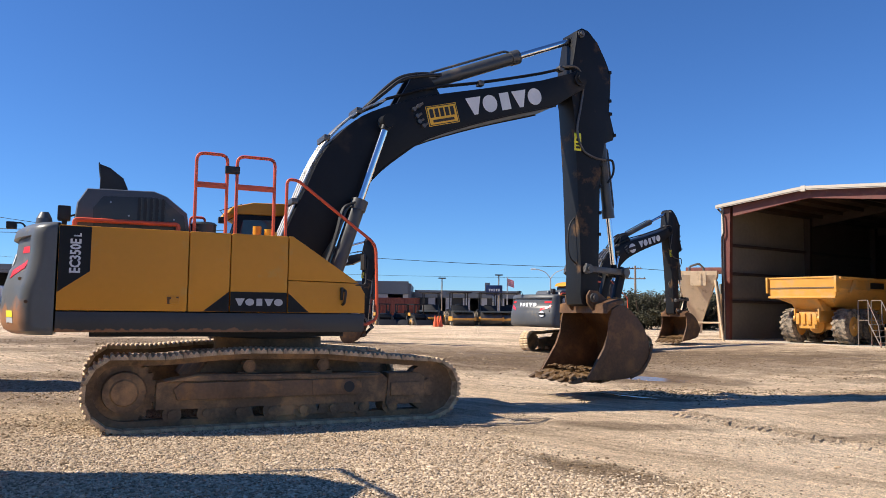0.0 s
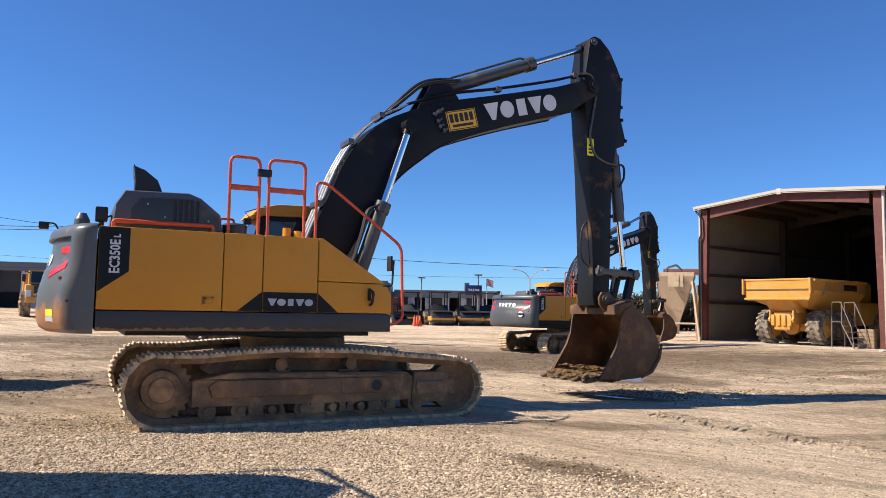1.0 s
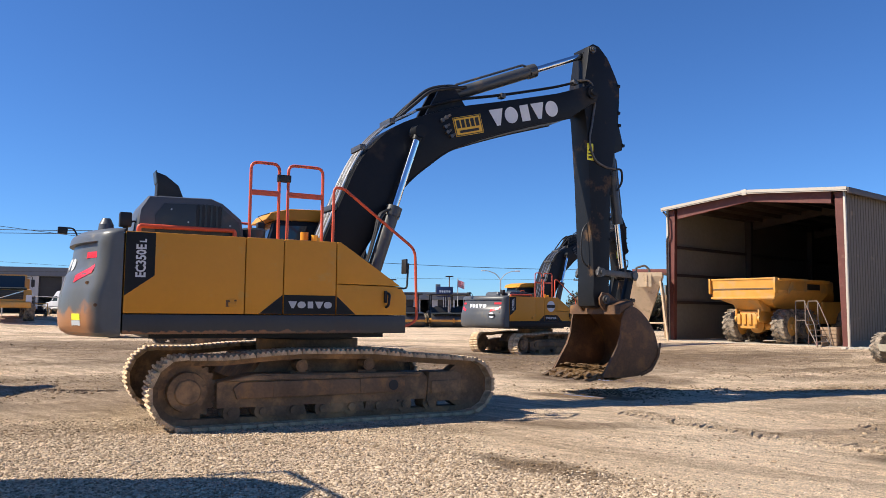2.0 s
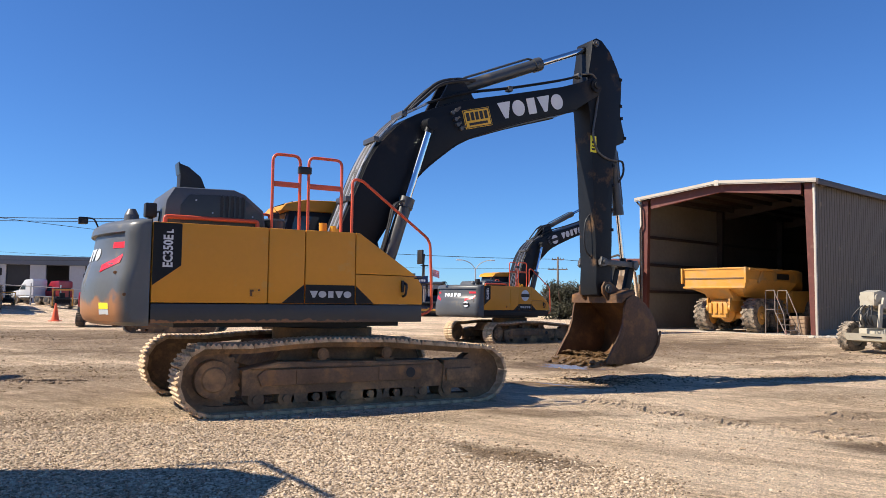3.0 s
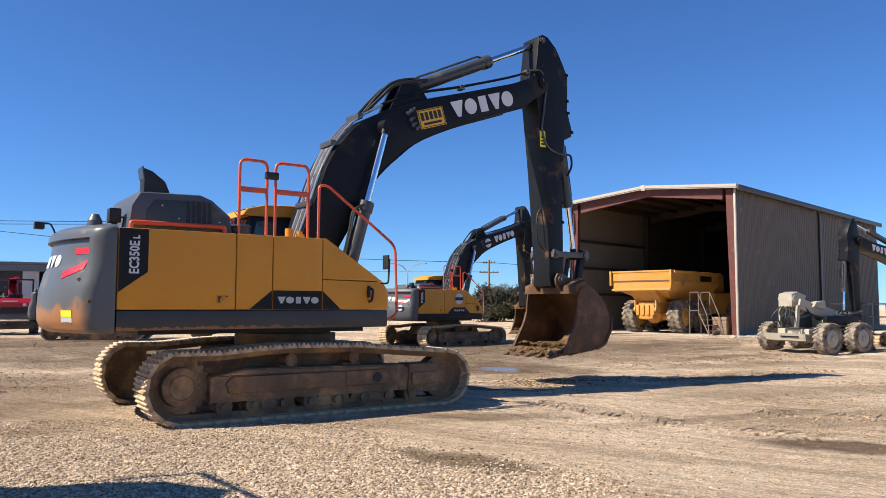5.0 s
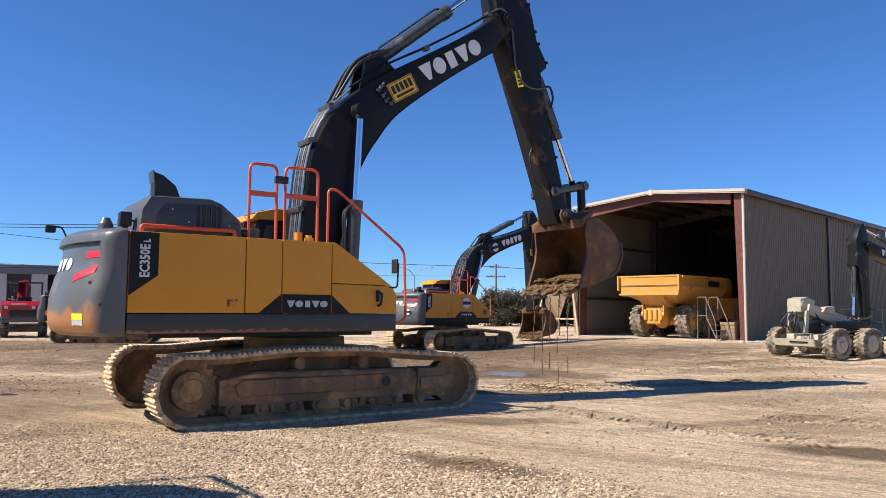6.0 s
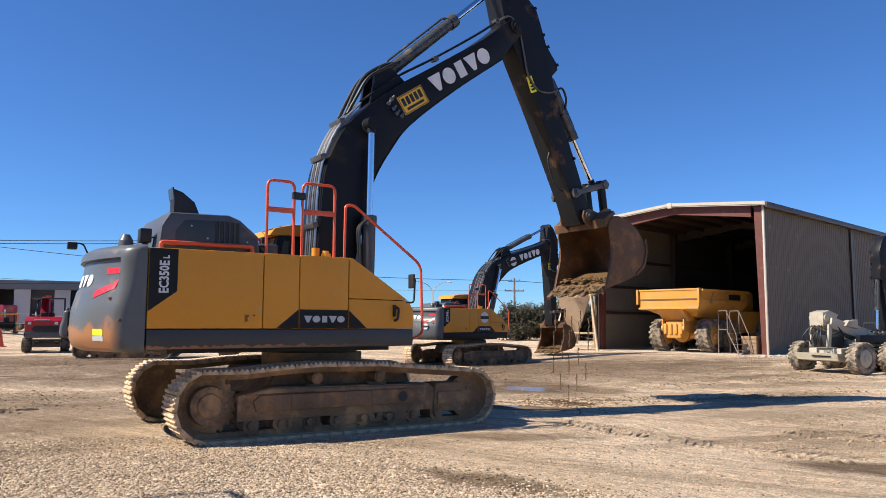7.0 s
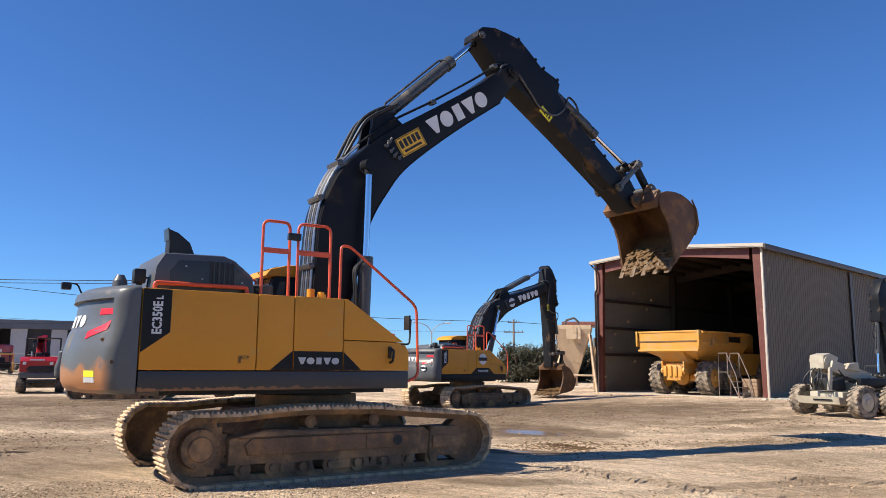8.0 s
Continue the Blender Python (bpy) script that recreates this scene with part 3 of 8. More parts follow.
def limbs(boom, arm, bucket):
    """Poses of all moving parts in the machine's space; angles in degrees from the level."""
    out = {}
    mb = Matrix.Translation(PIVOT) @ turn_y(boom - BOOM_REST) @ Matrix.Translation(-PIVOT)
    out["boom"] = mb
    elbow = mb @ ELBOW0
    ma = Matrix.Translation(elbow) @ turn_y(arm - ARM_REST) @ Matrix.Translation(-ELBOW0)
    out["arm"] = ma
    bpin = ma @ BPIN0
    mk = Matrix.Translation(bpin) @ turn_y(bucket)
    out["bucket"] = mk

    def bar(p, q):
        d = q - p
        return Matrix.Translation(p) @ turn_y(math.degrees(math.atan2(d.z, d.x)))
    foot, eye = BOOM_CYL_FOOT, mb @ BOOM_CYL_EYE
    out["boom_cyl"], out["boom_rod"] = bar(foot, eye), bar(eye, foot)
    out["boom_cyl_far"], out["boom_rod_far"] = out["boom_cyl"], out["boom_rod"]
    foot, eye = mb @ ARM_CYL_FOOT, ma @ ARM_CYL_EYE
    out["arm_cyl"], out["arm_rod"] = bar(foot, eye), bar(eye, foot)
    lp, j = ma @ LINK_ON_ARM, mk @ EAR
    d = j - lp
    c = min(1.0, max(-1.0, (LINK_LEN ** 2 + d.length ** 2 - PUSH_LEN ** 2) / (2 * LINK_LEN * d.length)))
    a = math.atan2(d.z, d.x) + math.acos(c)
    k = lp + Vector((math.cos(a), 0, math.sin(a))) * LINK_LEN
    out["link"], out["push"] = bar(lp, k), bar(k, j)
    out["link_far"], out["push_far"] = out["link"], out["push"]
    foot = ma @ BUCKET_CYL_FOOT
    out["bucket_cyl"], out["bucket_rod"] = bar(foot, k), bar(k, foot)
    return out


# track loop, outline through the shoes' plates
def track_loop():
    pts = [(2.05, 0.03), (-2.05, 0.03)]
    pts += [(-2.07 + 0.46 * math.cos(a), 0.49 + 0.46 * math.sin(a)) for a in np.linspace(radians(-100), radians(-250), 9)]
    pts += [(-1.6, 0.915), (-1.0, 0.965), (-0.54, 0.985), (0.0, 0.975), (0.46, 0.965), (1.2, 0.90)]
    pts += [(2.03 + 0.42 * math.cos(a), 0.44 + 0.40 * math.sin(a)) for a in np.linspace(radians(95), radians(-90), 11)]
    p = np.array(pts)
    seg = np.r_[0, np.cumsum(np.hypot(*np.diff(np.vstack([p, p[:1]]), axis=0).T))]
    return np.vstack([p, p[:1]]), seg


LOOP, LOOP_S = track_loop()
SHOES = 52
SHOE_PITCH = LOOP_S[-1] / SHOES


def shoe_pose(i, run, y):
    """Pose of shoe i in the machine's space after the track has run so many metres."""
    s = (i * SHOE_PITCH + run) % LOOP_S[-1]
    at = lambda v: np.array([np.interp(v % LOOP_S[-1], LOOP_S, LOOP[:, 0]), np.interp(v % LOOP_S[-1], LOOP_S, LOOP[:, 1])])
    p, d = at(s), at(s + 0.08) - at(s - 0.08)
    return Matrix.Translation((p[0], y, p[1])) @ turn_y(math.degrees(math.atan2(d[1], d[0])))


def shoe_mesh():
    """A triple-grouser plate; its outer side is local +z flipped by the loop's run (outside lies to the left of the way)."""
    bm = B()
    box(bm, -SHOE_PITCH * 0.48, SHOE_PITCH * 0.48, -0.3, 0.3, -0.02, 0.02)
    for x in (-0.082, -0.012, 0.058):
        prism(bm, [(x - 0.02, 0.02), (x + 0.026, 0.02), (x + 0.014, 0.045), (x - 0.008, 0.045)], -0.295, 0.295)
    bmesh.ops.recalc_face_normals(bm, faces=bm.faces)
    me = bpy.data.meshes.new("track_shoe")
    bm.to_mesh(me)
    bm.free()
    me.materials.append(SHOE)
    return me


def ring_gear(bm, x, z, y0, y1, r, teeth):
    pts = []
    for k in range(teeth):
        a = 2 * math.pi * k / teeth
        w = math.pi / teeth
        for da, rr in ((-0.75 * w, r * 0.9), (-0.3 * w, r), (0.3 * w, r), (0.75 * w, r * 0.9)):
            pts.append((x + rr * math.cos(a + da), z + rr * math.sin(a + da)))
    prism(bm, pts, y0, y1)


def build_undercarriage(ex):
    """Track frames, wheels, shoes and the middle frame. Returns the moving parts."""
    shoes, sprockets = [], []
    shoe = shoe_mesh()
    for sgn in (-1, 1):
        yc = sgn * 1.37
        yo = sgn * 1.0                      # outward
        f = lambda a, b: (yc + sgn * a, yc + sgn * b)
        bm = B()
        prism(bm, [(-1.7, 0.26), (1.5, 0.26), (1.5, 0.50), (1.3, 0.66), (-1.2, 0.70), (-1.7, 0.60)], *f(-0.2, 0.16), bevel=0.02)
        fr = part("track_frame", bm, FRAME, ex, "mud-brown steel track frame")
        bm = B()
        prism(bm, [(-1.45, 0.38), (0.95, 0.38), (1.0, 0.44), (1.0, 0.54), (0.9, 0.6), (-1.4, 0.6), (-1.5, 0.52)], *f(0.161, 0.215), bevel=0.02)
        part("side_rib", bm, RIB, fr, "rust-stained side rib")
        bm = B()
        prism(bm, [(-1.6, 0.605), (1.3, 0.605), (1.28, 0.64), (-1.2, 0.68), (-1.6, 0.62)], *f(0.162, 0.19), bevel=0.012)
        part("beam_flank", bm, FRAME, fr)
        for x in (-0.95, 0.3):
            bm = B()
            box(bm, x - 0.012, x + 0.012, *sorted(f(0.2155, 0.226)), 0.39, 0.59)
            part("weld_seam", bm, RIB, fr, smooth=0)
        bm = B()
        cyl(bm, (0.81, yc + sgn * 0.216, 0.49), (0.81, yc + sgn * 0.222, 0.49), 0.075, seg=18)
        part("access_hole", bm, BLACK, fr)
        bm = B()
        prism(bm, [(1.36, 0.22), (1.94, 0.22), (1.96, 0.60), (1.86, 0.66), (1.4, 0.66)], *f(-0.18, 0.2), bevel=0.02)
        part("idler_housing", bm, FRAME, fr)
        bm = B()
        box(bm, 1.42, 1.86, *sorted(f(0.2, 0.235)), 0.34, 0.53, 0.015)
        part("cover_plate", bm, FRAME, fr)
        for x in (-0.75, 0.12, 0.66):
            bm = B()
            prism(bm, [(x - 0.28, 0.13), (x + 0.28, 0.13), (x + 0.24, 0.27), (x - 0.24, 0.27)], *f(0.1, 0.15), bevel=0.01)
            part("roller_guard", bm, FRAME, fr)
        for k in range(8):
            x = -1.5 + k * 0.42
            bm = B()
            cyl(bm, (x, yc - 0.15, 0.2), (x, yc + 0.15, 0.2), 0.115, seg=18)
            cyl(bm, (x, yc - 0.19, 0.2), (x, yc + 0.19, 0.2), 0.055, seg=12)
            part("track_roller", bm, FRAME, ex)
        for x in (-0.54, 0.46):
            bm = B()
            cyl(bm, (x, yc - 0.12, 0.79), (x, yc + 0.12, 0.79), 0.085, seg=20)
            cyl(bm, (x, yc + sgn * 0.12, 0.79), (x, yc + sgn * 0.135, 0.79), 0.06, seg=16)
            part("carrier_roller", bm, FRAME, ex)
            bm = B()
            box(bm, x - 0.15, x + 0.15, yc - 0.05, yc + 0.05, 0.62, 0.715, 0.02)
            part("roller_bracket", bm, FRAME, ex)
        bm = B()
        cyl(bm, (2.03, yc - 0.1, 0.44), (2.03, yc + 0.1, 0.44), 0.33, seg=32)
        cyl(bm, (2.03, yc - 0.15, 0.44), (2.03, yc + 0.15, 0.44), 0.12, seg=18)
        part("idler", bm, FRAME, ex, "worn idler wheel")
        sp = B()
        ring_gear(sp, 0, 0, -0.05, 0.05, 0.40, 22)
        cyl(sp, (0, 0, 0), (0, sgn * 0.17, 0), 0.27, 0.25, seg=28)
        cyl(sp, (0, sgn * 0.17, 0), (0, sgn * 0.2, 0), 0.17, 0.15, seg=24)
        for k in range(20):
            a = 2 * math.pi * k / 20
            cyl(sp, (0.225 * math.cos(a), sgn * 0.165, 0.225 * math.sin(a)), (0.225 * math.cos(a), sgn * 0.185, 0.225 * math.sin(a)), 0.014, seg=6)
        s = part("sprocket", sp, FRAME, ex, "toothed drive sprocket with bolted hub")
        s.matrix_basis = Matrix.Translation((-2.07, yc, 0.49))
        sprockets.append((s, yc))
        # link chain inside the shoes
        bm = B()
        n = 90
        ring = []
        for k in range(n):
            v = k / n * LOOP_S[-1]
            ring.append((np.interp(v, LOOP_S, LOOP[:, 0]), np.interp(v, LOOP_S, LOOP[:, 1])))
        cx, cz = 0.0, 0.48
        inner = []
        for k in range(n):
            a, b = np.array(ring[k - 1]), np.array(ring[(k + 1) % n])
            d = (b - a) / np.linalg.norm(b - a)
            inner.append((ring[k][0] - d[1] * -0.10, ring[k][1] + d[0] * -0.10))
        for ya, yb in ((-0.11, -0.05), (0.05, 0.11)):
            va = [[bm.verts.new((q[0], yc + yy, q[1])) for q in r] for r in (ring, inner) for yy in (ya, yb)]
            for k in range(n):
                j = (k + 1) % n
                for p, q in ((0, 1), (1, 3), (3, 2), (2, 0)):
                    bm.faces.new((va[p][k], va[p][j], va[q][j], va[q][k]))
        part("track_chain", bm, FRAME, ex, smooth=0)
        for i in range(SHOES):
            o = new("track_shoe", shoe)
            o.parent = ex
            o.matrix_basis = shoe_pose(i, 0, yc)
            shoes.append((o, i, yc))
    bm = B()
    prism(bm, [(-1.25, 0.55), (1.25, 0.55), (1.0, 0.9), (-1.0, 0.9)], -1.15, 1.15, bevel=0.05)
    cyl(bm, (0, 0, 0.85), (0, 0, 1.12), 0.8, seg=36)
    part("car_body", bm, FRAME, ex, "muddy middle frame")
    bm = B()
    cyl(bm, (0, 0, 1.12), (0, 0, 1.235), 0.72, seg=36)
    part("slew_ring", bm, BLACK, ex)
    return shoes, sprockets


def weight_back(y, z):
    """Distance of the counterweight's back behind the machine's middle, at width y and height z."""
    rear = float(np.interp(z, [1.2, 1.25, 1.34, 1.5, 1.75, 1.9, 2.05, 2.2, 2.42, 2.52, 2.58], [3.46, 3.54, 3.58, 3.59, 3.575, 3.535, 3.50, 3.48, 3.475, 3.455, 3.37]))
    rear = rear - 1.12 * (rear - math.sqrt(rear * rear - y * y))
    rear -= float(np.interp(z, [2.0, 2.08, 2.35, 2.40, 2.412], [0.0, 0.03, 0.055, 0.06, 0.0])) * float(np.clip((1.30 - abs(y)) / 0.03, 0, 1))
    c = max(0.0, abs(y) - (WEIGHT_HALF - 0.13)) / 0.13
    return rear - 0.12 * (1 - math.sqrt(max(0.0, 1 - c * c)))


WEIGHT_HALF = 1.465


def counterweight(ex):
    """Rounded cast weight: levels of a plan outline, the upper back set in below its rim."""
    half = [0.0, 0.2, 0.4, 0.6, 0.8, 0.95, 1.1, 1.2, 1.26, 1.27, 1.285, 1.30, 1.32] + [WEIGHT_HALF - 0.13 + 0.13 * math.sin(radians(a)) for a in range(6, 91, 7)]
    ys = [-v for v in half[:0:-1]] + half
    zs = [1.2, 1.215, 1.25, 1.3, 1.34, 1.42, 1.5, 1.62, 1.75, 1.83, 1.9, 1.97, 2.0, 2.05, 2.08, 2.2, 2.3, 2.35, 2.40, 2.412, 2.45, 2.50, 2.53, 2.56, 2.58]
    bm = B()
    rows = []
    for z in zs:
        inset = float(np.interp(z, [1.2, 1.25, 2.52, 2.56, 2.58], [0.03, 0.0, 0.0, 0.02, 0.06]))
        k = (WEIGHT_HALF - inset) / WEIGHT_HALF
        rows.append([bm.verts.new((-2.9, -WEIGHT_HALF * k, z))] + [bm.verts.new((-weight_back(y, z), y * k, z)) for y in ys] + [bm.verts.new((-2.9, WEIGHT_HALF * k, z))])
    for a, b in zip(rows, rows[1:]):
        for k in range(len(a) - 1):
            bm.faces.new((a[k], a[k + 1], b[k + 1], b[k]))
        bm.faces.new((a[0], b[0], b[-1], a[-1]))
    bm.faces.new(rows[0])
    bm.faces.new(rows[-1])
    cw = part("counterweight", bm, CWMAT, ex, "grey cast counterweight smeared with orange clay", smooth=35)
    mark = emblem("word_mark", 1.15, 0.165, WHITE, cw, Matrix(), "white word mark as plain shapes")
    for v in mark.data.vertices:
        y, z = -v.co.x, 2.14 + v.co.y
        v.co = (-weight_back(y, z) - v.co.z - 0.004, y, z)

    def strip(name, y0, y1, zlo, zhi, material, label="", chips=0):
        """A thin band lying on the curved back; zlo and zhi run from y0 to y1."""
        bm = B()
        n = 12
        rnd = random.Random(chips)
        va = []
        for z in (zhi, zlo):
            for d in (-0.03, 0.006):
                line = []
                for k in range(n + 1):
                    y, h = y0 + (y1 - y0) * k / n, z[0] + (z[1] - z[0]) * k / n
                    wear = rnd.uniform(0, 0.012) if chips and z is zlo else 0
                    line.append(bm.verts.new((-weight_back(y, h) - d, y, h + wear)))
                va.append(line)
        for k in range(n):
            for p, q in ((0, 1), (1, 3), (3, 2), (2, 0)):
                bm.faces.new((va[p][k], va[p][k + 1], va[q][k + 1], va[q][k]))
        part(name, bm, material, cw, label, smooth=0)
    for sgn in (-1, 1):
        strip("reflector", sgn * 0.95, sgn * 1.27, (2.205, 2.205), (2.285, 2.285), RED, "red reflective strip")
        strip("reflector", sgn * 0.82, sgn * 1.13, (1.885, 1.965), (1.985, 2.075), RED, "red reflective strip with a chipped edge", 3)
        strip("reflector", sgn * 1.12, sgn * 1.27, (1.965, 2.0), (2.075, 2.135), RED, "red reflective strip with a chipped edge", 5)
    strip("sticker", -1.21, -0.97, (1.41, 1.41), (1.49, 1.49), STICKER, "bright yellow warning sticker")
    strip("sticker_foot", -1.21, -0.97, (1.335, 1.335), (1.405, 1.405), PALE, "scuffed pale foot of the warning sticker", 7)
    for y, z in ((-1.455, 1.60), (-1.25, 1.88)):
        bm = B()
        cyl(bm, (-3.2 if y < -1.4 else -weight_back(y, z) + 0.01, y + (0.0 if y < -1.4 else 0.02), z), (-3.2 if y < -1.4 else -weight_back(y, z) - 0.01, y - 0.02, z), 0.022, seg=10)
        part("lifting_plug", bm, RUST, cw)
    return cw


def clay_on(m, scale, rag, top, bottom, x0, x1, clay):
    """Adds a ragged smear of clay along the lower edge, between two places of the length."""
    n, l = m.node_tree.nodes, m.node_tree.links
    b = n["Principled BSDF"]
    old = b.inputs["Base Color"].links[0].from_socket
    tc, sep, ns = n.new("ShaderNodeTexCoord"), n.new("ShaderNodeSeparateXYZ"), n.new("ShaderNodeTexNoise")
    l.new(tc.outputs["Object"], sep.inputs[0])
    l.new(tc.outputs["Object"], ns.inputs["Vector"])
    ns.inputs["Scale"].default_value, ns.inputs["Detail"].default_value = scale, 7
    a = n.new("ShaderNodeMath")
    a.operation = "MULTIPLY_ADD"
    a.inputs[1].default_value = -rag
    l.new(ns.outputs["Fac"], a.inputs[0])
    l.new(sep.outputs["Z"], a.inputs[2])
    r = n.new("ShaderNodeMapRange")
    r.inputs["From Min"].default_value, r.inputs["From Max"].default_value = top, bottom
    l.new(a.outputs[0], r.inputs["Value"])
    back = n.new("ShaderNodeMapRange")
    back.inputs["From Min"].default_value, back.inputs["From Max"].default_value = x0, x1
    l.new(sep.outputs["X"], back.inputs["Value"])
    mu = n.new("ShaderNodeMath")
    mu.operation = "MULTIPLY"
    l.new(r.outputs["Result"], mu.inputs[0])
    l.new(back.outputs["Result"], mu.inputs[1])
    x = n.new("ShaderNodeMix")
    x.data_type = "RGBA"
    l.new(mu.outputs[0], x.inputs["Factor"])
    l.new(old, x.inputs["A"])
    x.inputs["B"].default_value = (*clay, 1)
    l.new(x.outputs["Result"], b.inputs["Base Color"])
    return m


CWMAT = clay_on(mat("clay_smeared_grey", (0.098, 0.104, 0.106), 0.36, vary=0.1, scale=1.2, dirt=(0.2, 0.16, 0.12), dirt_amount=0.12, dirt_scale=2.2), 2.6, 0.75, 1.20, 1.10, -3.18, -3.30, (0.33, 0.145, 0.06))
SILLM = clay_on(mat("clay_edged_sill_paint", (0.032, 0.031, 0.031), 0.4, vary=0.15, scale=1.5, dirt=(0.06, 0.05, 0.04), dirt_amount=0.15, dirt_scale=1.3), 9.0, 0.13, 1.215, 1.20, 0.6, -1.4, (0.27, 0.13, 0.06))


def rail(ex, pts, r=0.022, bend=0.1, name="handrail"):
    bm = B()
    tube(bm, round_path(pts, bend), r)
    return part(name, bm, RAIL, ex, "orange-red tubular handrail")


def build_upper(ex):
    counterweight(ex)
    # revolving frame and dark sill
    bm = B()
    box(bm, -2.88, 1.05, -1.455, 1.455, 1.235, 1.49, 0.015)
    part("sill", bm, SILLM, ex, "dark grey lower sill with clay along its edge")
    bm = B()
    box(bm, -2.5, 0.9, -0.95, 0.95, 1.16, 1.232)
    part("revolving_frame", bm, BLACK, ex, smooth=0)
    # side doors towards the near side; the front one slopes down over the tank
    for x0, x1 in ((-2.88, -1.365), (-1.355, -0.835), (-0.825, -0.065)):
        bm = B()
        box(bm, x0, x1, -1.47, -0.75, 1.5, 2.545, 0.018)
        part("side_door", bm, YELLOW, ex, "yellow painted side door")
    bm = B()
    prism(bm, [(-0.055, 1.5), (1.05, 1.5), (1.05, 1.78), (0.96, 1.92), (-0.055, 1.935)], -1.47, -0.72, bevel=0.015)
    part("step_box", bm, YELLOW, ex, "yellow front tool box")
    bm = B()
    prism(bm, [(-0.055, 1.943), (0.955, 1.93), (0.0, 2.545), (-0.055, 2.545)], -1.47, -0.72, bevel=0.015)
    part("tank_cover", bm, YELLOW, ex, "sloping yellow tank cover")
    # far-side and middle covers
    bm = B()
    box(bm, -2.88, -0.7, 0.45, 1.47, 1.5, 2.53, 0.02)
    part("side_door", bm, YELLOW, ex)
    bm = B()
    box(bm, -2.86, -0.72, -0.74, 0.44, 1.5, 2.5, 0.02)
    part("engine_bay", bm, DARK, ex)
    bm = B()
    box(bm, -0.69, -0.1, -0.5, 0.4, 1.5, 2.3, 0.02)
    part("swing_motor_cover", bm, DARK, ex)
    # dark decals proud of the doors
    bm = B()
    prism(bm, [(-2.875, 2.535), (-2.52, 2.535), (-2.52, 1.985), (-2.875, 1.72)], -1.474, -1.468)
    part("door_patch", bm, DARK, ex, "dark grey angled patch", smooth=0)
    bm = B()
    prism(bm, [(-1.165, 1.505), (-0.84, 1.77), (-0.84, 1.505)], -1.474, -1.468)
    prism(bm, [(-0.82, 1.505), (-0.82, 1.77), (-0.07, 1.77), (-0.07, 1.505)], -1.474, -1.468)
    prism(bm, [(-0.05, 1.505), (-0.05, 1.765), (0.24, 1.505)], -1.474, -1.468)
    part("name_patch", bm, DARK, ex, "dark grey tapered patch", smooth=0)
    emblem("word_mark", 0.64, 0.095, PALE, ex, Matrix.Translation((-0.44, -1.475, 1.635)) @ SIDE, "pale word mark as plain shapes")
    letters("EC350E", 0.165, WHITE, ex, Matrix.Translation((-2.635, -1.478, 1.955)) @ SIDE @ Matrix.Rotation(radians(90), 4, "Z"), "model_lettering", squash=0.80)
    letters("L", 0.11, WHITE, ex, Matrix.Translation((-2.635, -1.478, 2.405)) @ SIDE @ Matrix.Rotation(radians(90), 4, "Z"), "model_lettering", squash=0.8)
    # door latch and grab handle
    bm = B()
    box(bm, -1.62, -1.46, -1.478, -1.468, 1.58, 1.70, 0.004)
    box(bm, -1.58, -1.47, -1.492, -1.477, 1.60, 1.66, 0.006)
    part("door_latch", bm, YELLOW, ex)
    for x0, x1, y0, y1 in ((-1.61, -1.56, 1.595, 1.685), (-1.50, -1.47, 1.67, 1.69)):
        bm = B()
        box(bm, x0, x1, -1.4815, -1.477, y0, y1)
        part("latch_recess", bm, RUST, ex, smooth=0)
    bm = B()
    tube(bm, round_path([(0.72, -1.475, 1.62), (0.72, -1.56, 1.64), (0.74, -1.56, 1.80), (0.74, -1.475, 1.82)], 0.04), 0.02)
    box(bm, 0.68, 0.72, -1.52, -1.47, 1.68, 1.86, 0.01)
    part("grab_handle", bm, BLACK, ex)
    # hood: grey shell, darker side panel with louvre slots, bolts
    bm = B()
    prism(bm, [(-2.74, 2.546), (-2.71, 2.86), (-2.60, 3.05), (-1.80, 3.07), (-1.64, 3.01), (-1.38, 2.80), (-1.34, 2.546)], -1.28, 0.35, bevel=0.075)
    hood = part("engine_hood", bm, GREY, ex, "grey engine hood with a charcoal side panel", smooth=50)
    bm = B()
    prism(bm, [(-2.52, 2.55), (-2.52, 2.80), (-2.41, 2.955), (-1.78, 2.98), (-1.66, 2.94), (-1.42, 2.75), (-1.39, 2.55)], -1.288, -1.27, bevel=0.006)
    part("side_panel", bm, CHAR, hood, "charcoal side panel")
    bm = B()
    box(bm, -2.45, -1.8, -1.05, 0.1, 3.06, 3.085, 0.012)
    part("hood_top", bm, GREY, hood)
    for k in range(5):
        bm = B()
        x = -2.0 + k * 0.072
        prism(bm, [(x, 2.66), (x + 0.022, 2.66), (x + 0.04, 2.68), (x + 0.04, 2.95), (x + 0.018, 2.97), (x, 2.95)], -1.294, -1.280)
        part("louvre", bm, BLACK, hood, smooth=0)
        bm = B()
        prism(bm, [(x + 0.041, 2.67), (x + 0.056, 2.67), (x + 0.056, 2.96), (x + 0.041, 2.96)], -1.306, -1.285)
        part("louvre_lip", bm, CHAR, hood, smooth=0)
    for x, z in ((-2.32, 2.88), (-2.1, 2.72), (-2.42, 2.66), (-1.55, 2.7)):
        bm = B()
        cyl(bm, (x, -1.287, z), (x, -1.30, z), 0.012, seg=8)
        part("bolt", bm, PALE, hood)
    # raked exhaust outlet: flat-sided duct with a cut mouth
    bm = B()
    prism(bm, [(-2.46, 3.05), (-2.08, 3.05), (-2.17, 3.27), (-2.34, 3.40), (-2.475, 3.445), (-2.455, 3.28)], -0.84, -0.58, bevel=0.02)
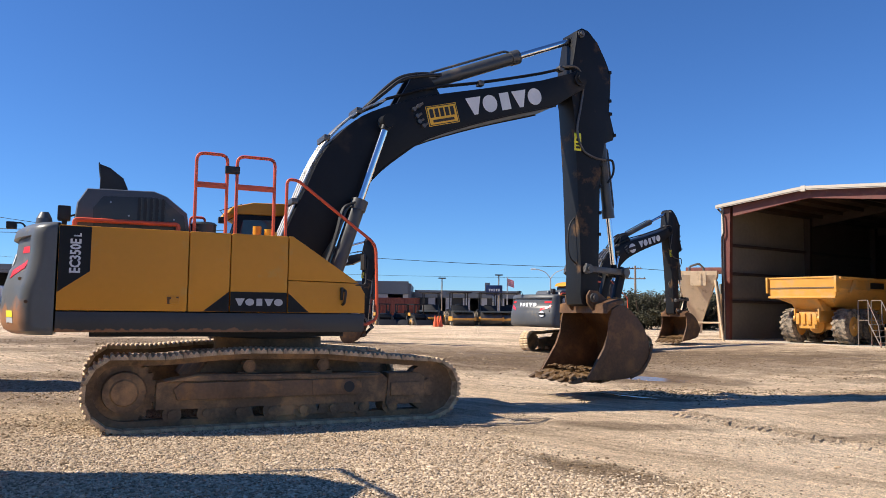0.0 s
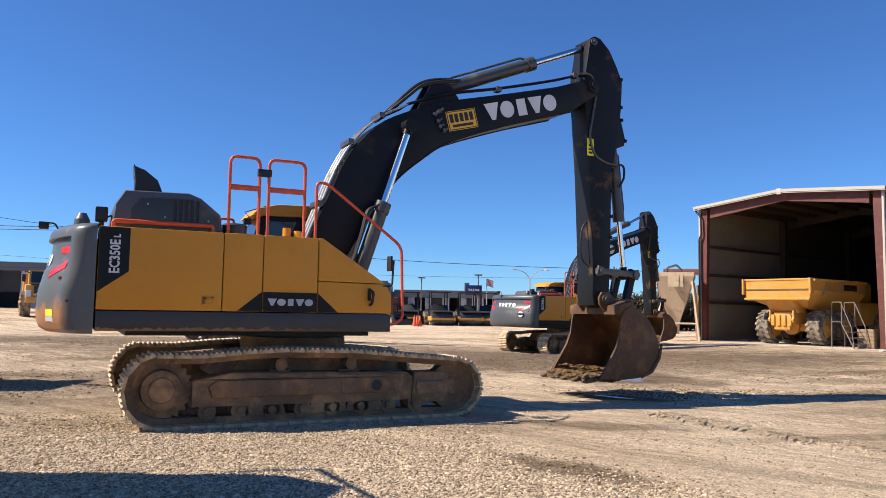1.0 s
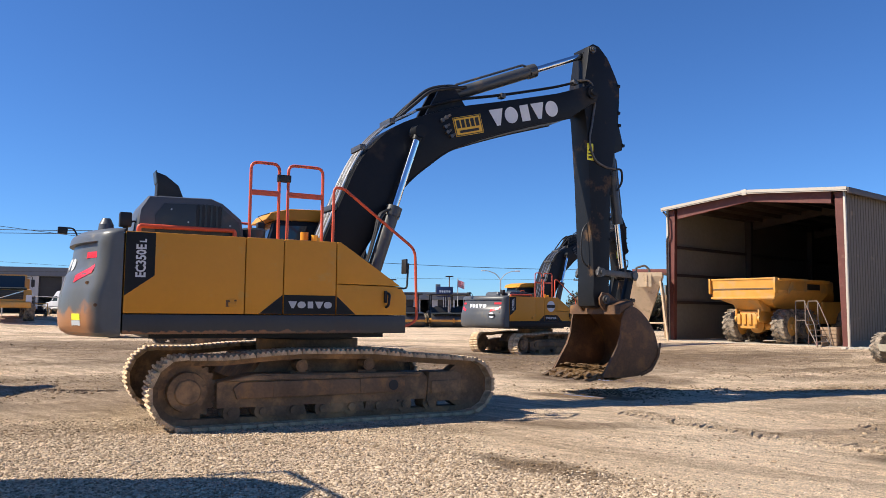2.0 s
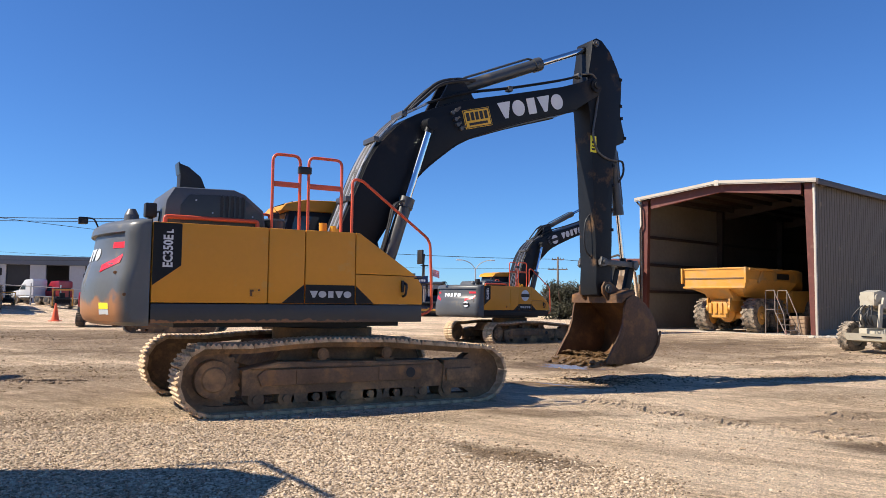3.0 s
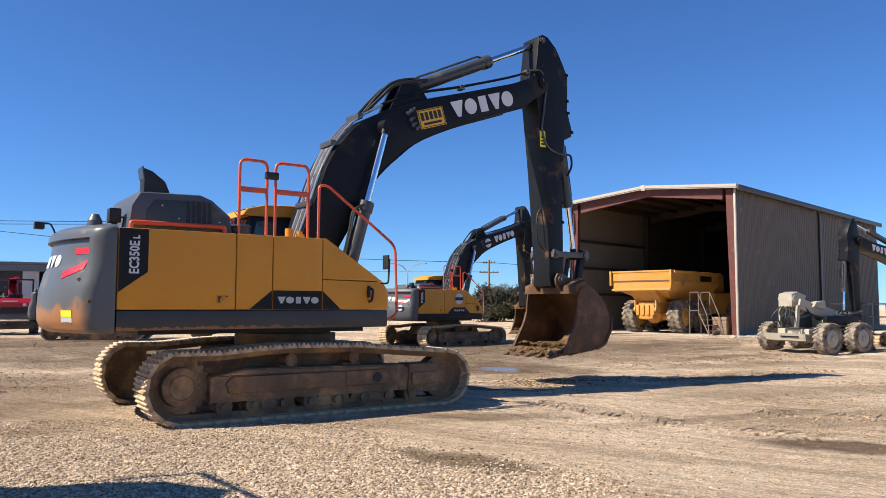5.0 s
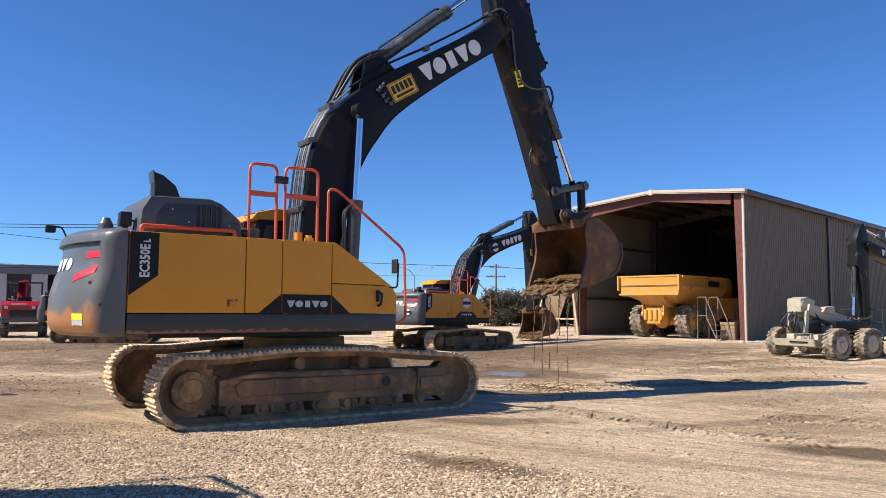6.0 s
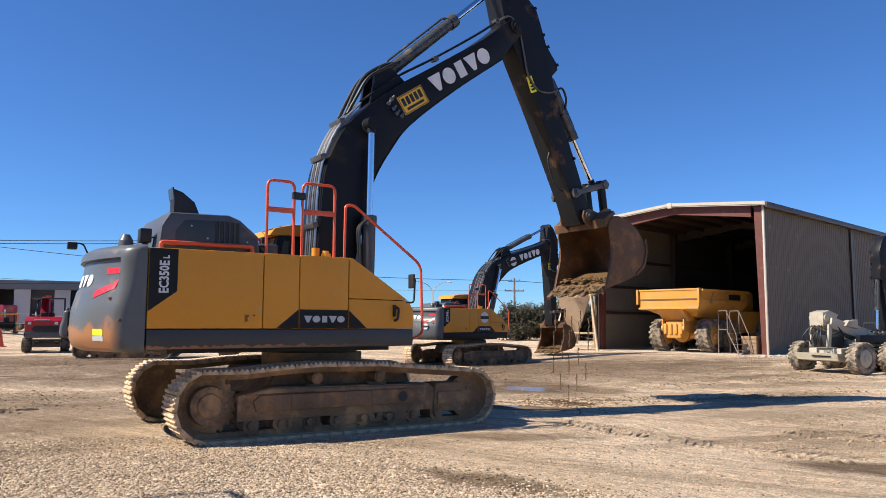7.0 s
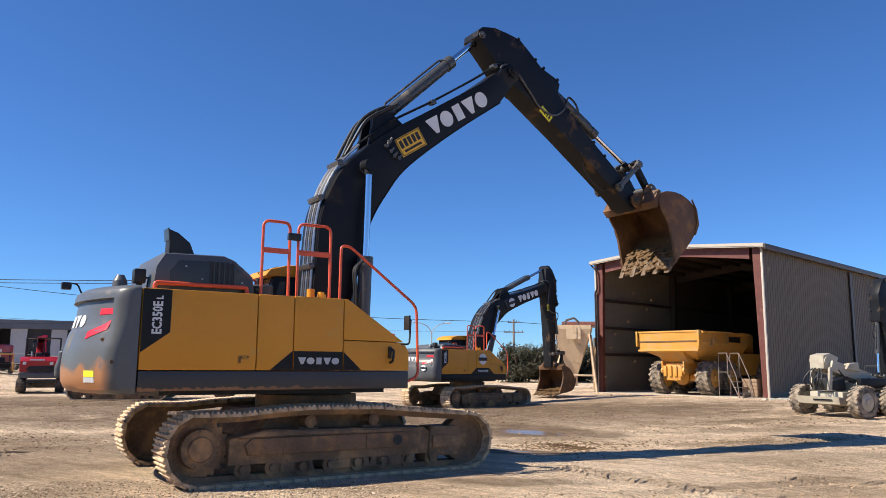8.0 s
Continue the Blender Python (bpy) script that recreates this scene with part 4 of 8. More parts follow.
    stack = part("exhaust_pipe", bm, BLACK, ex, "black raked exhaust outlet")
    bm = B()
    prism(bm, [(-2.485, 3.455), (-2.47, 3.46), (-2.45, 3.30), (-2.465, 3.29)], -0.85, -0.57, bevel=0.004)
    part("outlet_rim", bm, CHAR, stack)
    bm = B()
    box(bm, -2.5, -2.06, -0.88, -0.54, 3.06, 3.10, 0.012)
    part("flange", bm, CHAR, stack)
    bm = B()
    cyl(bm, (-1.12, -0.85, 2.5), (-1.12, -0.85, 2.70), 0.17, seg=26)
    cyl(bm, (-1.12, -0.85, 2.70), (-1.12, -0.85, 2.73), 0.185, 0.15, seg=26)
    part("air_precleaner", bm, CHAR, ex, "dark round air precleaner")
    # lamps, camera and beacon at the tail
    bm = B()
    box(bm, -2.93, -2.78, -1.08, -0.9, 2.64, 2.83, 0.02)
    tube(bm, round_path([(-2.8, -0.95, 2.7), (-2.72, -0.95, 2.74), (-2.74, -0.95, 2.58)], 0.05), 0.012)
    box(bm, -2.88, -2.82, -1.03, -0.95, 2.57, 2.65)
    part("rear_lamp", bm, BLACK, ex, "black work lamp")
    bm = B()
    cyl(bm, (-3.08, -0.95, 2.57), (-3.08, -0.95, 2.66), 0.1, 0.09, seg=20)
    cyl(bm, (-3.08, -0.95, 2.66), (-3.08, -0.95, 2.74), 0.09, 0.05, seg=20)
    part("breather_cap", bm, GREY, ex)
    bm = B()
    tube(bm, round_path([(-3.35, 0.45, 2.57), (-3.42, 0.45, 2.72), (-3.52, 0.45, 2.72)], 0.05), 0.012)
    box(bm, -3.63, -3.50, 0.38, 0.52, 2.63, 2.73, 0.015)
    part("rear_camera", bm, BLACK, ex)
    # railings
    y = -1.36
    rail(ex, [(-2.72, y, 2.55), (-2.72, y, 2.63), (-1.5, y, 2.63), (-1.5, y, 2.55)], 0.03, 0.05)
    for x0, x1 in ((-1.3, -0.9), (-0.77, -0.26)):
        rail(ex, [(x0, y, 2.54), (x0, y, 3.61), (x1, y, 3.61), (x1, y, 2.54)])
        bm = B()
        box(bm, x0, x1, y - 0.015, y + 0.015, 3.15, 3.225, 0.006)
        part("rail_board", bm, RAIL, ex)
    rail(ex, [(-1.25, -0.4, 2.5), (-1.25, -0.4, 2.85), (-1.05, -0.4, 2.85), (-1.05, -0.4, 2.5)], 0.018, 0.05)
    rail(ex, [(-0.09, y, 2.53), (-0.085, y, 3.35), (0.06, y, 3.35), (1.24, y, 2.5), (1.28, y, 1.42), (1.12, y, 1.34), (1.0, y, 1.34)], 0.022, 0.12)
    bm = B()
    box(bm, -0.93, -0.74, y - 0.05, y + 0.03, 3.36, 3.46, 0.01)
    part("gate_latch", bm, BLACK, ex)
    bm = B()
    tube(bm, round_path([(0.78, -1.40, 1.78), (0.9, -1.46, 1.9), (1.06, -1.46, 1.9), (1.08, -1.46, 2.28)], 0.05), 0.015)
    box(bm, 1.0, 1.035, -1.54, -1.38, 2.12, 2.34, 0.012)
    part("mirror", bm, BLACK, ex, "black framed mirror on a bent arm")
    # filler caps on the tank deck
    bm = B()
    cyl(bm, (-0.42, -1.05, 2.54), (-0.42, -1.05, 2.70), 0.06, seg=16)
    part("filler_cap", bm, YELLOW, ex)
    bm = B()
    cyl(bm, (-0.28, -1.1, 2.54), (-0.28, -1.1, 2.66), 0.05, seg=16)
    part("filler_cap", bm, SIGNY, ex)
    bm = B()
    cyl(bm, (-0.18, -0.9, 2.54), (-0.18, -0.9, 2.64), 0.07, seg=16)
    part("filler_cap", bm, SIGNY, ex)
    # cab on the far side
    cab_prof = [(-0.62, 1.5), (1.30, 1.5), (1.36, 2.0), (1.05, 3.05), (-0.45, 3.05), (-0.62, 2.4)]
    bm = B()
    prism(bm, cab_prof, 0.46, 1.46, bevel=0.05)
    cab = part("cab", bm, DARK, ex, "operator's cab with dark pillars")
    bm = B()
    prism(bm, [(-0.62, 3.03), (1.05, 3.06), (0.9, 3.22), (0.4, 3.26), (-0.2, 3.24), (-0.52, 3.16)], 0.44, 1.48, bevel=0.04)
    part("cab_roof", bm, YELLOW, cab, "yellow cab roof")
    for pts in ([(-0.30, 2.25), (0.42, 2.25), (0.42, 2.98), (-0.36, 2.95), (-0.46, 2.5)], [(0.5, 1.7), (1.22, 1.7), (1.26, 2.0), (1.0, 2.95), (0.5, 2.95)]):
        for y0, y1 in ((0.45, 0.468), (1.452, 1.47)):
            bm = B()
            prism(bm, pts, y0, y1)
            part("window", bm, GLASS, cab, "dark tinted window", smooth=0)
    bm = B()
    prism(bm, [(-0.635, 2.42), (-0.615, 2.42), (-0.46, 3.0), (-0.48, 3.0)], 0.55, 1.37)
    part("window", bm, GLASS, cab, smooth=0)
    bm = B()
    tube(bm, [(-0.62, 0.52, 2.98), (-0.72, 0.5, 3.08), (-0.55, 0.5, 3.14), (-0.38, 0.5, 3.2)], 0.008)
    box(bm, -0.74, -0.62, 0.44, 0.54, 2.88, 2.98, 0.015)
    part("cab_lamp", bm, BLACK, cab)


def smooth_outline(pts, n=4):
    return [(p.x, p.z) for p in spline([(a, 0, b) for a, b in pts], n)]


def build_boom(ex):
    """Boom, arm, bucket, cylinders and links at their rest pose. Returns them by key."""
    P = {}
    top = [(0.0, 2.2), (0.13, 2.70), (0.44, 3.43), (0.66, 3.93), (0.93, 4.30), (1.32, 4.65), (1.88, 4.92), (2.5, 5.14), (3.45, 5.38), (4.68, 5.70)]
    bot = [(4.98, 5.27), (3.68, 4.87), (2.52, 4.43), (1.97, 4.06), (1.58, 3.72), (1.32, 3.38), (1.0, 2.86), (0.72, 2.42), (0.45, 1.9)]
    outline = smooth_outline(top, 3) + [(5.25, 5.90), (5.46, 6.0), (5.62, 5.93), (5.66, 5.78), (5.6, 5.66), (5.4, 5.55)] + smooth_outline(bot, 3) + [(0.33, 1.8), (0.15, 1.76), (0.0, 1.88)]
    bm = B()
    prism(bm, outline, -0.36, 0.36, bevel=0.018)
    boom = part("boom", bm, DARK, ex, "dark grey welded boom", smooth=30)
    P["boom"] = boom
    # weld flanges along the lower edge
    bm = B()
    low = smooth_outline(bot, 4)
    for sgn in (-1, 1):
        tube(bm, [(x, sgn * 0.355, z - 0.005) for x, z in low], 0.016, 5)
    part("edge_flange", bm, DARK, boom)
    # pins
    for c, y, r in ((ELBOW0, 0.36, 0.13), (BOOM_CYL_EYE, 0.36, 0.12)):
        bm = B()
        cyl(bm, (c.x, -y - 0.05, c.z), (c.x, y + 0.05, c.z), r, seg=24)
        cyl(bm, (c.x, -y - 0.09, c.z), (c.x, y + 0.09, c.z), r * 0.55, seg=16)
        part("pin", bm, DARK if r == 0.13 else STEEL, boom)
    bm = B()
    prism(bm, [(1.95, 4.95), (2.75, 5.2), (2.55, 5.48), (2.36, 5.55), (2.22, 5.46)], -0.24, -0.17, bevel=0.01)
    prism(bm, [(1.95, 4.95), (2.75, 5.2), (2.55, 5.48), (2.36, 5.55), (2.22, 5.46)], 0.17, 0.24, bevel=0.01)
    part("cylinder_bracket", bm, DARK, boom)
    # word mark, sign plate and small sockets on the near side
    ang = math.degrees(math.atan2(0.88, 3.3))
    at = lambda x, z, y=-0.362: Matrix.Translation((x, y, z)) @ turn_y(ang) @ SIDE
    emblem("word_mark", 1.55, 0.30, WHITE, boom, at(3.93, 5.22), "white word mark as plain shapes")
    emblem("word_mark", 1.55, 0.30, WHITE, boom, Matrix.Translation((3.93, 0.362, 5.22)) @ turn_y(ang) @ Matrix.Rotation(radians(180), 4, "Z") @ SIDE, "white word mark as plain shapes")
    bm = B()
    box(bm, -0.29, 0.29, -0.17, 0.17, 0, 0.008, 0.003)
    sg = part("sign_plate", bm, SIGNY, boom, "yellow dealer plate with dark bars")
    sg.matrix_basis = at(2.73, 4.84)
    bm = B()
    for x0, x1, y0, y1 in ((-0.275, 0.275, 0.147, 0.16), (-0.275, 0.275, -0.16, -0.147), (-0.277, -0.264, -0.16, 0.16), (0.264, 0.277, -0.16, 0.16)):
        box(bm, x0, x1, y0, y1, 0.008, 0.011)
    for k in range(5):
        x = -0.235 + k * 0.098
        box(bm, x, x + 0.07, -0.03, 0.115, 0.008, 0.011)
    box(bm, -0.2, 0.2, -0.115, -0.07, 0.008, 0.011)
    part("sign_bars", bm, BLACK, sg, smooth=0)
    for x, z in ((2.2, 4.86), (2.28, 4.92), (2.3, 4.66), (2.38, 4.6), (2.26, 4.75)):
        bm = B()
        cyl(bm, (x, -0.36, z), (x, -0.42, z), 0.035, seg=10)
        tube(bm, [(x, -0.40, z), (x + 0.07, -0.41, z + 0.05)], 0.02)
        part("hose_fitting", bm, STEEL, boom)
    # steel lines and hoses along the back of the boom
    lines = [(0.02, 2.45), (0.30, 3.16), (0.52, 3.72), (0.80, 4.22), (1.22, 4.66), (1.75, 4.97)]
    for k in range(5):
        y = -0.30 + k * 0.085
        bm = B()
        tube(bm, spline([(x - 0.02, y, z + 0.01) for x, z in lines], 5), 0.022, 7)
        part("hydraulic_line", bm, PIPE if k % 2 == 0 else STEEL, boom, "hydraulic line along the boom")
    for k, (y, h) in enumerate(((-0.24, 0.0), (-0.16, 0.06), (0.1, 0.03))):
        bm = B()
        tube(bm, spline([(1.45, y, 4.85), (1.74, y, 5.12 + h), (2.05, y, 5.38 + h), (2.45, y, 5.50 + h), (2.75, y, 5.56)], 6), 0.03, 8)
        part("hose", bm, BLACK, boom, "black hydraulic hose")
    for y in (-0.3, -0.24):
        bm = B()
        tube(bm, spline([(1.75, y, 5.0), (2.5, y, 5.28), (3.5, y, 5.52), (4.6, y, 5.82), (5.15, y, 6.0), (5.4, y, 6.05)], 5), 0.022, 7)
        part("hydraulic_line", bm, DARK, boom)
    for x, z in ((0.30, 3.18), (0.78, 4.22), (1.3, 4.72), (3.5, 5.47), (5.15, 5.97)):
        bm = B()
        box(bm, x - 0.07, x + 0.03, -0.34, 0.1 if x < 2 else -0.2, z - 0.02, z + 0.07, 0.01)
        part("pipe_clamp", bm, STEEL, boom)

    # arm
    bm = B()
    arm_out = [(5.52, 6.80), (5.62, 6.86), (5.76, 6.83), (5.98, 6.63), (6.16, 6.32), (6.28, 6.06), (6.27, 5.75), (6.24, 5.35), (6.36, 4.92), (6.33, 4.80), (6.14, 4.72), (6.05, 4.3), (6.02, 3.7), (6.0, 2.7), (5.97, 1.95), (5.88, 1.74), (5.72, 1.66), (5.62, 1.7), (5.585, 1.9), (5.60, 2.2), (5.565, 3.1), (5.52, 4.1), (5.43, 5.35), (5.37, 5.62), (5.40, 6.06), (5.46, 6.4)]
    prism(bm, arm_out, -0.255, 0.235, bevel=0.015)
    arm = part("arm", bm, ARMM, ex, "dark grey dipper arm streaked with clay", smooth=30)
    P["arm"] = arm
    for c, r, w in ((LINK_ON_ARM, 0.085, 0.36), (BPIN0, 0.085, 0.40), (Vector((5.6, 0, 6.74)), 0.07, 0.28)):
        bm = B()
        cyl(bm, (c.x, -w, c.z), (c.x, w, c.z), r, seg=22)
        cyl(bm, (c.x, -w - 0.04, c.z), (c.x, w + 0.04, c.z), r * 0.55, seg=16)
        part("pin", bm, STEEL, arm)
    bm = B()
    box(bm, 5.45, 5.60, -0.262, -0.254, 4.52, 4.85, 0.003)
    wl = part("warning_label", bm, STICKER, arm, "yellow warning label")
    bm = B()
    prism(bm, [(5.48, 4.70), (5.57, 4.70), (5.525, 4.80)], -0.2645, -0.2615)
    box(bm, 5.48, 5.57, -0.2645, -0.2615, 4.56, 4.60)
    box(bm, 5.48, 5.57, -0.2645, -0.2615, 4.63, 4.66)
    part("label_marks", bm, BLACK, wl, smooth=0)
    bm = B()
    tube(bm, spline([(5.15, -0.34, 6.02), (5.45, -0.34, 6.05), (5.62, -0.30, 5.8), (5.56, -0.29, 5.3), (5.50, -0.28, 4.9), (5.62, -0.28, 4.55), (5.9, -0.27, 4.42), (6.18, -0.22, 4.42)], 6), 0.022, 8)
    part("hose", bm, STEEL, arm, "looped hydraulic hose")
    bm = B()
    tube(bm, spline([(6.2, -0.16, 4.42), (6.38, -0.16, 4.42), (6.40, -0.16, 4.2), (6.28, -0.16, 4.0)], 6), 0.022, 8)
    part("hose", bm, BLACK, arm)
    bm = B()
    tube(bm, spline([(5.62, -0.1, 3.35), (5.46, -0.1, 3.15), (5.42, -0.1, 2.8), (5.47, -0.1, 2.55), (5.64, -0.1, 2.42)], 6), 0.015, 8)
    part("hose", bm, BLACK, arm)
    for z in (6.1, 5.55, 5.3, 4.9, 4.3, 3.9, 3.4, 3.0):
        bm = B()
        x = float(np.interp(z, [2.7, 4.3, 4.9, 5.4, 6.06, 6.3], [6.0, 6.05, 6.36, 6.25, 6.28, 6.16]))
        box(bm, x - 0.03, x + 0.03, -0.27, -0.2, z - 0.03, z + 0.03, 0.008)
        part("cleat", bm, DARK, arm)

    # bucket: shell, cheeks, ears, lip with teeth
    shell = spline([(0.12, 0, -0.22), (0.30, 0, -0.12), (0.55, 0, -0.2), (0.88, 0, -0.5), (1.06, 0, -0.92), (1.0, 0, -1.26), (0.72, 0, -1.45), (0.2, 0, -1.54), (-0.36, 0, -1.55)], 3)
    bm = B()
    prof = [(p.x, p.z) for p in shell]
    inn = []
    for k, p in enumerate(shell):
        a, b = shell[max(k - 1, 0)], shell[min(k + 1, len(shell) - 1)]
        d = (b - a).normalized()
        inn.append((p.x + d.z * 0.045, p.z - d.x * 0.045))
    prism(bm, prof + inn[::-1], -0.74, 0.74)
    bk = part("bucket", bm, RUST, ex, "worn rust-brown digging bucket", smooth=40)
    P["bucket"] = bk
    front = [(-0.36, -1.55), (-0.22, -1.3), (-0.02, -0.95), (0.06, -0.7), (0.08, -0.4), (0.12, -0.22)]
    for sgn in (-1, 1):
        bm = B()
        prism(bm, prof[:-1] + front[:-1], sgn * 0.741, sgn * 0.78, bevel=0.006)
        ck = part("cheek", bm, RUST, bk, "scratched bucket side plate")
        bm = B()
        prism(bm, [(-0.38, -1.56), (-0.22, -1.3), (-0.02, -0.95), (0.06, -0.7), (0.14, -0.7), (0.07, -0.97), (-0.1, -1.3), (-0.2, -1.56)], sgn * 0.782, sgn * 0.80, bevel=0.004)
        part("side_cutter", bm, RUST, ck)
        bm = B()
        prism(bm, [(0.62, -1.50), (0.9, -1.38), (1.08, -1.08), (1.12, -0.8), (1.07, -0.8), (1.02, -1.08), (0.86, -1.32), (0.6, -1.44)], sgn * 0.782, sgn * 0.80, bevel=0.004)
        part("wear_strip", bm, RUST, ck)
    bm = B()
    prism(bm, [(0.02, -0.30), (0.14, -0.2), (0.38, -0.08), (0.34, 0.0), (0.02, -0.12)], -0.76, 0.76, bevel=0.01)
    part("top_beam", bm, RUST, bk)
    for sgn in (-1, 1):
        bm = B()
        prism(bm, [(-0.14, 0.02), (-0.08, 0.13), (0.08, 0.13), (0.3, 0.0), (0.52, 0.06), (0.66, 0.02), (0.70, -0.1), (0.72, -0.34), (0.3, -0.16), (0.0, -0.22), (-0.12, -0.1)], sgn * 0.31, sgn * 0.36, bevel=0.008)
        part("ear", bm, RUST, bk)
    bm = B()
    cyl(bm, (EAR.x, -0.4, EAR.z), (EAR.x, 0.4, EAR.z), 0.07, seg=20)
    part("pin", bm, STEEL, bk)
    bm = B()
    box(bm, -0.46, -0.3, -0.76, 0.76, -1.60, -1.545, 0.01)
    part("lip", bm, RUST, bk)
    for k in range(5):
        y = -0.66 + k * 0.33
        bm = B()
        prism(bm, [(-0.36, -1.50), (-0.40, -1.62), (-0.62, -1.66), (-0.68, -1.63), (-0.48, -1.53)], y - 0.06, y + 0.06, bevel=0.01)
        part("tooth", bm, TOOTH, bk, "clay-caked tooth")
    bm = B()
    rnd = random.Random(5)
    prism(bm, [(-0.4, -1.545), (0.7, -1.40), (0.5, -1.36), (0.1, -1.42), (-0.3, -1.47)], -0.72, 0.72)
    for k in range(90):
        y, u = rnd.uniform(-0.7, 0.7), rnd.random()
        r = rnd.uniform(0.03, 0.085)
        q = bmesh.ops.create_icosphere(bm, subdivisions=1, radius=r)
        for v in q["verts"]:
            v.co *= rnd.uniform(0.75, 1.2)
        bmesh.ops.transform(bm, matrix=Matrix.Translation((-0.60 + 0.42 * u, y, -1.60 + 0.10 * u + rnd.uniform(-0.03, 0.05))) @ Matrix.Rotation(rnd.random() * 6, 4, "Z") @ Matrix.Diagonal((1.3, 1.0, 0.6, 1)), verts=q["verts"])
    for k in range(170):
        y, u = rnd.uniform(-0.68, 0.68), rnd.random()
        x, z = -0.32 + 0.75 * u, -1.46 + 0.05 * rnd.random() + 0.10 * (1 - u) * rnd.random()
        r = rnd.uniform(0.02, 0.06)
        q = bmesh.ops.create_icosphere(bm, subdivisions=1, radius=r)
        bmesh.ops.transform(bm, matrix=Matrix.Translation((x, y, z)) @ Matrix.Rotation(rnd.random() * 6, 4, "Z") @ Matrix.Diagonal((1.5, 1.1, 0.35, 1)), verts=q["verts"])
    part("caked_clay", bm, CLAY, bk, "damp clay left in the bucket", smooth=0)

    for o in [bk, *bk.children, *(c for d in bk.children for c in d.children)]:
        if o.name.split(".")[0] not in ("pin", "ear"):
            o.data.transform(Matrix.Diagonal((0.935, 1, 0.935, 1)))

    # cylinders and links: x runs along the bar from its first end
    def cylinder(key, length, r, ys, rod_len, rod_r, foot_r, names):
        for y, tail in zip(ys, ("", "_far")):
            bm, rd = B(), B()
            cyl(bm, (0.12, y, 0), (length, y, 0), r, seg=22)
            cyl(bm, (length - 0.14, y, 0), (length + 0.03, y, 0), r * 1.16, seg=22)
            cyl(bm, (0.06, y, 0), (0.2, y, 0), r * 1.1, seg=22)
            cyl(bm, (0, y - r * 0.9, 0), (0, y + r * 0.9, 0), foot_r, seg=20)
            tube(bm, round_path([(0.3, y, r * 0.9), (0.34, y, r * 1.4), (length - 0.2, y, r * 1.4), (length - 0.12, y, r)], 0.05), 0.022, 7)
            cyl(rd, (0.05, y, 0), (rod_len, y, 0), rod_r, seg=20)
            ey = B()
            cyl(ey, (0, y - r * 0.8, 0), (0, y + r * 0.8, 0), foot_r, seg=20)
            cyl(ey, (0.06, y, 0), (0.16, y, 0), rod_r * 1.25, seg=16)
            P[key + "_cyl" + tail] = part(names[0], bm, GREYC, ex, "grey hydraulic cylinder")
            P[key + "_rod" + tail] = part(names[1], rd, CHROME, ex, "bright chromed rod")
            part("rod_eye", ey, DARK, P[key + "_rod" + tail])
    cylinder("boom", 1.72, 0.115, (-0.5, 0.5), 2.2, 0.062, 0.11, ("boom_cylinder", "boom_rod"))
    for y in (-0.63, -0.56):
        bm = B()
        tube(bm, spline([(1.66, y, 0.10), (1.5, y - 0.02, 0.24), (1.15, y - 0.03, 0.22), (0.7, y, 0.20), (0.25, y + 0.04, 0.26)], 5), 0.02, 7)
        part("hose", bm, BLACK, P["boom_cyl"])
    cylinder("arm", 2.12, 0.115, (0,), 2.0, 0.06, 0.1, ("arm_cylinder", "arm_rod"))
    cylinder("bucket", 1.62, 0.1, (0,), 1.6, 0.052, 0.09, ("bucket_cylinder", "bucket_rod"))
    for sgn, tail in ((-1, ""), (1, "_far")):
        bm = B()
        prism(bm, [(-0.1, -0.06), (-0.06, -0.1), (0.1, -0.055), (LINK_LEN - 0.1, -0.055), (LINK_LEN + 0.06, -0.1), (LINK_LEN + 0.1, 0), (LINK_LEN + 0.06, 0.1), (LINK_LEN - 0.1, 0.055), (0.1, 0.055), (-0.06, 0.1)], sgn * 0.29, sgn * 0.35, bevel=0.01)
        cyl(bm, (LINK_LEN, 0, 0), (LINK_LEN, sgn * 0.38, 0), 0.075, seg=20)
        P["link" + tail] = part("rocker_link", bm, STEEL, ex, "worn steel rocker link")
        bm = B()
        prism(bm, [(-0.1, -0.07), (PUSH_LEN + 0.08, -0.07), (PUSH_LEN + 0.1, 0), (PUSH_LEN + 0.08, 0.07), (-0.1, 0.07)], sgn * 0.16, sgn * 0.27, bevel=0.01)
        P["push" + tail] = part("push_link", bm, DARK, ex, "dark push link")
    return P


ARMM = mat("arm_paint", (0.0105, 0.0115, 0.0135), 0.42, vary=0.2, scale=1.5, dirt=(0.17, 0.095, 0.045), dirt_amount=0.12, dirt_scale=1.8, spec=0.18)
GREYC = mat("cylinder_grey", (0.055, 0.057, 0.058), 0.35, vary=0.15, dirt=(0.15, 0.12, 0.09), dirt_amount=0.08)
TOOTH = mat("worn_tooth", (0.12, 0.075, 0.038), 0.6, 0.1, vary=0.3, scale=8)


def pose_limbs(P, boom, arm, bucket):
    for k, m in limbs(boom, arm, bucket).items():
        P[k].matrix_basis = m


main = thing("excavator", "large tracked excavator with yellow doors, grey counterweight and dark boom", "excavator")
MAIN_SHOES, MAIN_SPROCKETS = build_undercarriage(main)
build_upper(main)
MAIN_LIMBS = build_boom(main)
pose_limbs(MAIN_LIMBS, BOOM_REST, ARM_REST, 0)

# ---- further machines of the same make ----
LOWER_NAMES = ("track_frame", "track_roller", "carrier_roller", "roller_bracket", "idler", "sprocket", "track_chain", "track_shoe", "car_body", "slew_ring")


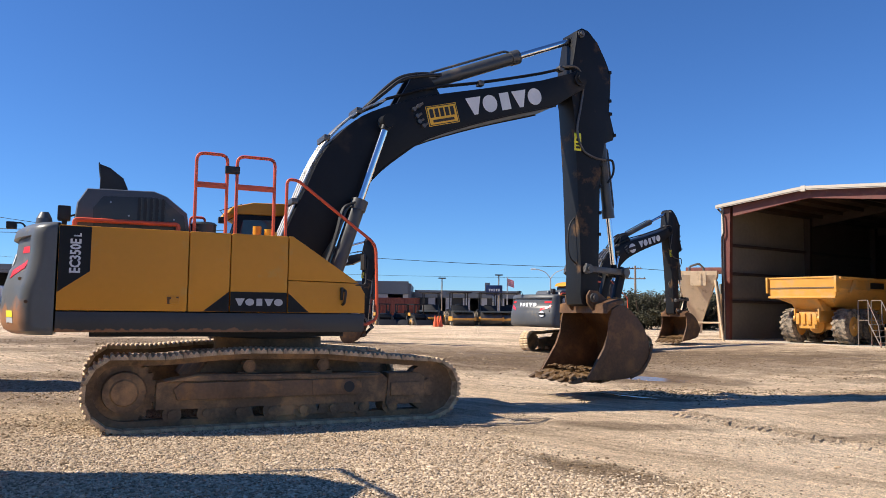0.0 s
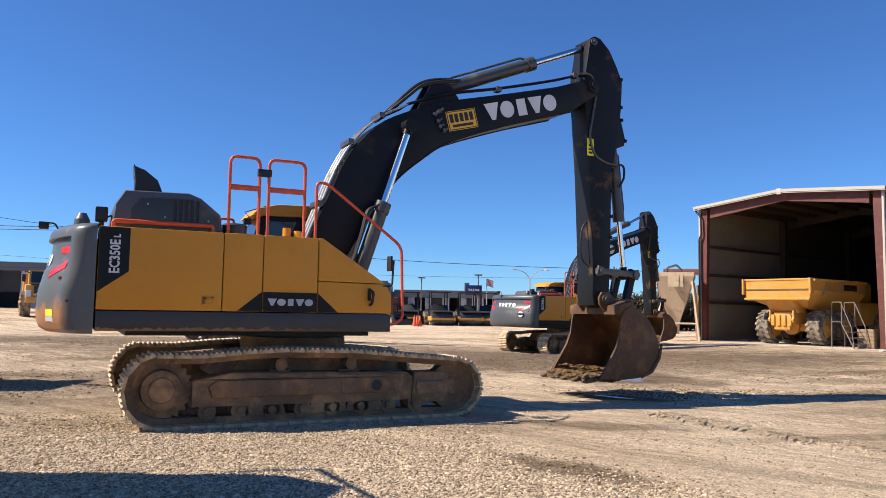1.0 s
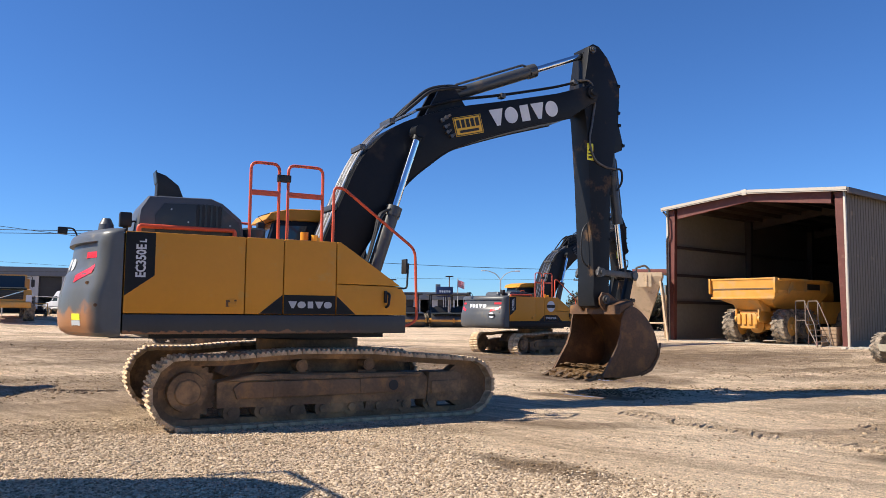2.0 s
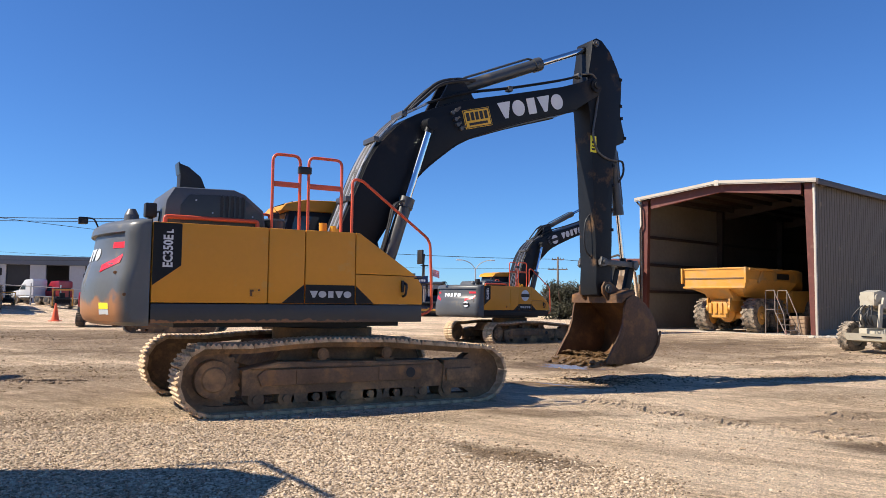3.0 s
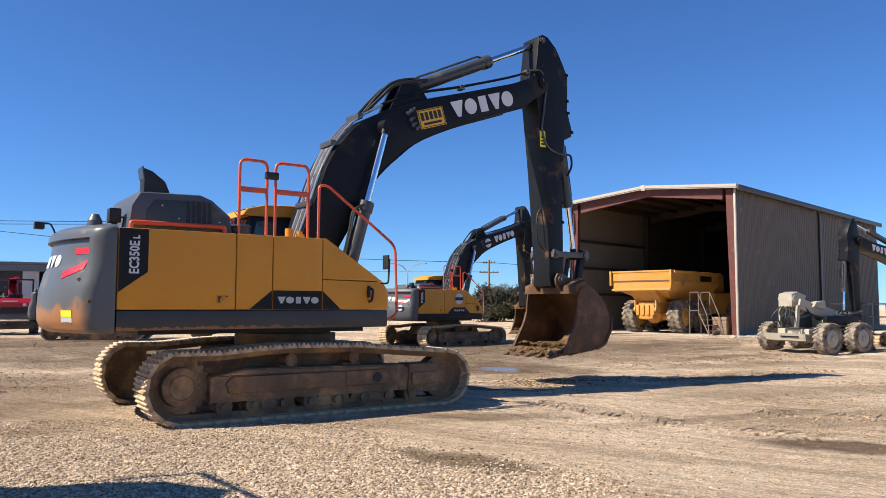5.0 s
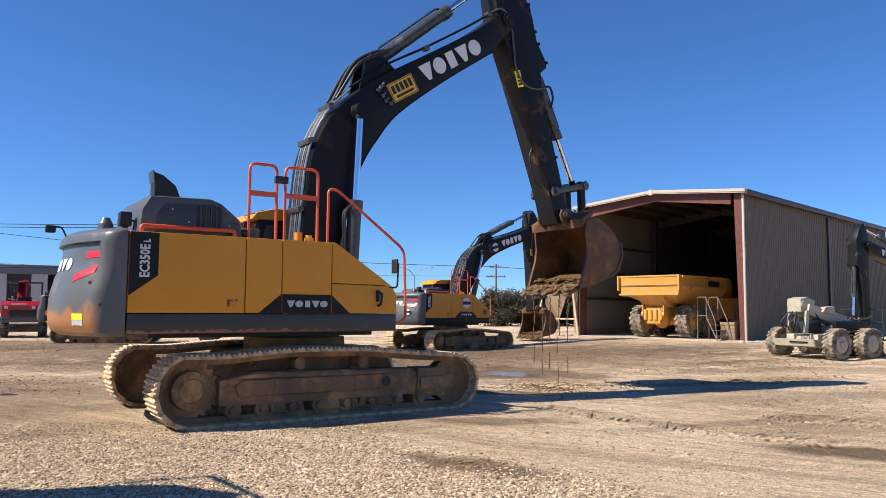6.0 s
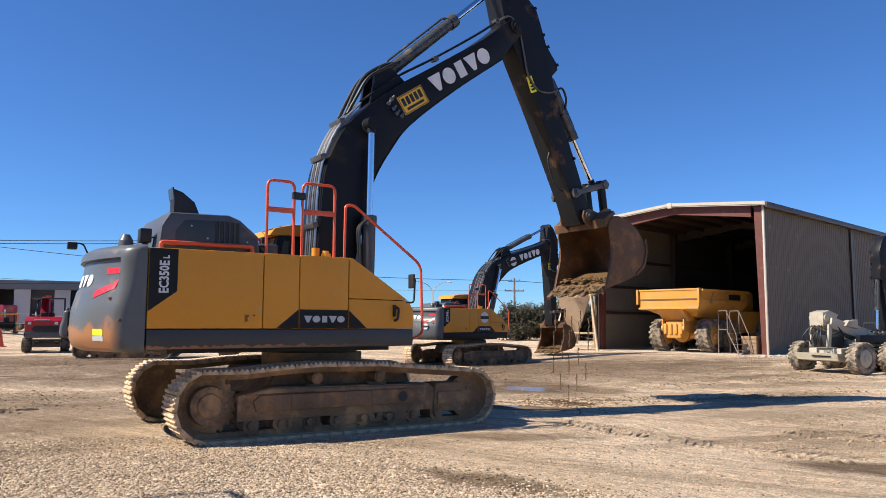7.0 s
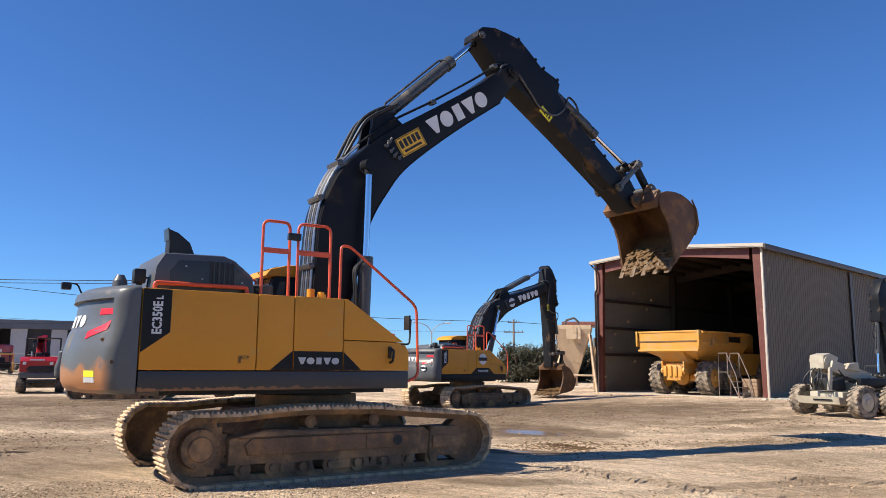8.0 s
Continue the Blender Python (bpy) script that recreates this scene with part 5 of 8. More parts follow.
CLEANCW = mat("clean_casting_grey", (0.072, 0.074, 0.077), 0.42, vary=0.12, scale=1.2, dirt=(0.17, 0.14, 0.1), dirt_amount=0.1)


def second_excavator(label, m, swing, boom, arm, bucket, scale=1.0, badge=True):
    """A standing copy of the machine with its upper part swung and its limbs set."""
    ob = copy_thing(main, m)
    ob.matrix_basis = m @ Matrix.Diagonal((scale, scale, scale, 1))
    tagged(ob, label)
    keys = {o.data.name: k for k, o in MAIN_LIMBS.items()}
    set_to = limbs(boom, arm, bucket)
    rz = Matrix.Rotation(radians(swing), 4, "Z")
    drop = []
    for c in ob.children:
        base = c.name.split(".")[0]
        if base in LOWER_NAMES:
            continue
        c.matrix_basis = rz @ (set_to[keys[c.data.name]] if c.data.name in keys else c.matrix_basis)
        if base == "boom":
            for d in c.children:
                if d.name.split(".")[0] == "sign_plate":
                    drop += [*d.children, d]
            if badge:
                for x, z, r in ((2.73, 4.84, 0.22),):
                    badge_disc(c, Matrix.Translation((x, -0.362, z)) @ turn_y(15) @ SIDE, r)
        if base in ("counterweight", "sill"):
            c.data = c.data.copy()
            c.data.materials[0] = CLEANCW if base == "counterweight" else DARK
            tagged(c, "clean grey cast counterweight" if base == "counterweight" else "dark grey lower sill")
            drop += [d for d in c.children if d.name.startswith("sticker")]
        if base == "engine_hood":
            c.matrix_basis = rz @ Matrix.Translation((0, 0, 2.546)) @ Matrix.Diagonal((1, 1, 0.42, 1)) @ Matrix.Translation((0, 0, -2.546))
        if base == "exhaust_pipe":
            drop += [*c.children, c]
        if base == "counterweight" and badge:
            badge_disc(c, Matrix.Translation((-3.46, -0.95, 1.75)) @ Matrix.Rotation(radians(-75), 4, "Z") @ SIDE, 0.13)
        if base == "tank_cover" and badge:
            badge_disc(c, Matrix.Translation((-0.45, -1.475, 2.15)) @ SIDE, 0.24)
    for d in drop:
        bpy.data.objects.remove(d)
    return ob


def badge_disc(parent, m, r):
    bm = B()
    prism(bm, [(r * math.cos(a), r * math.sin(a)) for a in (2 * math.pi * k / 28 for k in range(28))], 0, 0.01, axis="z")
    d = part("badge", bm, WHITE, parent, "round white badge with a dark bar", smooth=0)
    d.matrix_basis = m
    bm = B()
    box(bm, -r * 1.05, r * 1.05, -r * 0.3, r * 0.3, 0.010, 0.016)
    part("badge_bar", bm, BLACK, d, smooth=0)


second_excavator("tracked excavator with a badge, parked with lowered bucket", pose(6.45, 34.1, -0.27, 0, 0, 32), 1, 37.5, -83.6, 4, 0.98)
second_excavator("tracked excavator parked beside the shed, bucket down", pose(22.95, 24.45, 0.0, 0, 0, 196), 0, 31.5, -88.0, -6, 0.72, badge=False)

second_excavator("tracked excavator parked with its bucket curled onto the ground", pose(-8.5, 35.6, 0.0, 0, 0, 0), 0, 28.0, -88.0, -85, 0.8, badge=False)

# ---- dump truck in the shed ----
TRUCKY = mat("truck_yellow", (0.60, 0.29, 0.05), 0.45, vary=0.1, dirt=(0.42, 0.27, 0.12), dirt_amount=0.3, dirt_scale=1.5)
TYRE = mat("dusty_tyre", (0.06, 0.053, 0.045), 0.9, vary=0.25, scale=4, dirt=(0.34, 0.27, 0.195), dirt_amount=0.58, dirt_scale=4, bump=0.3)
CREAM = mat("cream_paint", (0.40, 0.36, 0.275), 0.5, vary=0.1, dirt=(0.25, 0.2, 0.14), dirt_amount=0.2)
HOPPERP = mat("tan_hopper_paint", (0.60, 0.45, 0.29), 0.6, vary=0.1, dirt=(0.3, 0.2, 0.12), dirt_amount=0.15)
WOODY = mat("weathered_wood", (0.3, 0.2, 0.12), 0.8, vary=0.25, scale=4)


def wheel(parent, x, y, r, w, out, lugs=20, rim=None, name="wheel"):
    """A lugged tyre with a dished rim; axle along y, out = +1/-1 the outer side. Origin at the axle."""
    wh = tagged(new(name), "")
    wh.parent = parent
    wh.matrix_basis = Matrix.Translation((x, y, r))
    bm = B()
    n = 36
    prof = [(-w / 2, r * 0.56), (-w * 0.5, r * 0.78), (-w * 0.44, r * 0.91), (-w * 0.3, r * 0.955), (w * 0.3, r * 0.955), (w * 0.44, r * 0.91), (w * 0.5, r * 0.78), (w / 2, r * 0.56)]
    rings = [[bm.verts.new((rr * math.cos(2 * math.pi * k / n), yy, rr * math.sin(2 * math.pi * k / n))) for k in range(n)] for yy, rr in prof]
    for a, b in zip(rings, rings[1:] + rings[:1]):
        for k in range(n):
            bm.faces.new((a[k], a[(k + 1) % n], b[(k + 1) % n], b[k]))
    for k in range(lugs):
        for s in (-1, 1):
            a = 2 * math.pi * (k + (0.25 if s > 0 else -0.25)) / lugs
            m = Matrix.Rotation(-a, 4, "Y") @ Matrix.Translation((r * 0.965, s * w * 0.25, 0)) @ Matrix.Rotation(radians(35 * s), 4, "X")
            box(bm, -r * 0.05, r * 0.018, -w * 0.27, w * 0.27, -r * 0.072, r * 0.072, m=m)
    part("tyre", bm, TYRE, wh, "dusty lugged tyre", smooth=30)
    bm = B()
    cyl(bm, (0, -w * 0.42, 0), (0, w * 0.42, 0), r * 0.57, seg=28)
    cyl(bm, (0, out * w * 0.42, 0), (0, out * w * 0.47, 0), r * 0.56, r * 0.5, seg=28)
    cyl(bm, (0, out * w * 0.46, 0), (0, out * w * 0.6, 0), r * 0.22, r * 0.18, seg=18)
    part("rim", bm, rim or TRUCKY, wh, "yellow wheel rim" if rim is None else "")
    return wh


def dump_truck(m):
    t = thing("dump_truck", "yellow articulated dump truck standing in the open shed", "dump truck", m=m)
    # bed: tapering hopper with thick walls and a flared tail
    bm = B()
    L, hw = 5.4, 1.72
    secs = [(-1.5, 2.55, 3.22, hw, hw - 0.12), (-1.35, 2.2, 3.25, hw, hw - 0.3), (-0.4, 1.85, 3.25, hw, hw - 0.75), (2.6, 1.65, 3.2, hw - 0.05, hw - 0.8), (3.9, 1.75, 3.15, hw - 0.1, hw - 0.8)]
    outer = [[bm.verts.new((x, y, z)) for y, z in ((-wt, z1), (-wt, z1 - 0.55), (-wb, z0), (wb, z0), (wt, z1 - 0.55), (wt, z1))] for x, z0, z1, wt, wb in secs]
    inner = [[bm.verts.new((x + (0.0 if i else 0.0), y, z)) for y, z in ((-wt + 0.12, z1), (-wt + 0.12, z1 - 0.52), (-wb + 0.08, z0 + 0.12), (wb - 0.08, z0 + 0.12), (wt - 0.12, z1 - 0.52), (wt - 0.12, z1))] for i, (x, z0, z1, wt, wb) in enumerate(secs)]
    for a, b in zip(outer, outer[1:]):
        for k in range(5):
            bm.faces.new((a[k], a[k + 1], b[k + 1], b[k]))
    for a, b in zip(inner, inner[1:]):
        for k in range(5):
            bm.faces.new((a[k + 1], a[k], b[k], b[k + 1]))
    for o, i in ((outer[0], inner[0]), (outer[-1], inner[-1])):
        for k in range(5):
            bm.faces.new((o[k], o[k + 1], i[k + 1], i[k]))
    for a, b, c, d in zip(outer, outer[1:], inner, inner[1:]):
        bm.faces.new((a[0], b[0], d[0], c[0]))
        bm.faces.new((a[5], b[5], d[5], c[5]))
    bm.faces.new(inner[-1])
    bm.faces.new(outer[-1])
    bed = part("bed", bm, TRUCKY, t, "yellow dump bed", smooth=25)
    # tailgate across the back
    bm = B()
    prism(bm, [(-1.62, 2.25), (-1.5, 2.2), (-1.5, 3.25), (-1.66, 3.27)], -1.72, 1.72, bevel=0.02)
    tg = part("tailgate", bm, TRUCKY, t, "plain yellow tailgate")
    bm = B()
    box(bm, -1.73, -1.62, -1.74, 1.74, 2.24, 2.34, 0.02)
    part("tail_lip", bm, TRUCKY, tg)
    bm = B()
    box(bm, -1.69, -1.52, -1.76, 1.76, 3.2, 3.29, 0.02)
    part("top_rim", bm, TRUCKY, tg)
    bm = B()
    prism(bm, [(-1.67, 2.72), (-1.63, 2.72), (-1.62, 2.78), (-1.665, 2.78)], -1.7, 1.7)
    part("tail_seam", bm, CLAY, tg, "dark fold line", smooth=0)
    bm = B()
    prism(bm, [(-1.5, 2.2), (-0.95, 1.62), (-0.75, 1.62), (-0.75, 2.0), (-1.3, 2.26)], -0.75, 0.75, bevel=0.03)
    part("tail_floor", bm, TRUCKY, t)
    for y in (-0.62, 0.62):
        bm = B()
        cyl(bm, (-1.15, y - 0.05, 1.25), (-1.15, y + 0.05, 1.25), 0.16, seg=16)
        box(bm, -1.25, -1.05, y - 0.04, y + 0.04, 1.2, 1.75, 0.02)
        part("suspension_arm", bm, TRUCKY, t)
    for s in (-1, 1):
        bm = B()
        box(bm, -1.78, -1.5, s * 1.74, s * 1.84, 2.5, 3.3, 0.02)
        part("tail_hinge", bm, TRUCKY, tg)
        bm = B()
        box(bm, -1.3, 3.8, s * 1.70, s * 1.80, 3.14, 3.27, 0.02)
        part("side_rim", bm, TRUCKY, bed)
        bm = B()
        prism(bm, [(-0.5, 2.5), (-0.3, 2.5), (0.1, 3.15), (-0.1, 3.15)], s * 1.725, s * 1.76)
        part("side_rib", bm, TRUCKY, bed, smooth=0)
        bm = B()
        box(bm, 1.6, 2.9, s * 1.69, s * 1.70, 2.75, 3.05)
        part("name_panel", bm, BLACK, bed, "dark name panel", smooth=0)
    # rear frame, axle cradle and lamps
    bm = B()
    box(bm, -1.1, 4.0, -0.5, 0.5, 1.05, 1.65, 0.05)
    box(bm, -1.2, -0.9, -0.42, 0.42, 0.75, 1.55, 0.05)
    part("rear_frame", bm, TRUCKY, t)
    bm = B()
    for y in (-0.45, -0.15, 0.15, 0.45):
        box(bm, -1.28, -1.18, y - 0.09, y + 0.09, 0.95, 1.5, 0.03)
    part("frame_rib", bm, TRUCKY, t)
    bm = B()
    cyl(bm, (0, -1.1, 0.9), (0, 1.1, 0.9), 0.22, seg=18)
    cyl(bm, (-0.35, 0, 0.9), (0.3, 0, 0.9), 0.4, 0.3, seg=20)
    part("rear_axle", bm, TRUCKY, t)
    for s in (-1, 1):
        bm = B()
        prism(bm, [(-0.9, 1.62), (-0.2, 1.62), (-0.3, 2.2), (-0.8, 2.2)], s * 0.55, s * 0.7, bevel=0.02)
        part("bed_hinge", bm, TRUCKY, t)
        for x in (0.0, 1.75):
            wheel(t, x, s * 1.35, 0.88, 0.72, s, 18)
    bm = B()
    box(bm, 3.9, 7.6, -1.35, 1.35, 1.0, 2.2, 0.1)
    box(bm, 4.4, 5.9, -1.0, 1.0, 2.2, 3.3, 0.12)
    part("tractor_unit", bm, TRUCKY, t)
    for s in (-1, 1):
        wheel(t, 6.1, s * 1.35, 0.88, 0.72, s, 18)
    return t


TRUCK_M = BARN_M @ pose(0.55, 4.62, 0.015, 0, 0, -1.5)
dump_truck(TRUCK_M)


def step_ladder(m):
    t = thing("rolling_steps", "small rolling steel work steps with handrails", "steps", m=m)
    metal = mat("worn_steps_paint", (0.2, 0.165, 0.14), 0.5, 0.3, vary=0.2, dirt=(0.3, 0.06, 0.04), dirt_amount=0.2)
    for s in (-1, 1):
        bm = B()
        tube(bm, round_path([(-0.75, s * 0.34, 0.02), (0.05, s * 0.34, 1.1), (0.05, s * 0.34, 2.15), (0.75, s * 0.34, 2.15), (0.8, s * 0.34, 0.02)], 0.08), 0.028)
        part("side_frame", bm, metal, t)
        bm = B()
        tube(bm, round_path([(-0.78, s * 0.36, 0.05), (-0.62, s * 0.36, 1.0), (0.05, s * 0.36, 2.1)], 0.08), 0.022)
        part("handrail", bm, metal, t)
    for k in range(4):
        bm = B()
        x = -0.62 + k * 0.2
        box(bm, x - 0.1, x + 0.1, -0.34, 0.34, 0.2 + k * 0.27, 0.24 + k * 0.27, 0.006)
        part("tread", bm, metal, t)
    bm = B()
    box(bm, 0.05, 0.8, -0.34, 0.34, 1.2, 1.24, 0.006)
    part("platform", bm, metal, t)
    return t


step_ladder(BARN_M @ pose(-0.35, 1.5, 0.0, 0, 0, 62))


def crate(m, w=0.7, h=0.9):
    t = thing("wooden_crate", "weathered wooden crate beside the shed column", "crate", m=m)
    for k in range(5):
        bm = B()
        z = k * h / 5
        box(bm, -w / 2, w / 2, -w / 2 - 0.02, -w / 2, z + 0.01, z + h / 5 - 0.01, 0.003)
        part("board", bm, WOODY, t)
        bm = B()
        box(bm, -w / 2 - 0.02, -w / 2, -w / 2, w / 2, z + 0.01, z + h / 5 - 0.01, 0.003)
        part("board", bm, WOODY, t)
    bm = B()
    box(bm, -w / 2, w / 2, -w / 2, w / 2, 0, h - 0.02)
    part("core", bm, WOODY, t)
    return t


crate(BARN_M @ pose(0.1, 0.85, 0.02, 0, 0, 5))


def rubble(m):
    rnd = random.Random(9)
    bm = B()
    for k in range(70):
        x, y, r = rnd.gauss(0, 0.75), rnd.gauss(0, 0.22), rnd.uniform(0.04, 0.13)
        q = bmesh.ops.create_icosphere(bm, subdivisions=1, radius=r)
        for v in q["verts"]:
            v.co *= rnd.uniform(0.75, 1.2)
        bmesh.ops.transform(bm, matrix=Matrix.Translation((x, y, r * 0.4)) @ Matrix.Rotation(rnd.random() * 6, 4, "Z") @ Matrix.Diagonal((1.2, 1, 0.6, 1)), verts=q["verts"])
    ob = part("rubble", bm, CONC, None, "pale broken concrete rubble along the shed wall", smooth=0)
    ob.matrix_basis = m
    tagged(ob, category="rubble", kind="stuff")


rubble(pose(21.0, 32.6, 0.07, 0, 0, 10))


# ---- articulated boom lift ----
def boom_lift(m):
    t = thing("boom_lift", "cream articulated boom lift with lugged tyres, folded down", "boom lift", m=m)
    for x, y in ((0, -1.1), (0, 1.1), (1.5, -1.1), (1.5, 1.1)):
        wheel(t, x, y, 0.52, 0.38, 1 if y > 0 else -1, 22, CREAM)
    bm = B()
    box(bm, -0.28, 2.3, -0.62, 0.62, 0.45, 0.82, 0.04)
    part("chassis", bm, CREAM, t)
    bm = B()
    prism(bm, [(-0.64, 0.44), (-0.2, 0.38), (-0.2, 0.64), (-0.70, 0.67)], -0.8, 0.8, bevel=0.03)
    part("axle_beam", bm, CREAM, t, "cream front beam with faded lettering bars")
    bm = B()
    box(bm, -0.702, -0.675, -0.55, 0.15, 0.55, 0.59)
    part("marking", bm, DARK, t, smooth=0)
    bm = B()
    box(bm, 0.5, 2.2, -0.55, 0.55, 0.85, 1.12, 0.06)
    part("turntable", bm, CREAM, t)
    for y in (-0.95, 0.95):
        bm = B()
        box(bm, -0.1, 0.1, y - 0.2, y + 0.2, 0.42, 0.62, 0.03)
        part("steering_knuckle", bm, BLACK, t)
    for k in range(5):
        bm = B()
        x = 0.2 + 0.35 * k
        box(bm, x, x + 0.22, -0.645, -0.622, 0.52, 0.76, 0.01)
        part("access_panel", bm, CHAR if k % 2 else CREAM, t)
    bm = B()
    tube(bm, spline([(-0.3, -0.32, 1.75), (0.2, -0.45, 1.2), (0.7, -0.42, 1.1), (1.3, -0.42, 1.25)], 5), 0.03, 6)
    part("hose", bm, BLACK, t)
    bm = B()
    box(bm, 0.4, 2.0, -0.78, -0.61, 0.95, 1.25, 0.04)
    part("tank_cover", bm, DARK, t)
    # folded booms, lying along the chassis and drooping to the back
    bm = B()
    box(bm, -0.5, 2.3, -0.16, 0.16, -0.22, 0.24, 0.03, m=Matrix.Translation((0, 0.15, 1.62)) @ Matrix.Rotation(radians(13), 4, "Y"))
    part("lower_boom", bm, CREAM, t)
    bm = B()
    box(bm, -0.4, 2.9, -0.15, 0.15, -0.17, 0.17, 0.03, m=Matrix.Translation((0, -0.25, 1.55)) @ Matrix.Rotation(radians(15), 4, "Y"))
    part("upper_boom", bm, CREAM, t)
    bm = B()
    box(bm, 1.5, 2.0, -0.395, -0.385, -0.1, 0.1, 0.0, m=Matrix.Translation((0, 0, 1.55)) @ Matrix.Rotation(radians(15), 4, "Y"))
    part("decal", bm, BLACK, t, smooth=0)
    bm = B()
    cyl(bm, (-0.45, -0.3, 1.8), (-0.45, 0.3, 1.8), 0.13, seg=20)
    prism(bm, [(-0.62, 1.55), (-0.1, 1.5), (0.1, 1.92), (-0.3, 2.05), (-0.6, 1.98)], -0.27, 0.27, bevel=0.04)
    part("knuckle", bm, CREAM, t, "scuffed cream knuckle casting")
    for y in (-0.36, 0.3):
        bm = B()
        prism(bm, [(-0.6, 0.85), (-0.45, 0.85), (-0.36, 1.6), (-0.5, 1.6)], y - 0.04, y + 0.04, bevel=0.02)
        part("upright", bm, CREAM, t)
    bm = B()
    box(bm, -0.4, 0.3, -0.3, 0.26, 0.85, 1.25, 0.04)
    part("valve_block", bm, BLACK, t)
    rnd = random.Random(3)
    for k in range(6):
        bm = B()
        y = -0.3 + 0.11 * k
        tube(bm, spline([(-0.7, y, 0.95), (-0.85, y + rnd.uniform(-0.1, 0.1), 1.15), (-0.75, y + rnd.uniform(-0.1, 0.1), 1.4), (-0.55, y * 0.5, 1.62)], 4), 0.022, 6)
        part("hose", bm, BLACK, t)
    bm = B()
    cyl(bm, (-0.35, -0.3, 1.2), (0.9, -0.3, 1.42), 0.07, seg=14)
    part("lift_cylinder", bm, STEEL, t)
    bm = B()
    prism(bm, [(0.15, 1.55), (0.75, 1.45), (0.7, 1.75), (0.3, 1.72)], -0.5, -0.3, bevel=0.02)
    part("boom_cover", bm, CREAM, t)
    # platform cage at the far end
    bm = B()
    for z in (0.75, 1.2, 1.65):
        tube(bm, [(2.7, -0.8, z), (3.4, -0.8, z), (3.4, 0.8, z), (2.7, 0.8, z), (2.7, -0.8, z)], 0.022, 6)
    for x, y in ((2.7, -0.8), (3.4, -0.8), (3.4, 0.8), (2.7, 0.8), (2.7, 0)):
        tube(bm, [(x, y, 0.6), (x, y, 1.65)], 0.022, 6)
    box(bm, 2.7, 3.4, -0.8, 0.8, 0.57, 0.62)
    part("platform_cage", bm, CHAR, t, "dark platform cage")
    return t


boom_lift(pose(16.45, 22.95, 0.0, 0, 0, 15))

# ---- loose stones, clods, prints and water ----
ICO_V, ICO_F = [], []
g = (1 + 5 ** 0.5) / 2
for a, b in ((-1, g), (1, g), (-1, -g), (1, -g)):
    ICO_V += [(a, b, 0)]
for a, b in ((-1, g), (1, g), (-1, -g), (1, -g)):
    ICO_V += [(0, a, b)]
for a, b in ((g, -1), (g, 1), (-g, -1), (-g, 1)):
    ICO_V += [(a, 0, b)]
ICO_V = np.array(ICO_V, float) / math.hypot(1, g)
ICO_F = np.array([(0, 11, 5), (0, 5, 1), (0, 1, 7), (0, 7, 10), (0, 10, 11), (1, 5, 9), (5, 11, 4), (11, 10, 2), (10, 7, 6), (7, 1, 8), (3, 9, 4), (3, 4, 2), (3, 2, 6), (3, 6, 8), (3, 8, 9), (4, 9, 5), (2, 4, 11), (6, 2, 10), (8, 6, 7), (9, 8, 1)])


def scatter(name, label, category, xy, radius, material, seed, flat=0.62, sink=0.25):
    """Many small uneven stones in one mesh."""
    rs = np.random.RandomState(seed)
    n = len(xy)
    z = ground_height(xy[:, 0], xy[:, 1])
    v = ICO_V[None] * (1 + rs.uniform(-0.22, 0.22, (n, 12, 1)))
    v = v * np.stack([rs.uniform(0.8, 1.35, n), rs.uniform(0.7, 1.1, n), rs.uniform(0.8, 1.1, n) * flat], -1)[:, None, :]
    a = rs.uniform(0, 2 * np.pi, n)
    c, s = np.cos(a)[:, None], np.sin(a)[:, None]
    v = np.stack([v[..., 0] * c - v[..., 1] * s, v[..., 0] * s + v[..., 1] * c, v[..., 2]], -1) * radius[:, None, None]
    v += np.stack([xy[:, 0], xy[:, 1], z + radius * flat * (0.5 - sink)], -1)[:, None, :]
    f = (ICO_F[None] + 12 * np.arange(n)[:, None, None]).reshape(-1, 3)
    me = bpy.data.meshes.new(name)
    me.from_pydata(v.reshape(-1, 3).tolist(), [], f.tolist())
    me.materials.append(material)
    tagged(new(name, me), label, category, kind="stuff")


def stone_material(name, lo, hi):
    m = mat(name, lo, 0.9, vary=0.0)
    n, l = m.node_tree.nodes, m.node_tree.links
    geo, ramp = n.new("ShaderNodeNewGeometry"), n.new("ShaderNodeValToRGB")
    ramp.color_ramp.elements[0].color, ramp.color_ramp.elements[1].color = (*lo, 1), (*hi, 1)
    l.new(geo.outputs["Random Per Island"], ramp.inputs["Fac"])
    l.new(ramp.outputs["Color"], n["Principled BSDF"].inputs["Base Color"])
    n["Principled BSDF"].inputs["Specular IOR Level"].default_value = 0.25
    return m


PEBBLE = stone_material("pale_crushed_stone", (0.15, 0.104, 0.062), (0.69, 0.54, 0.38))
CLOD = stone_material("dry_clods", (0.22, 0.15, 0.085), (0.46, 0.335, 0.21))
LUMP = stone_material("brown_lumps", (0.12, 0.078, 0.042), (0.30, 0.21, 0.125))
rs = np.random.RandomState(11)
pts = np.stack([rs.uniform(-7.5, 4.2, 150000), rs.uniform(5.2, 11.2, 150000)], -1)
edge = 2.6 - 0.42 * (pts[:, 1] - 5.5) + 0.5 * np.sin(pts[:, 1] * 2.1) + 0.3 * np.sin(pts[:, 0] * 3.3)
wob = 0.5 + 0.5 * np.sin(pts[:, 0] * 1.3 + 2 * np.sin(pts[:, 1] * 0.9)) * np.sin(pts[:, 1] * 1.9 + np.sin(pts[:, 0]))
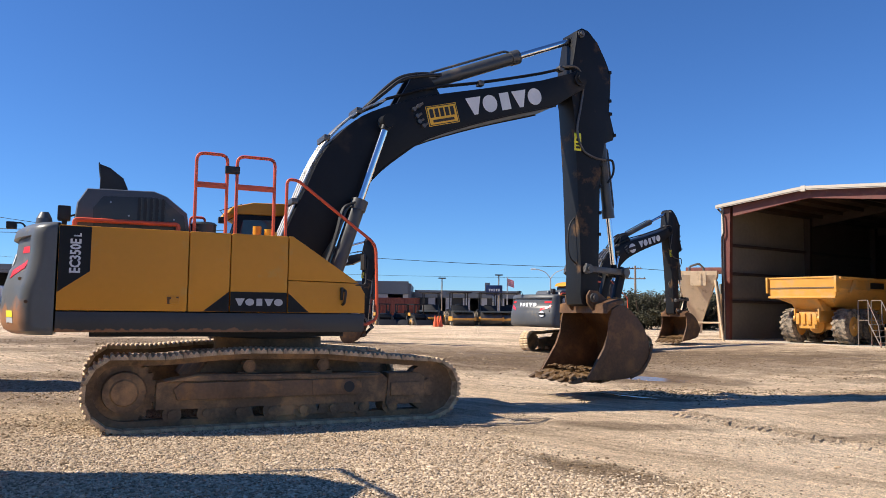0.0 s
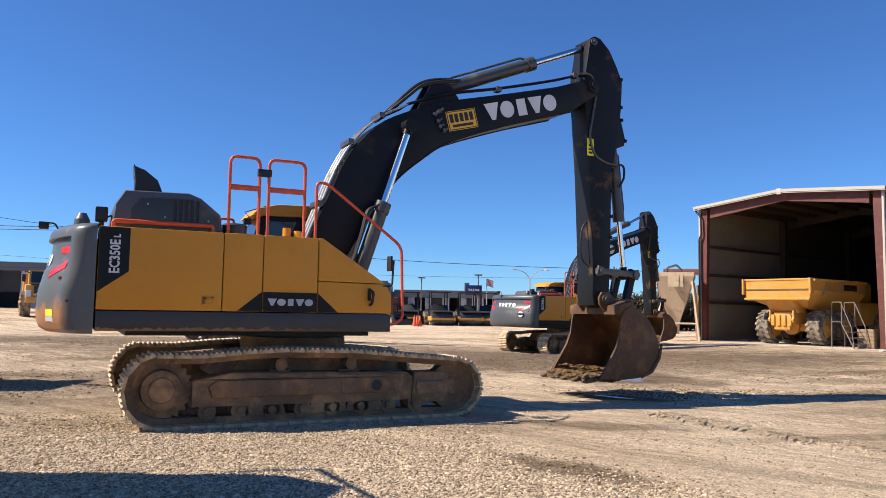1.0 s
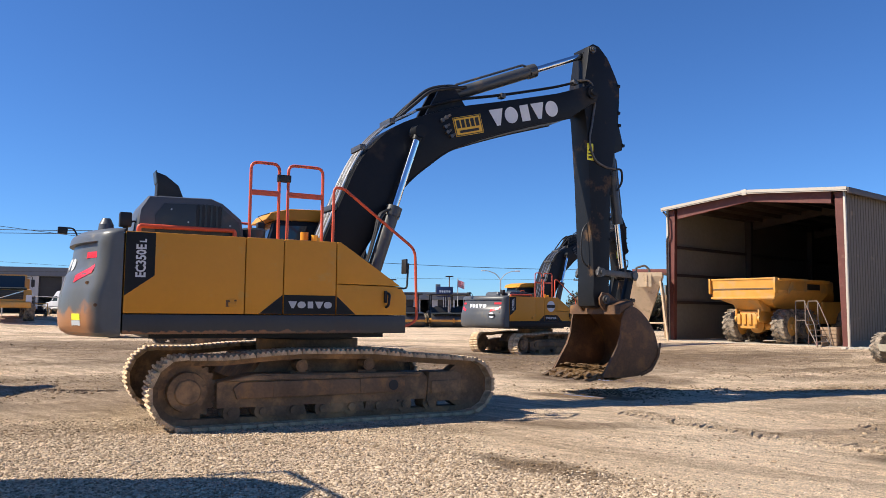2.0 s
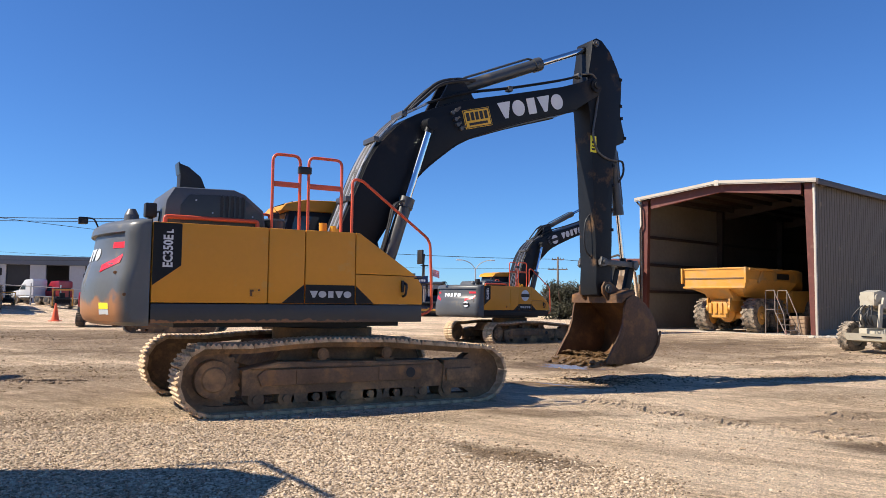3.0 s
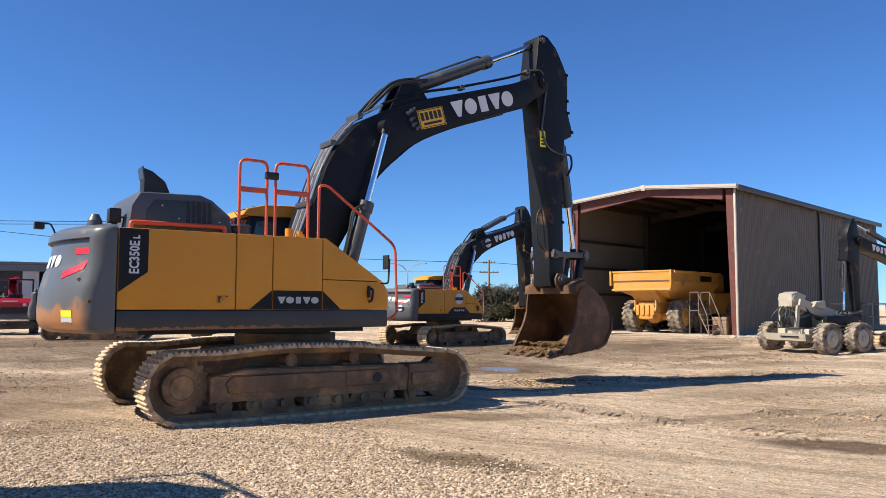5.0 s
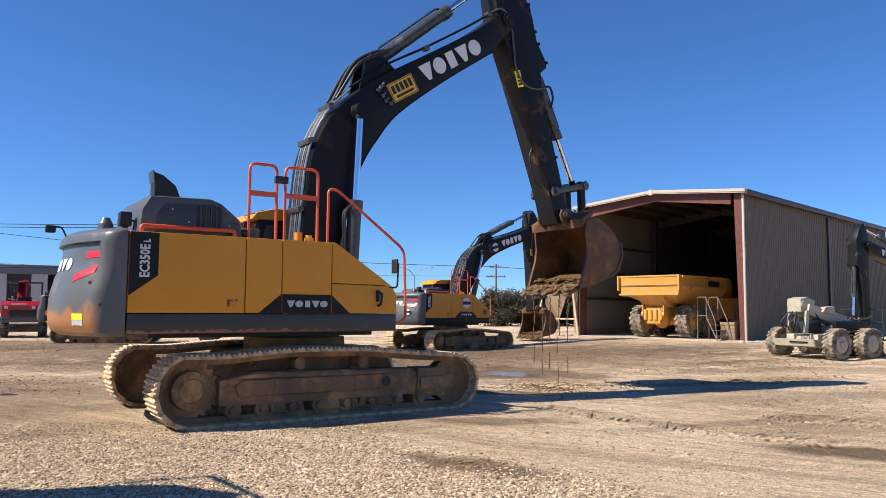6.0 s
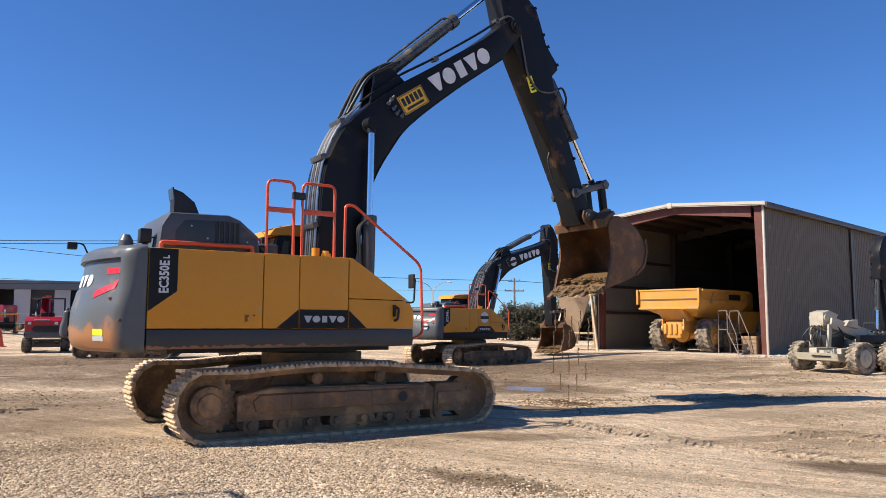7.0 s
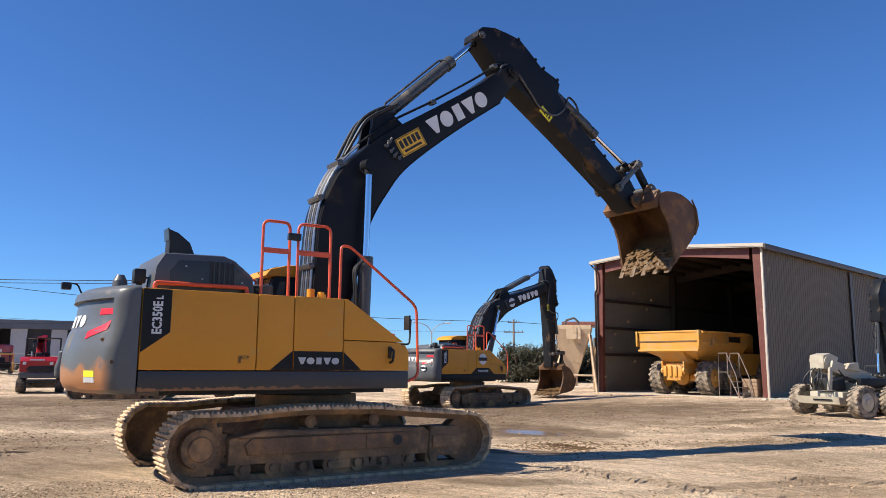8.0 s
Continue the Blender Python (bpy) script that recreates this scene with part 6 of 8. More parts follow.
keep = (1 - 0.985 * ss(-1.2, 0.5, pts[:, 0] - edge)) * (1 - 0.8 * ss(8.4, 10.0, pts[:, 1] + 0.12 * pts[:, 0])) * (0.4 + 0.6 * wob)
pts = pts[rs.uniform(0, 1, len(pts)) < keep]
scatter("gravel", "pale crushed-stone gravel spread over the yard", "gravel", pts, rs.uniform(0.008, 0.0172, len(pts)) * (1 + 0.5 * (rs.uniform(0, 1, len(pts)) > 0.93)), PEBBLE, 12)
pts = np.stack([rs.uniform(-14, 22, 110000), 7.0 + 25 * rs.uniform(0, 1, 110000) ** 1.4], -1)
wob = np.sin(pts[:, 0] * 0.8 + 1.7 * np.sin(pts[:, 1] * 0.6)) * np.sin(pts[:, 1] * 1.3 + np.sin(pts[:, 0] * 0.5))
near_track = (np.abs(pts[:, 0] + 0.4) < 6) & (np.abs(pts[:, 1] - 12.4) < 2.8)
pts = pts[(rs.uniform(0, 1, len(pts)) < 0.1 + 0.75 * ss(0.0, 0.6, wob)) & ~near_track]
pts = pts[:24000]
scatter("clods", "scattered dry dirt clods on the yard", "dirt clods", pts, (0.005 + 0.026 * rs.uniform(0, 1, len(pts)) ** 22 + 0.008 * rs.uniform(0, 1, len(pts))) * (0.8 + 0.02 * pts[:, 1]), CLOD, 13)
# heavier lumps along the churned ground
rs = np.random.RandomState(21)
parts_of = []
for cx, cy, ax, ay, turn, count in ((5.5, 15.2, 2.6, 0.5, 8, 700), (9.5, 15.6, 3.0, 0.5, 14, 600), (-5.0, 10.2, 2.4, 0.6, 12, 900), (-8.0, 17.0, 4.5, 0.9, 6, 900), (1.6, 7.8, 1.2, 0.3, -48, 260), (2.6, 10.6, 1.3, 0.35, -14, 260), (6.0, 24.0, 8.0, 4.5, 8, 3200), (12.0, 20.0, 4.5, 0.9, 22, 700), (-12.0, 32.0, 12.0, 4.0, 3, 1800), (1.0, 23.5, 7.0, 2.5, 4, 1800), (-6.5, 14.0, 4.0, 1.6, 8, 1100)):
    u, v = rs.normal(0, 0.6, count) * ax, rs.normal(0, 0.6, count) * ay
    c, s = math.cos(radians(turn)), math.sin(radians(turn))
    parts_of.append(np.stack([cx + u * c - v * s, cy + u * s + v * c], -1))
pts = np.concatenate(parts_of)
pts = pts[~((np.abs(pts[:, 0] + 0.4) < 5.4) & (np.abs(pts[:, 1] - 12.4) < 2.4))]
scatter("dirt_lumps", "brown dirt lumps turned up by tracks and tyres", "dirt lumps", pts, (0.009 + 0.026 * rs.uniform(0, 1, len(pts)) ** 4) * (0.7 + 0.018 * pts[:, 1]), LUMP, 22)
# spoil under the bucket
pts = np.stack([rs.normal(4.7, 0.6, 420), rs.normal(14.95, 0.7, 420)], -1)
scatter("spoil", "damp clay crumbs dropped where the bucket dug", "dirt clods", pts, rs.uniform(0.008, 0.03, 420), LUMP, 14)


def tread_prints(path, rows, spacing, name):
    """Rows of short ridges pressed up by tyre lugs along a way."""
    bm = B()
    rnd = random.Random(len(path))
    q = spline([(x, y, 0) for x, y in path], 12)
    s = 0.0
    for a, b in zip(q, q[1:]):
        d = (b - a)
        k = 0.0
        while s + (d.length - k) > spacing:
            k += spacing - s
            s = 0.0
            p = a + d.normalized() * k
            nrm = Vector((-d.y, d.x, 0)).normalized()
            for off, lean in rows:
                c = p + nrm * off
                z = float(ground_height(c.x, c.y))
                m = Matrix.Translation((c.x, c.y, z)) @ Matrix.Rotation(math.atan2(d.y, d.x) + radians(90 + lean), 4, "Z")
                if rnd.random() < 0.93:
                    w, h = rnd.uniform(0.11, 0.16), rnd.uniform(0.012, 0.025)
                    q = m @ pose(rnd.uniform(-0.02, 0.02), 0, 0, rnd.uniform(-5, 5), rnd.uniform(-4, 4), rnd.uniform(-8, 8))
                    n0 = len(bm.verts)
                    prism(bm, [(-0.042, -0.03), (0.042, -0.03), (0.024, h), (-0.016, h)], -w, w)
                    bm.verts.ensure_lookup_table()
                    bmesh.ops.transform(bm, matrix=q @ Matrix.Rotation(radians(90), 4, "Z"), verts=bm.verts[n0:])
        s += d.length - k
    ob = part(name, bm, DIRT, None, "tyre tread prints pressed into the dirt", smooth=0)
    tagged(ob, category="tyre prints", kind="stuff")


tread_prints([(3.71, 12.0), (4.33, 10.81), (4.94, 9.7), (5.3, 8.96), (5.78, 8.52), (6.08, 8.12)], ((-0.17, 28), (0.17, -28)), 0.13, "tread_print")
tread_prints([(6.76, 10.65), (7.0, 10.07), (7.62, 9.61), (8.8, 9.2)], ((-0.17, 28), (0.17, -28)), 0.13, "tread_print")
tread_prints([(-12.0, 16.0), (-8.0, 15.2), (-5.2, 14.6)], ((-0.18, 30), (0.18, -30)), 0.16, "tread_print")

WATER = mat("muddy_water", (0.19, 0.125, 0.075), 0.16, vary=0.2, scale=2.0, spec=0.13)


def puddle(cx, cy, ax, ay, turn, z, seed):
    rnd = random.Random(seed)
    ph = [rnd.uniform(0, 6) for _ in range(4)]
    bm = B()
    vs = []
    for k in range(48):
        a = 2 * math.pi * k / 48
        r = 1 + 0.16 * math.sin(3 * a + ph[0]) + 0.1 * math.sin(5 * a + ph[1]) + 0.06 * math.sin(9 * a + ph[2])
        x, y = ax * r * math.cos(a), ay * r * math.sin(a)
        c, s = math.cos(radians(turn)), math.sin(radians(turn))
        vs.append((cx + x * c - y * s, cy + x * s + y * c))
    prism(bm, vs, z - 0.03, z, axis="z")
    ob = part("puddle", bm, WATER, None, "shallow muddy puddle lying in a dip", smooth=0)
    tagged(ob, category="puddle", group="puddles")


puddle(5.25, 18.5, 1.4, 0.5, -45.5, float(ground_height(5.25, 18.5)) + 0.035, 1)
puddle(3.55, 14.25, 0.5, 0.07, -45, float(ground_height(3.55, 14.25)) + 0.016, 2)


# ---- unseen boxes beside the viewer, added to throw the long shadows ----
def box_trailer(m, x0, x1, y0, y1, top, nose=False):
    t = thing("box_trailer", "tall pale box trailer throwing a shadow over the yard", "trailer", "box trailers", m)
    bm = B()
    box(bm, x0, x1, y0, y1, 0.95, top, 0.03)
    part("box_body", bm, ROOFM, t)
    for x in (x0 + 1.2, x0 + 2.4):
        for y, s in ((y0 + 0.3, -1), (y1 - 0.3, 1)):
            wheel(t, x, y, 0.48, 0.28, s, 24, STEEL)
    bm = B()
    box(bm, x1 - 0.6, x1 - 0.4, y0 + 0.4, y0 + 0.6, 0, 0.96)
    part("landing_leg", bm, STEEL, t, smooth=0)
    bm = B()
    box(bm, x1 - 0.6, x1 - 0.4, y1 - 0.6, y1 - 0.4, 0, 0.96)
    part("landing_leg", bm, STEEL, t, smooth=0)
    if nose:
        # plate and rail that shape the edge of the thrown shadow
        bm = B()
        prism(bm, [(x1 - 0.02, y1), (x1 + 0.6, y1 - 0.5), (x1 + 0.4, y1 - 1.3), (x1 - 0.02, y1 - 2.2)], top - 0.06, top, axis="z")
        part("wind_deflector", bm, ROOFM, t, smooth=0)
        bm = B()
        tube(bm, [(x1 - 0.45, y1 + 0.06, top), (x1 + 0.22, y1 + 0.3, top), (x1 + 0.98, y1 - 1.1, top), (x1 - 0.05, y1 - 1.5, top)], 0.035, 8)
        part("roof_rack", bm, STEEL, t)
    return t


box_trailer(pose(-0.2, 0.22, 0), -12.5, -5.3, 4.15, 6.62, 4.2, True)
box_trailer(pose(0, 0, 0), -18.0, -10.75, 13.4, 15.5, 4.0)

# ---- hopper and lean-to beside the shed ----
def hopper(m):
    t = thing("hopper", "tan steel hopper on splayed legs", "hopper", m=m)
    bm = B()
    top, bot = 3.8, 1.0
    rings = [[bm.verts.new((sx * w, sy * w * 0.9, z)) for sx, sy in ((-1, -1), (1, -1), (1, 1), (-1, 1))] for z, w in ((top, 1.08), (top - 0.22, 1.08), (bot, 0.24), (bot - 0.6, 0.22))]
    for a, b in zip(rings, rings[1:]):
        for k in range(4):
            bm.faces.new((a[k], a[(k + 1) % 4], b[(k + 1) % 4], b[k]))
    bm.faces.new(rings[0])
    bm.faces.new(rings[-1])
    part("bin", bm, HOPPERP, t, smooth=0)
    bm = B()
    tube(bm, round_path([(-0.4, 0, top), (-0.4, 0, top + 0.3), (0.1, 0, top + 0.45), (0.35, 0, top + 0.2), (0.35, 0, top)], 0.1), 0.06)
    part("vent_pipe", bm, STEEL, t)
    for sx in (-1, 1):
        for sy in (-1, 1):
            bm = B()
            tube(bm, [(sx * 0.98, sy * 0.9, 3.3) if sx > 0 else (sx * 0.62, sy * 0.6, 2.2), (sx * 1.35, sy * 1.1, 0)], 0.07, 6)
            part("leg", bm, HOPPERP, t)
    bm = B()
    tube(bm, [(-1.1, -0.9, 1.0), (1.22, -1.05, 1.0)], 0.05, 6)
    part("brace", bm, HOPPERP, t)
    bm = B()
    box(bm, -0.3, 0.5, -0.99, -0.96, 3.0, 3.7)
    box(bm, 0.2, 0.28, -1.02, -0.99, 3.05, 3.65)
    part("hatch", bm, HOPPERP, t, smooth=0)
    return t


hopper(pose(14.15, 42.2, 0.05, 0, 0, -22))


def lean_to(m):
    t = thing("lean_to", "rusty red open lean-to roof on posts", "lean-to", m=m)
    bm = B()
    box(bm, 0, 6, -2.2, 1.5, 3.95, 4.2, 0.01, m=Matrix.Rotation(radians(2), 4, "X"))
    part("roof", bm, REDST, t)
    for x in (0.2, 5.8):
        bm = B()
        box(bm, x - 0.07, x + 0.07, -2.1, -1.96, 0, 3.95)
        part("post", bm, REDST, t, smooth=0)
    bm = B()
    box(bm, 0.3, 5.8, -0.9, -0.8, 0.0, 3.2)
    part("back_panel", bm, WALLIN, t, smooth=0)
    for k in range(3):
        bm = B()
        box(bm, 0.1, 0.18, -1.9 + k * 0.35, -1.6 + k * 0.35, 0, 2.6, m=Matrix.Rotation(radians(-6), 4, "Y"))
        part("leaning_board", bm, WOODY, t, smooth=0)
    return t


lean_to(Matrix.Translation((15.45, 42.55, 0.1)) @ BARN_M.to_3x3().to_4x4() @ pose(2.0, 2.35, 0))

# ---- trees, poles and wires ----
LEAF = mat("dark_leaves", (0.05, 0.047, 0.022), 0.7, vary=0.5, scale=1.5)
BARK = mat("bark", (0.1, 0.075, 0.055), 0.9, vary=0.2)
POLE = mat("weathered_pole", (0.2, 0.16, 0.13), 0.85, vary=0.2)
LAMPM = mat("galvanised", (0.45, 0.46, 0.47), 0.5, 0.4, vary=0.1)


def bushy_tree(name, label, m, w, h, seed, count=1700):
    """A low live oak: forked trunk, limbs and clumps of small leaves with gaps."""
    rnd = random.Random(seed)
    t = thing(name, label, "tree", "trees behind the yard", m)
    bm = B()
    tips = []
    for k in range(6):
        a = 2 * math.pi * k / 6 + rnd.uniform(-0.4, 0.4)
        p = [(0, 0, 0), (0.15 * math.cos(a), 0.15 * math.sin(a), h * 0.22), (w * 0.28 * math.cos(a), w * 0.28 * math.sin(a), h * 0.5), (w * 0.4 * math.cos(a), w * 0.4 * math.sin(a), h * 0.72)]
        q = spline(p, 3)
        for i in range(len(q) - 1):
            cyl(bm, q[i], q[i + 1], 0.16 * (1 - i / len(q)) + 0.03, 0.16 * (1 - (i + 1) / len(q)) + 0.03, 6)
        tips.append(p[-1])
    part("trunk", bm, BARK, t)
    clumps = [(rnd.uniform(-1, 1), rnd.uniform(-1, 1), rnd.uniform(0, 1)) for _ in range(44)]
    verts, faces = [], []
    for k in range(count):
        c = clumps[rnd.randrange(len(clumps))]
        r = math.sqrt(max(0.05, 1 - c[2] ** 2 * 0.8))
        cx, cy, cz = c[0] * w * 0.42 * r, c[1] * w * 0.42 * r, h * (0.18 + 0.66 * c[2])
        d = Vector((rnd.gauss(0, 1), rnd.gauss(0, 1), rnd.gauss(0, 1)))
        d = d.normalized() * (rnd.random() ** 0.4) * 0.19 * w * rnd.uniform(0.7, 1.1)
        p = Vector((cx, cy, max(0.05, cz))) + Vector((d.x, d.y, d.z * 0.75))
        p.z = max(0.05, p.z)
        u = Vector((rnd.gauss(0, 1), rnd.gauss(0, 1), rnd.gauss(0, 1))).normalized()
        v = u.orthogonal().normalized()
        s = rnd.uniform(0.06, 0.15)
        i = len(verts)
        verts += [p - u * s, p + v * s * 0.5, p + u * s, p - v * s * 0.5 + u.cross(v) * s * 0.3]
        faces += [(i, i + 1, i + 2), (i, i + 2, i + 3)]
    me = bpy.data.meshes.new("crown")
    me.from_pydata([tuple(v) for v in verts], [], faces)
    me.materials.append(LEAF)
    cr = new("crown", me)
    cr.parent = t
    tagged(cr, "dense dark olive leaves")
    return t


bushy_tree("live_oak", "low dark olive live oak", pose(17.5, 66.5, 0), 5.4, 3.5, 1, 14000)
bushy_tree("live_oak", "low dark olive live oak", pose(20.2, 66.0, 0), 5.0, 3.5, 2, 13000)
bushy_tree("live_oak", "low dark olive live oak", pose(23.2, 67.5, 0), 5.6, 3.3, 3, 13000)


def utility_pole(m, h, label):
    t = thing("utility_pole", label, "utility pole", m=m)
    bm = B()
    cyl(bm, (0, 0, 0), (0, 0, h), 0.16, 0.11, 10)
    part("shaft", bm, POLE, t)
    for z, hw in ((h - 0.35, 0.7), (h - 1.5, 1.15)):
        bm = B()
        box(bm, -hw, hw, -0.06, 0.06, z - 0.06, z + 0.06)
        part("crossarm", bm, POLE, t, smooth=0)
        for x in (-hw * 0.9, -hw * 0.45, hw * 0.45, hw * 0.9):
            bm = B()
            cyl(bm, (x, 0, z + 0.06), (x, 0, z + 0.22), 0.05, 0.03, 8)
            part("insulator", bm, STEEL, t)
    return t


utility_pole(pose(22.1, 87.3, 0, 0, 0, -10), 6.9, "weathered wooden utility pole with two crossarms")


def cable(name, p, q, sag, r=0.02):
    p, q = Vector(p), Vector(q)
    bm = B()
    tube(bm, [p.lerp(q, k / 20) - Vector((0, 0, sag * 4 * (k / 20) * (1 - k / 20))) for k in range(21)], r, 5)
    ob = part(name, bm, BLACK, None, "thin black overhead cable")
    tagged(ob, category="cable", group="overhead cables")


cable("overhead_cable", (22.1, 87.3, 6.6), (-75.0, 89.2, 15.4), 2.2, 0.03)
cable("overhead_cable", (22.1, 87.3, 6.6), (60.0, 84.0, 5.6), 0.4, 0.03)
cable("overhead_cable", (22.1, 87.3, 5.5), (-75.0, 94.65, 9.0), 1.22, 0.015)
utility_pole(pose(-60.0, 53.2, 0.9, 0, 0, 80), 7.2, "weathered wooden utility pole with two crossarms")
utility_pole(pose(-13.0, 60.9, 0, 0, 0, 80), 8.0, "weathered wooden utility pole with two crossarms")
cable("overhead_cable", (-60.0, 53.0, 7.4), (-13.0, 60.7, 7.6), 0.5, 0.025)
cable("overhead_cable", (-60.0, 53.4, 7.75), (-13.0, 61.1, 7.85), 0.5, 0.025)
cable("overhead_cable", (-60.0, 53.0, 4.5), (-13.0, 60.7, 4.6), 0.4, 0.018)


def street_lamp(m, h):
    t = thing("street_lamp", "double-armed galvanised street lamp", "street lamp", m=m)
    bm = B()
    cyl(bm, (0, 0, 0), (0, 0, h - 0.9), 0.1, 0.07, 10)
    part("shaft", bm, LAMPM, t)
    for s in (-1, 1):
        bm = B()
        tube(bm, spline([(0, 0, h - 0.95), (s * 0.5, 0, h - 0.35), (s * 1.2, 0, h - 0.05), (s * 1.6, 0, h)], 4), 0.045, 6)
        part("arm", bm, LAMPM, t)
        bm = B()
        box(bm, s * 1.55, s * 2.05, -0.12, 0.12, h - 0.06, h + 0.07, 0.03)
        part("lamp_head", bm, WHITE, t)
    return t


street_lamp(pose(11.2, 79.1, 0, 0, 0, 0), 5.9)
for x, y, h in ((-0.1, 82.0, 4.9), (5.85, 79.5, 5.2)):
    t = thing("yard_light", "flat-headed yard light on a thin pole", "yard light", m=pose(x, y, 0))
    bm = B()
    cyl(bm, (0, 0, 0), (0, 0, h), 0.06, seg=8)
    part("shaft", bm, POLE, t)
    bm = B()
    box(bm, -0.4, 0.4, -0.15, 0.15, h, h + 0.12, 0.02)
    part("lamp_head", bm, BLACK, t)


def flagpole(m):
    t = thing("flagpole", "thin flagpole with a red and white striped flag", "flagpole", m=m)
    bm = B()
    cyl(bm, (0, 0, 0), (0, 0, 5.1), 0.05, seg=8)
    part("shaft", bm, LAMPM, t)
    for k in range(7):
        bm = B()
        z = 4.9 - k * 0.1
        pts = [(0.05 + 0.13 * i, 0.05 * math.sin(i * 1.3), -0.05 * i) for i in range(6)]
        va = [[bm.verts.new((x, y + d, z + dz - h)) for x, y, dz in pts] for h in (0, 0.1) for d in (-0.004, 0.004)]
        for i in range(5):
            for p, q in ((0, 1), (1, 3), (3, 2), (2, 0)):
                bm.faces.new((va[p][i], va[p][i + 1], va[q][i + 1], va[q][i]))
        part("stripe", bm, RED if k % 2 == 0 else WHITE, t, smooth=0)
    return t


flagpole(pose(6.75, 79.7, 0))

# ---- far buildings ----
SLATE = mat("slate_blue_cladding", (0.10, 0.115, 0.14), 0.5, vary=0.1, scale=0.3)
PALEW = mat("pale_wall", (0.36, 0.38, 0.41), 0.6, vary=0.1, scale=0.3)
BAYD = mat("dark_bay", (0.02, 0.022, 0.025), 0.6, vary=0.2)
NAVY = mat("navy_sign", (0.015, 0.03, 0.10), 0.4, vary=0.1)
BRICKRED = mat("dull_red_panel", (0.28, 0.075, 0.045), 0.6, vary=0.15)


def bay_building(name, label, m, length, height, bays, fascia, depth=14, wall=None):
    """A long workshop: walls with real bay openings, a deep dark fascia and a flat roof."""
    t = thing(name, label, "building", m=m)
    w = length / bays
    for k in range(bays + 1):
        bm = B()
        x = k * w
        box(bm, max(0, x - w * 0.2), min(length, x + w * 0.2), 0, 0.4, 0, height - fascia)
        part("pier", bm, wall or PALEW, t, smooth=0)
    bm = B()
    box(bm, 0, length, -0.25, 0.5, height - fascia, height, 0.03)
    part("fascia", bm, SLATE, t, "dark slate fascia", smooth=0)
    bm = B()
    box(bm, 0, length, 0.4, depth, height - 0.25, height - 0.1)
    part("roof", bm, SLATE, t, smooth=0)
    bm = B()
    box(bm, 0, length, depth, depth + 0.3, 0, height - 0.25)
    box(bm, -0.3, 0, 0, depth, 0, height - 0.25)
    box(bm, length, length + 0.3, 0, depth, 0, height - 0.25)
    part("wall", bm, SLATE, t, smooth=0)
    for k in range(bays):
        if k % 2:
            continue
        bm = B()
        box(bm, (k + 0.2) * w, (k + 0.8) * w, 0.25, 0.33, height * 0.36, height - fascia)
        part("roller_door", bm, BAYD, t, "half-open dark roller door", smooth=0)
    return t


bay_building("workshop_building", "long low workshop with dark bays and slate fascia", pose(-54.4, 70.4, 0.95, 0, 0, 13), 44, 4.5, 13, 0.85)
bay_building("office_building", "low dealership building with a slate fascia", pose(-16.0, 88.0, 0, 0, 0, 1), 12.0, 4.8, 4, 1.5)
bay_building("showroom_building", "long low showroom with a slate fascia", pose(-3.4, 92.0, 0, 0, 0, -1), 12.5, 3.9, 6, 0.9)


def sign_board(m):
    t = thing("sign_board", "navy sign board with pale bars on a post", "sign", m=m)
    bm = B()
    box(bm, -0.15, 0.15, -0.1, 0.1, 0, 3.1)
    part("post", bm, LAMPM, t, smooth=0)
    bm = B()
    box(bm, -0.85, 0.85, -0.12, 0.12, 3.1, 4.15, 0.03)
    bd = part("board", bm, NAVY, t)
    emblem("word_mark", 1.2, 0.26, WHITE, bd, Matrix.Translation((0, -0.13, 3.65)) @ SIDE)
    bm = B()
    box(bm, -0.95, -0.45, -0.08, 0.1, 3.3, 4.4, 0.02)
    part("side_panel", bm, SLATE, t)
    return t


sign_board(pose(5.3, 78.5, 0))


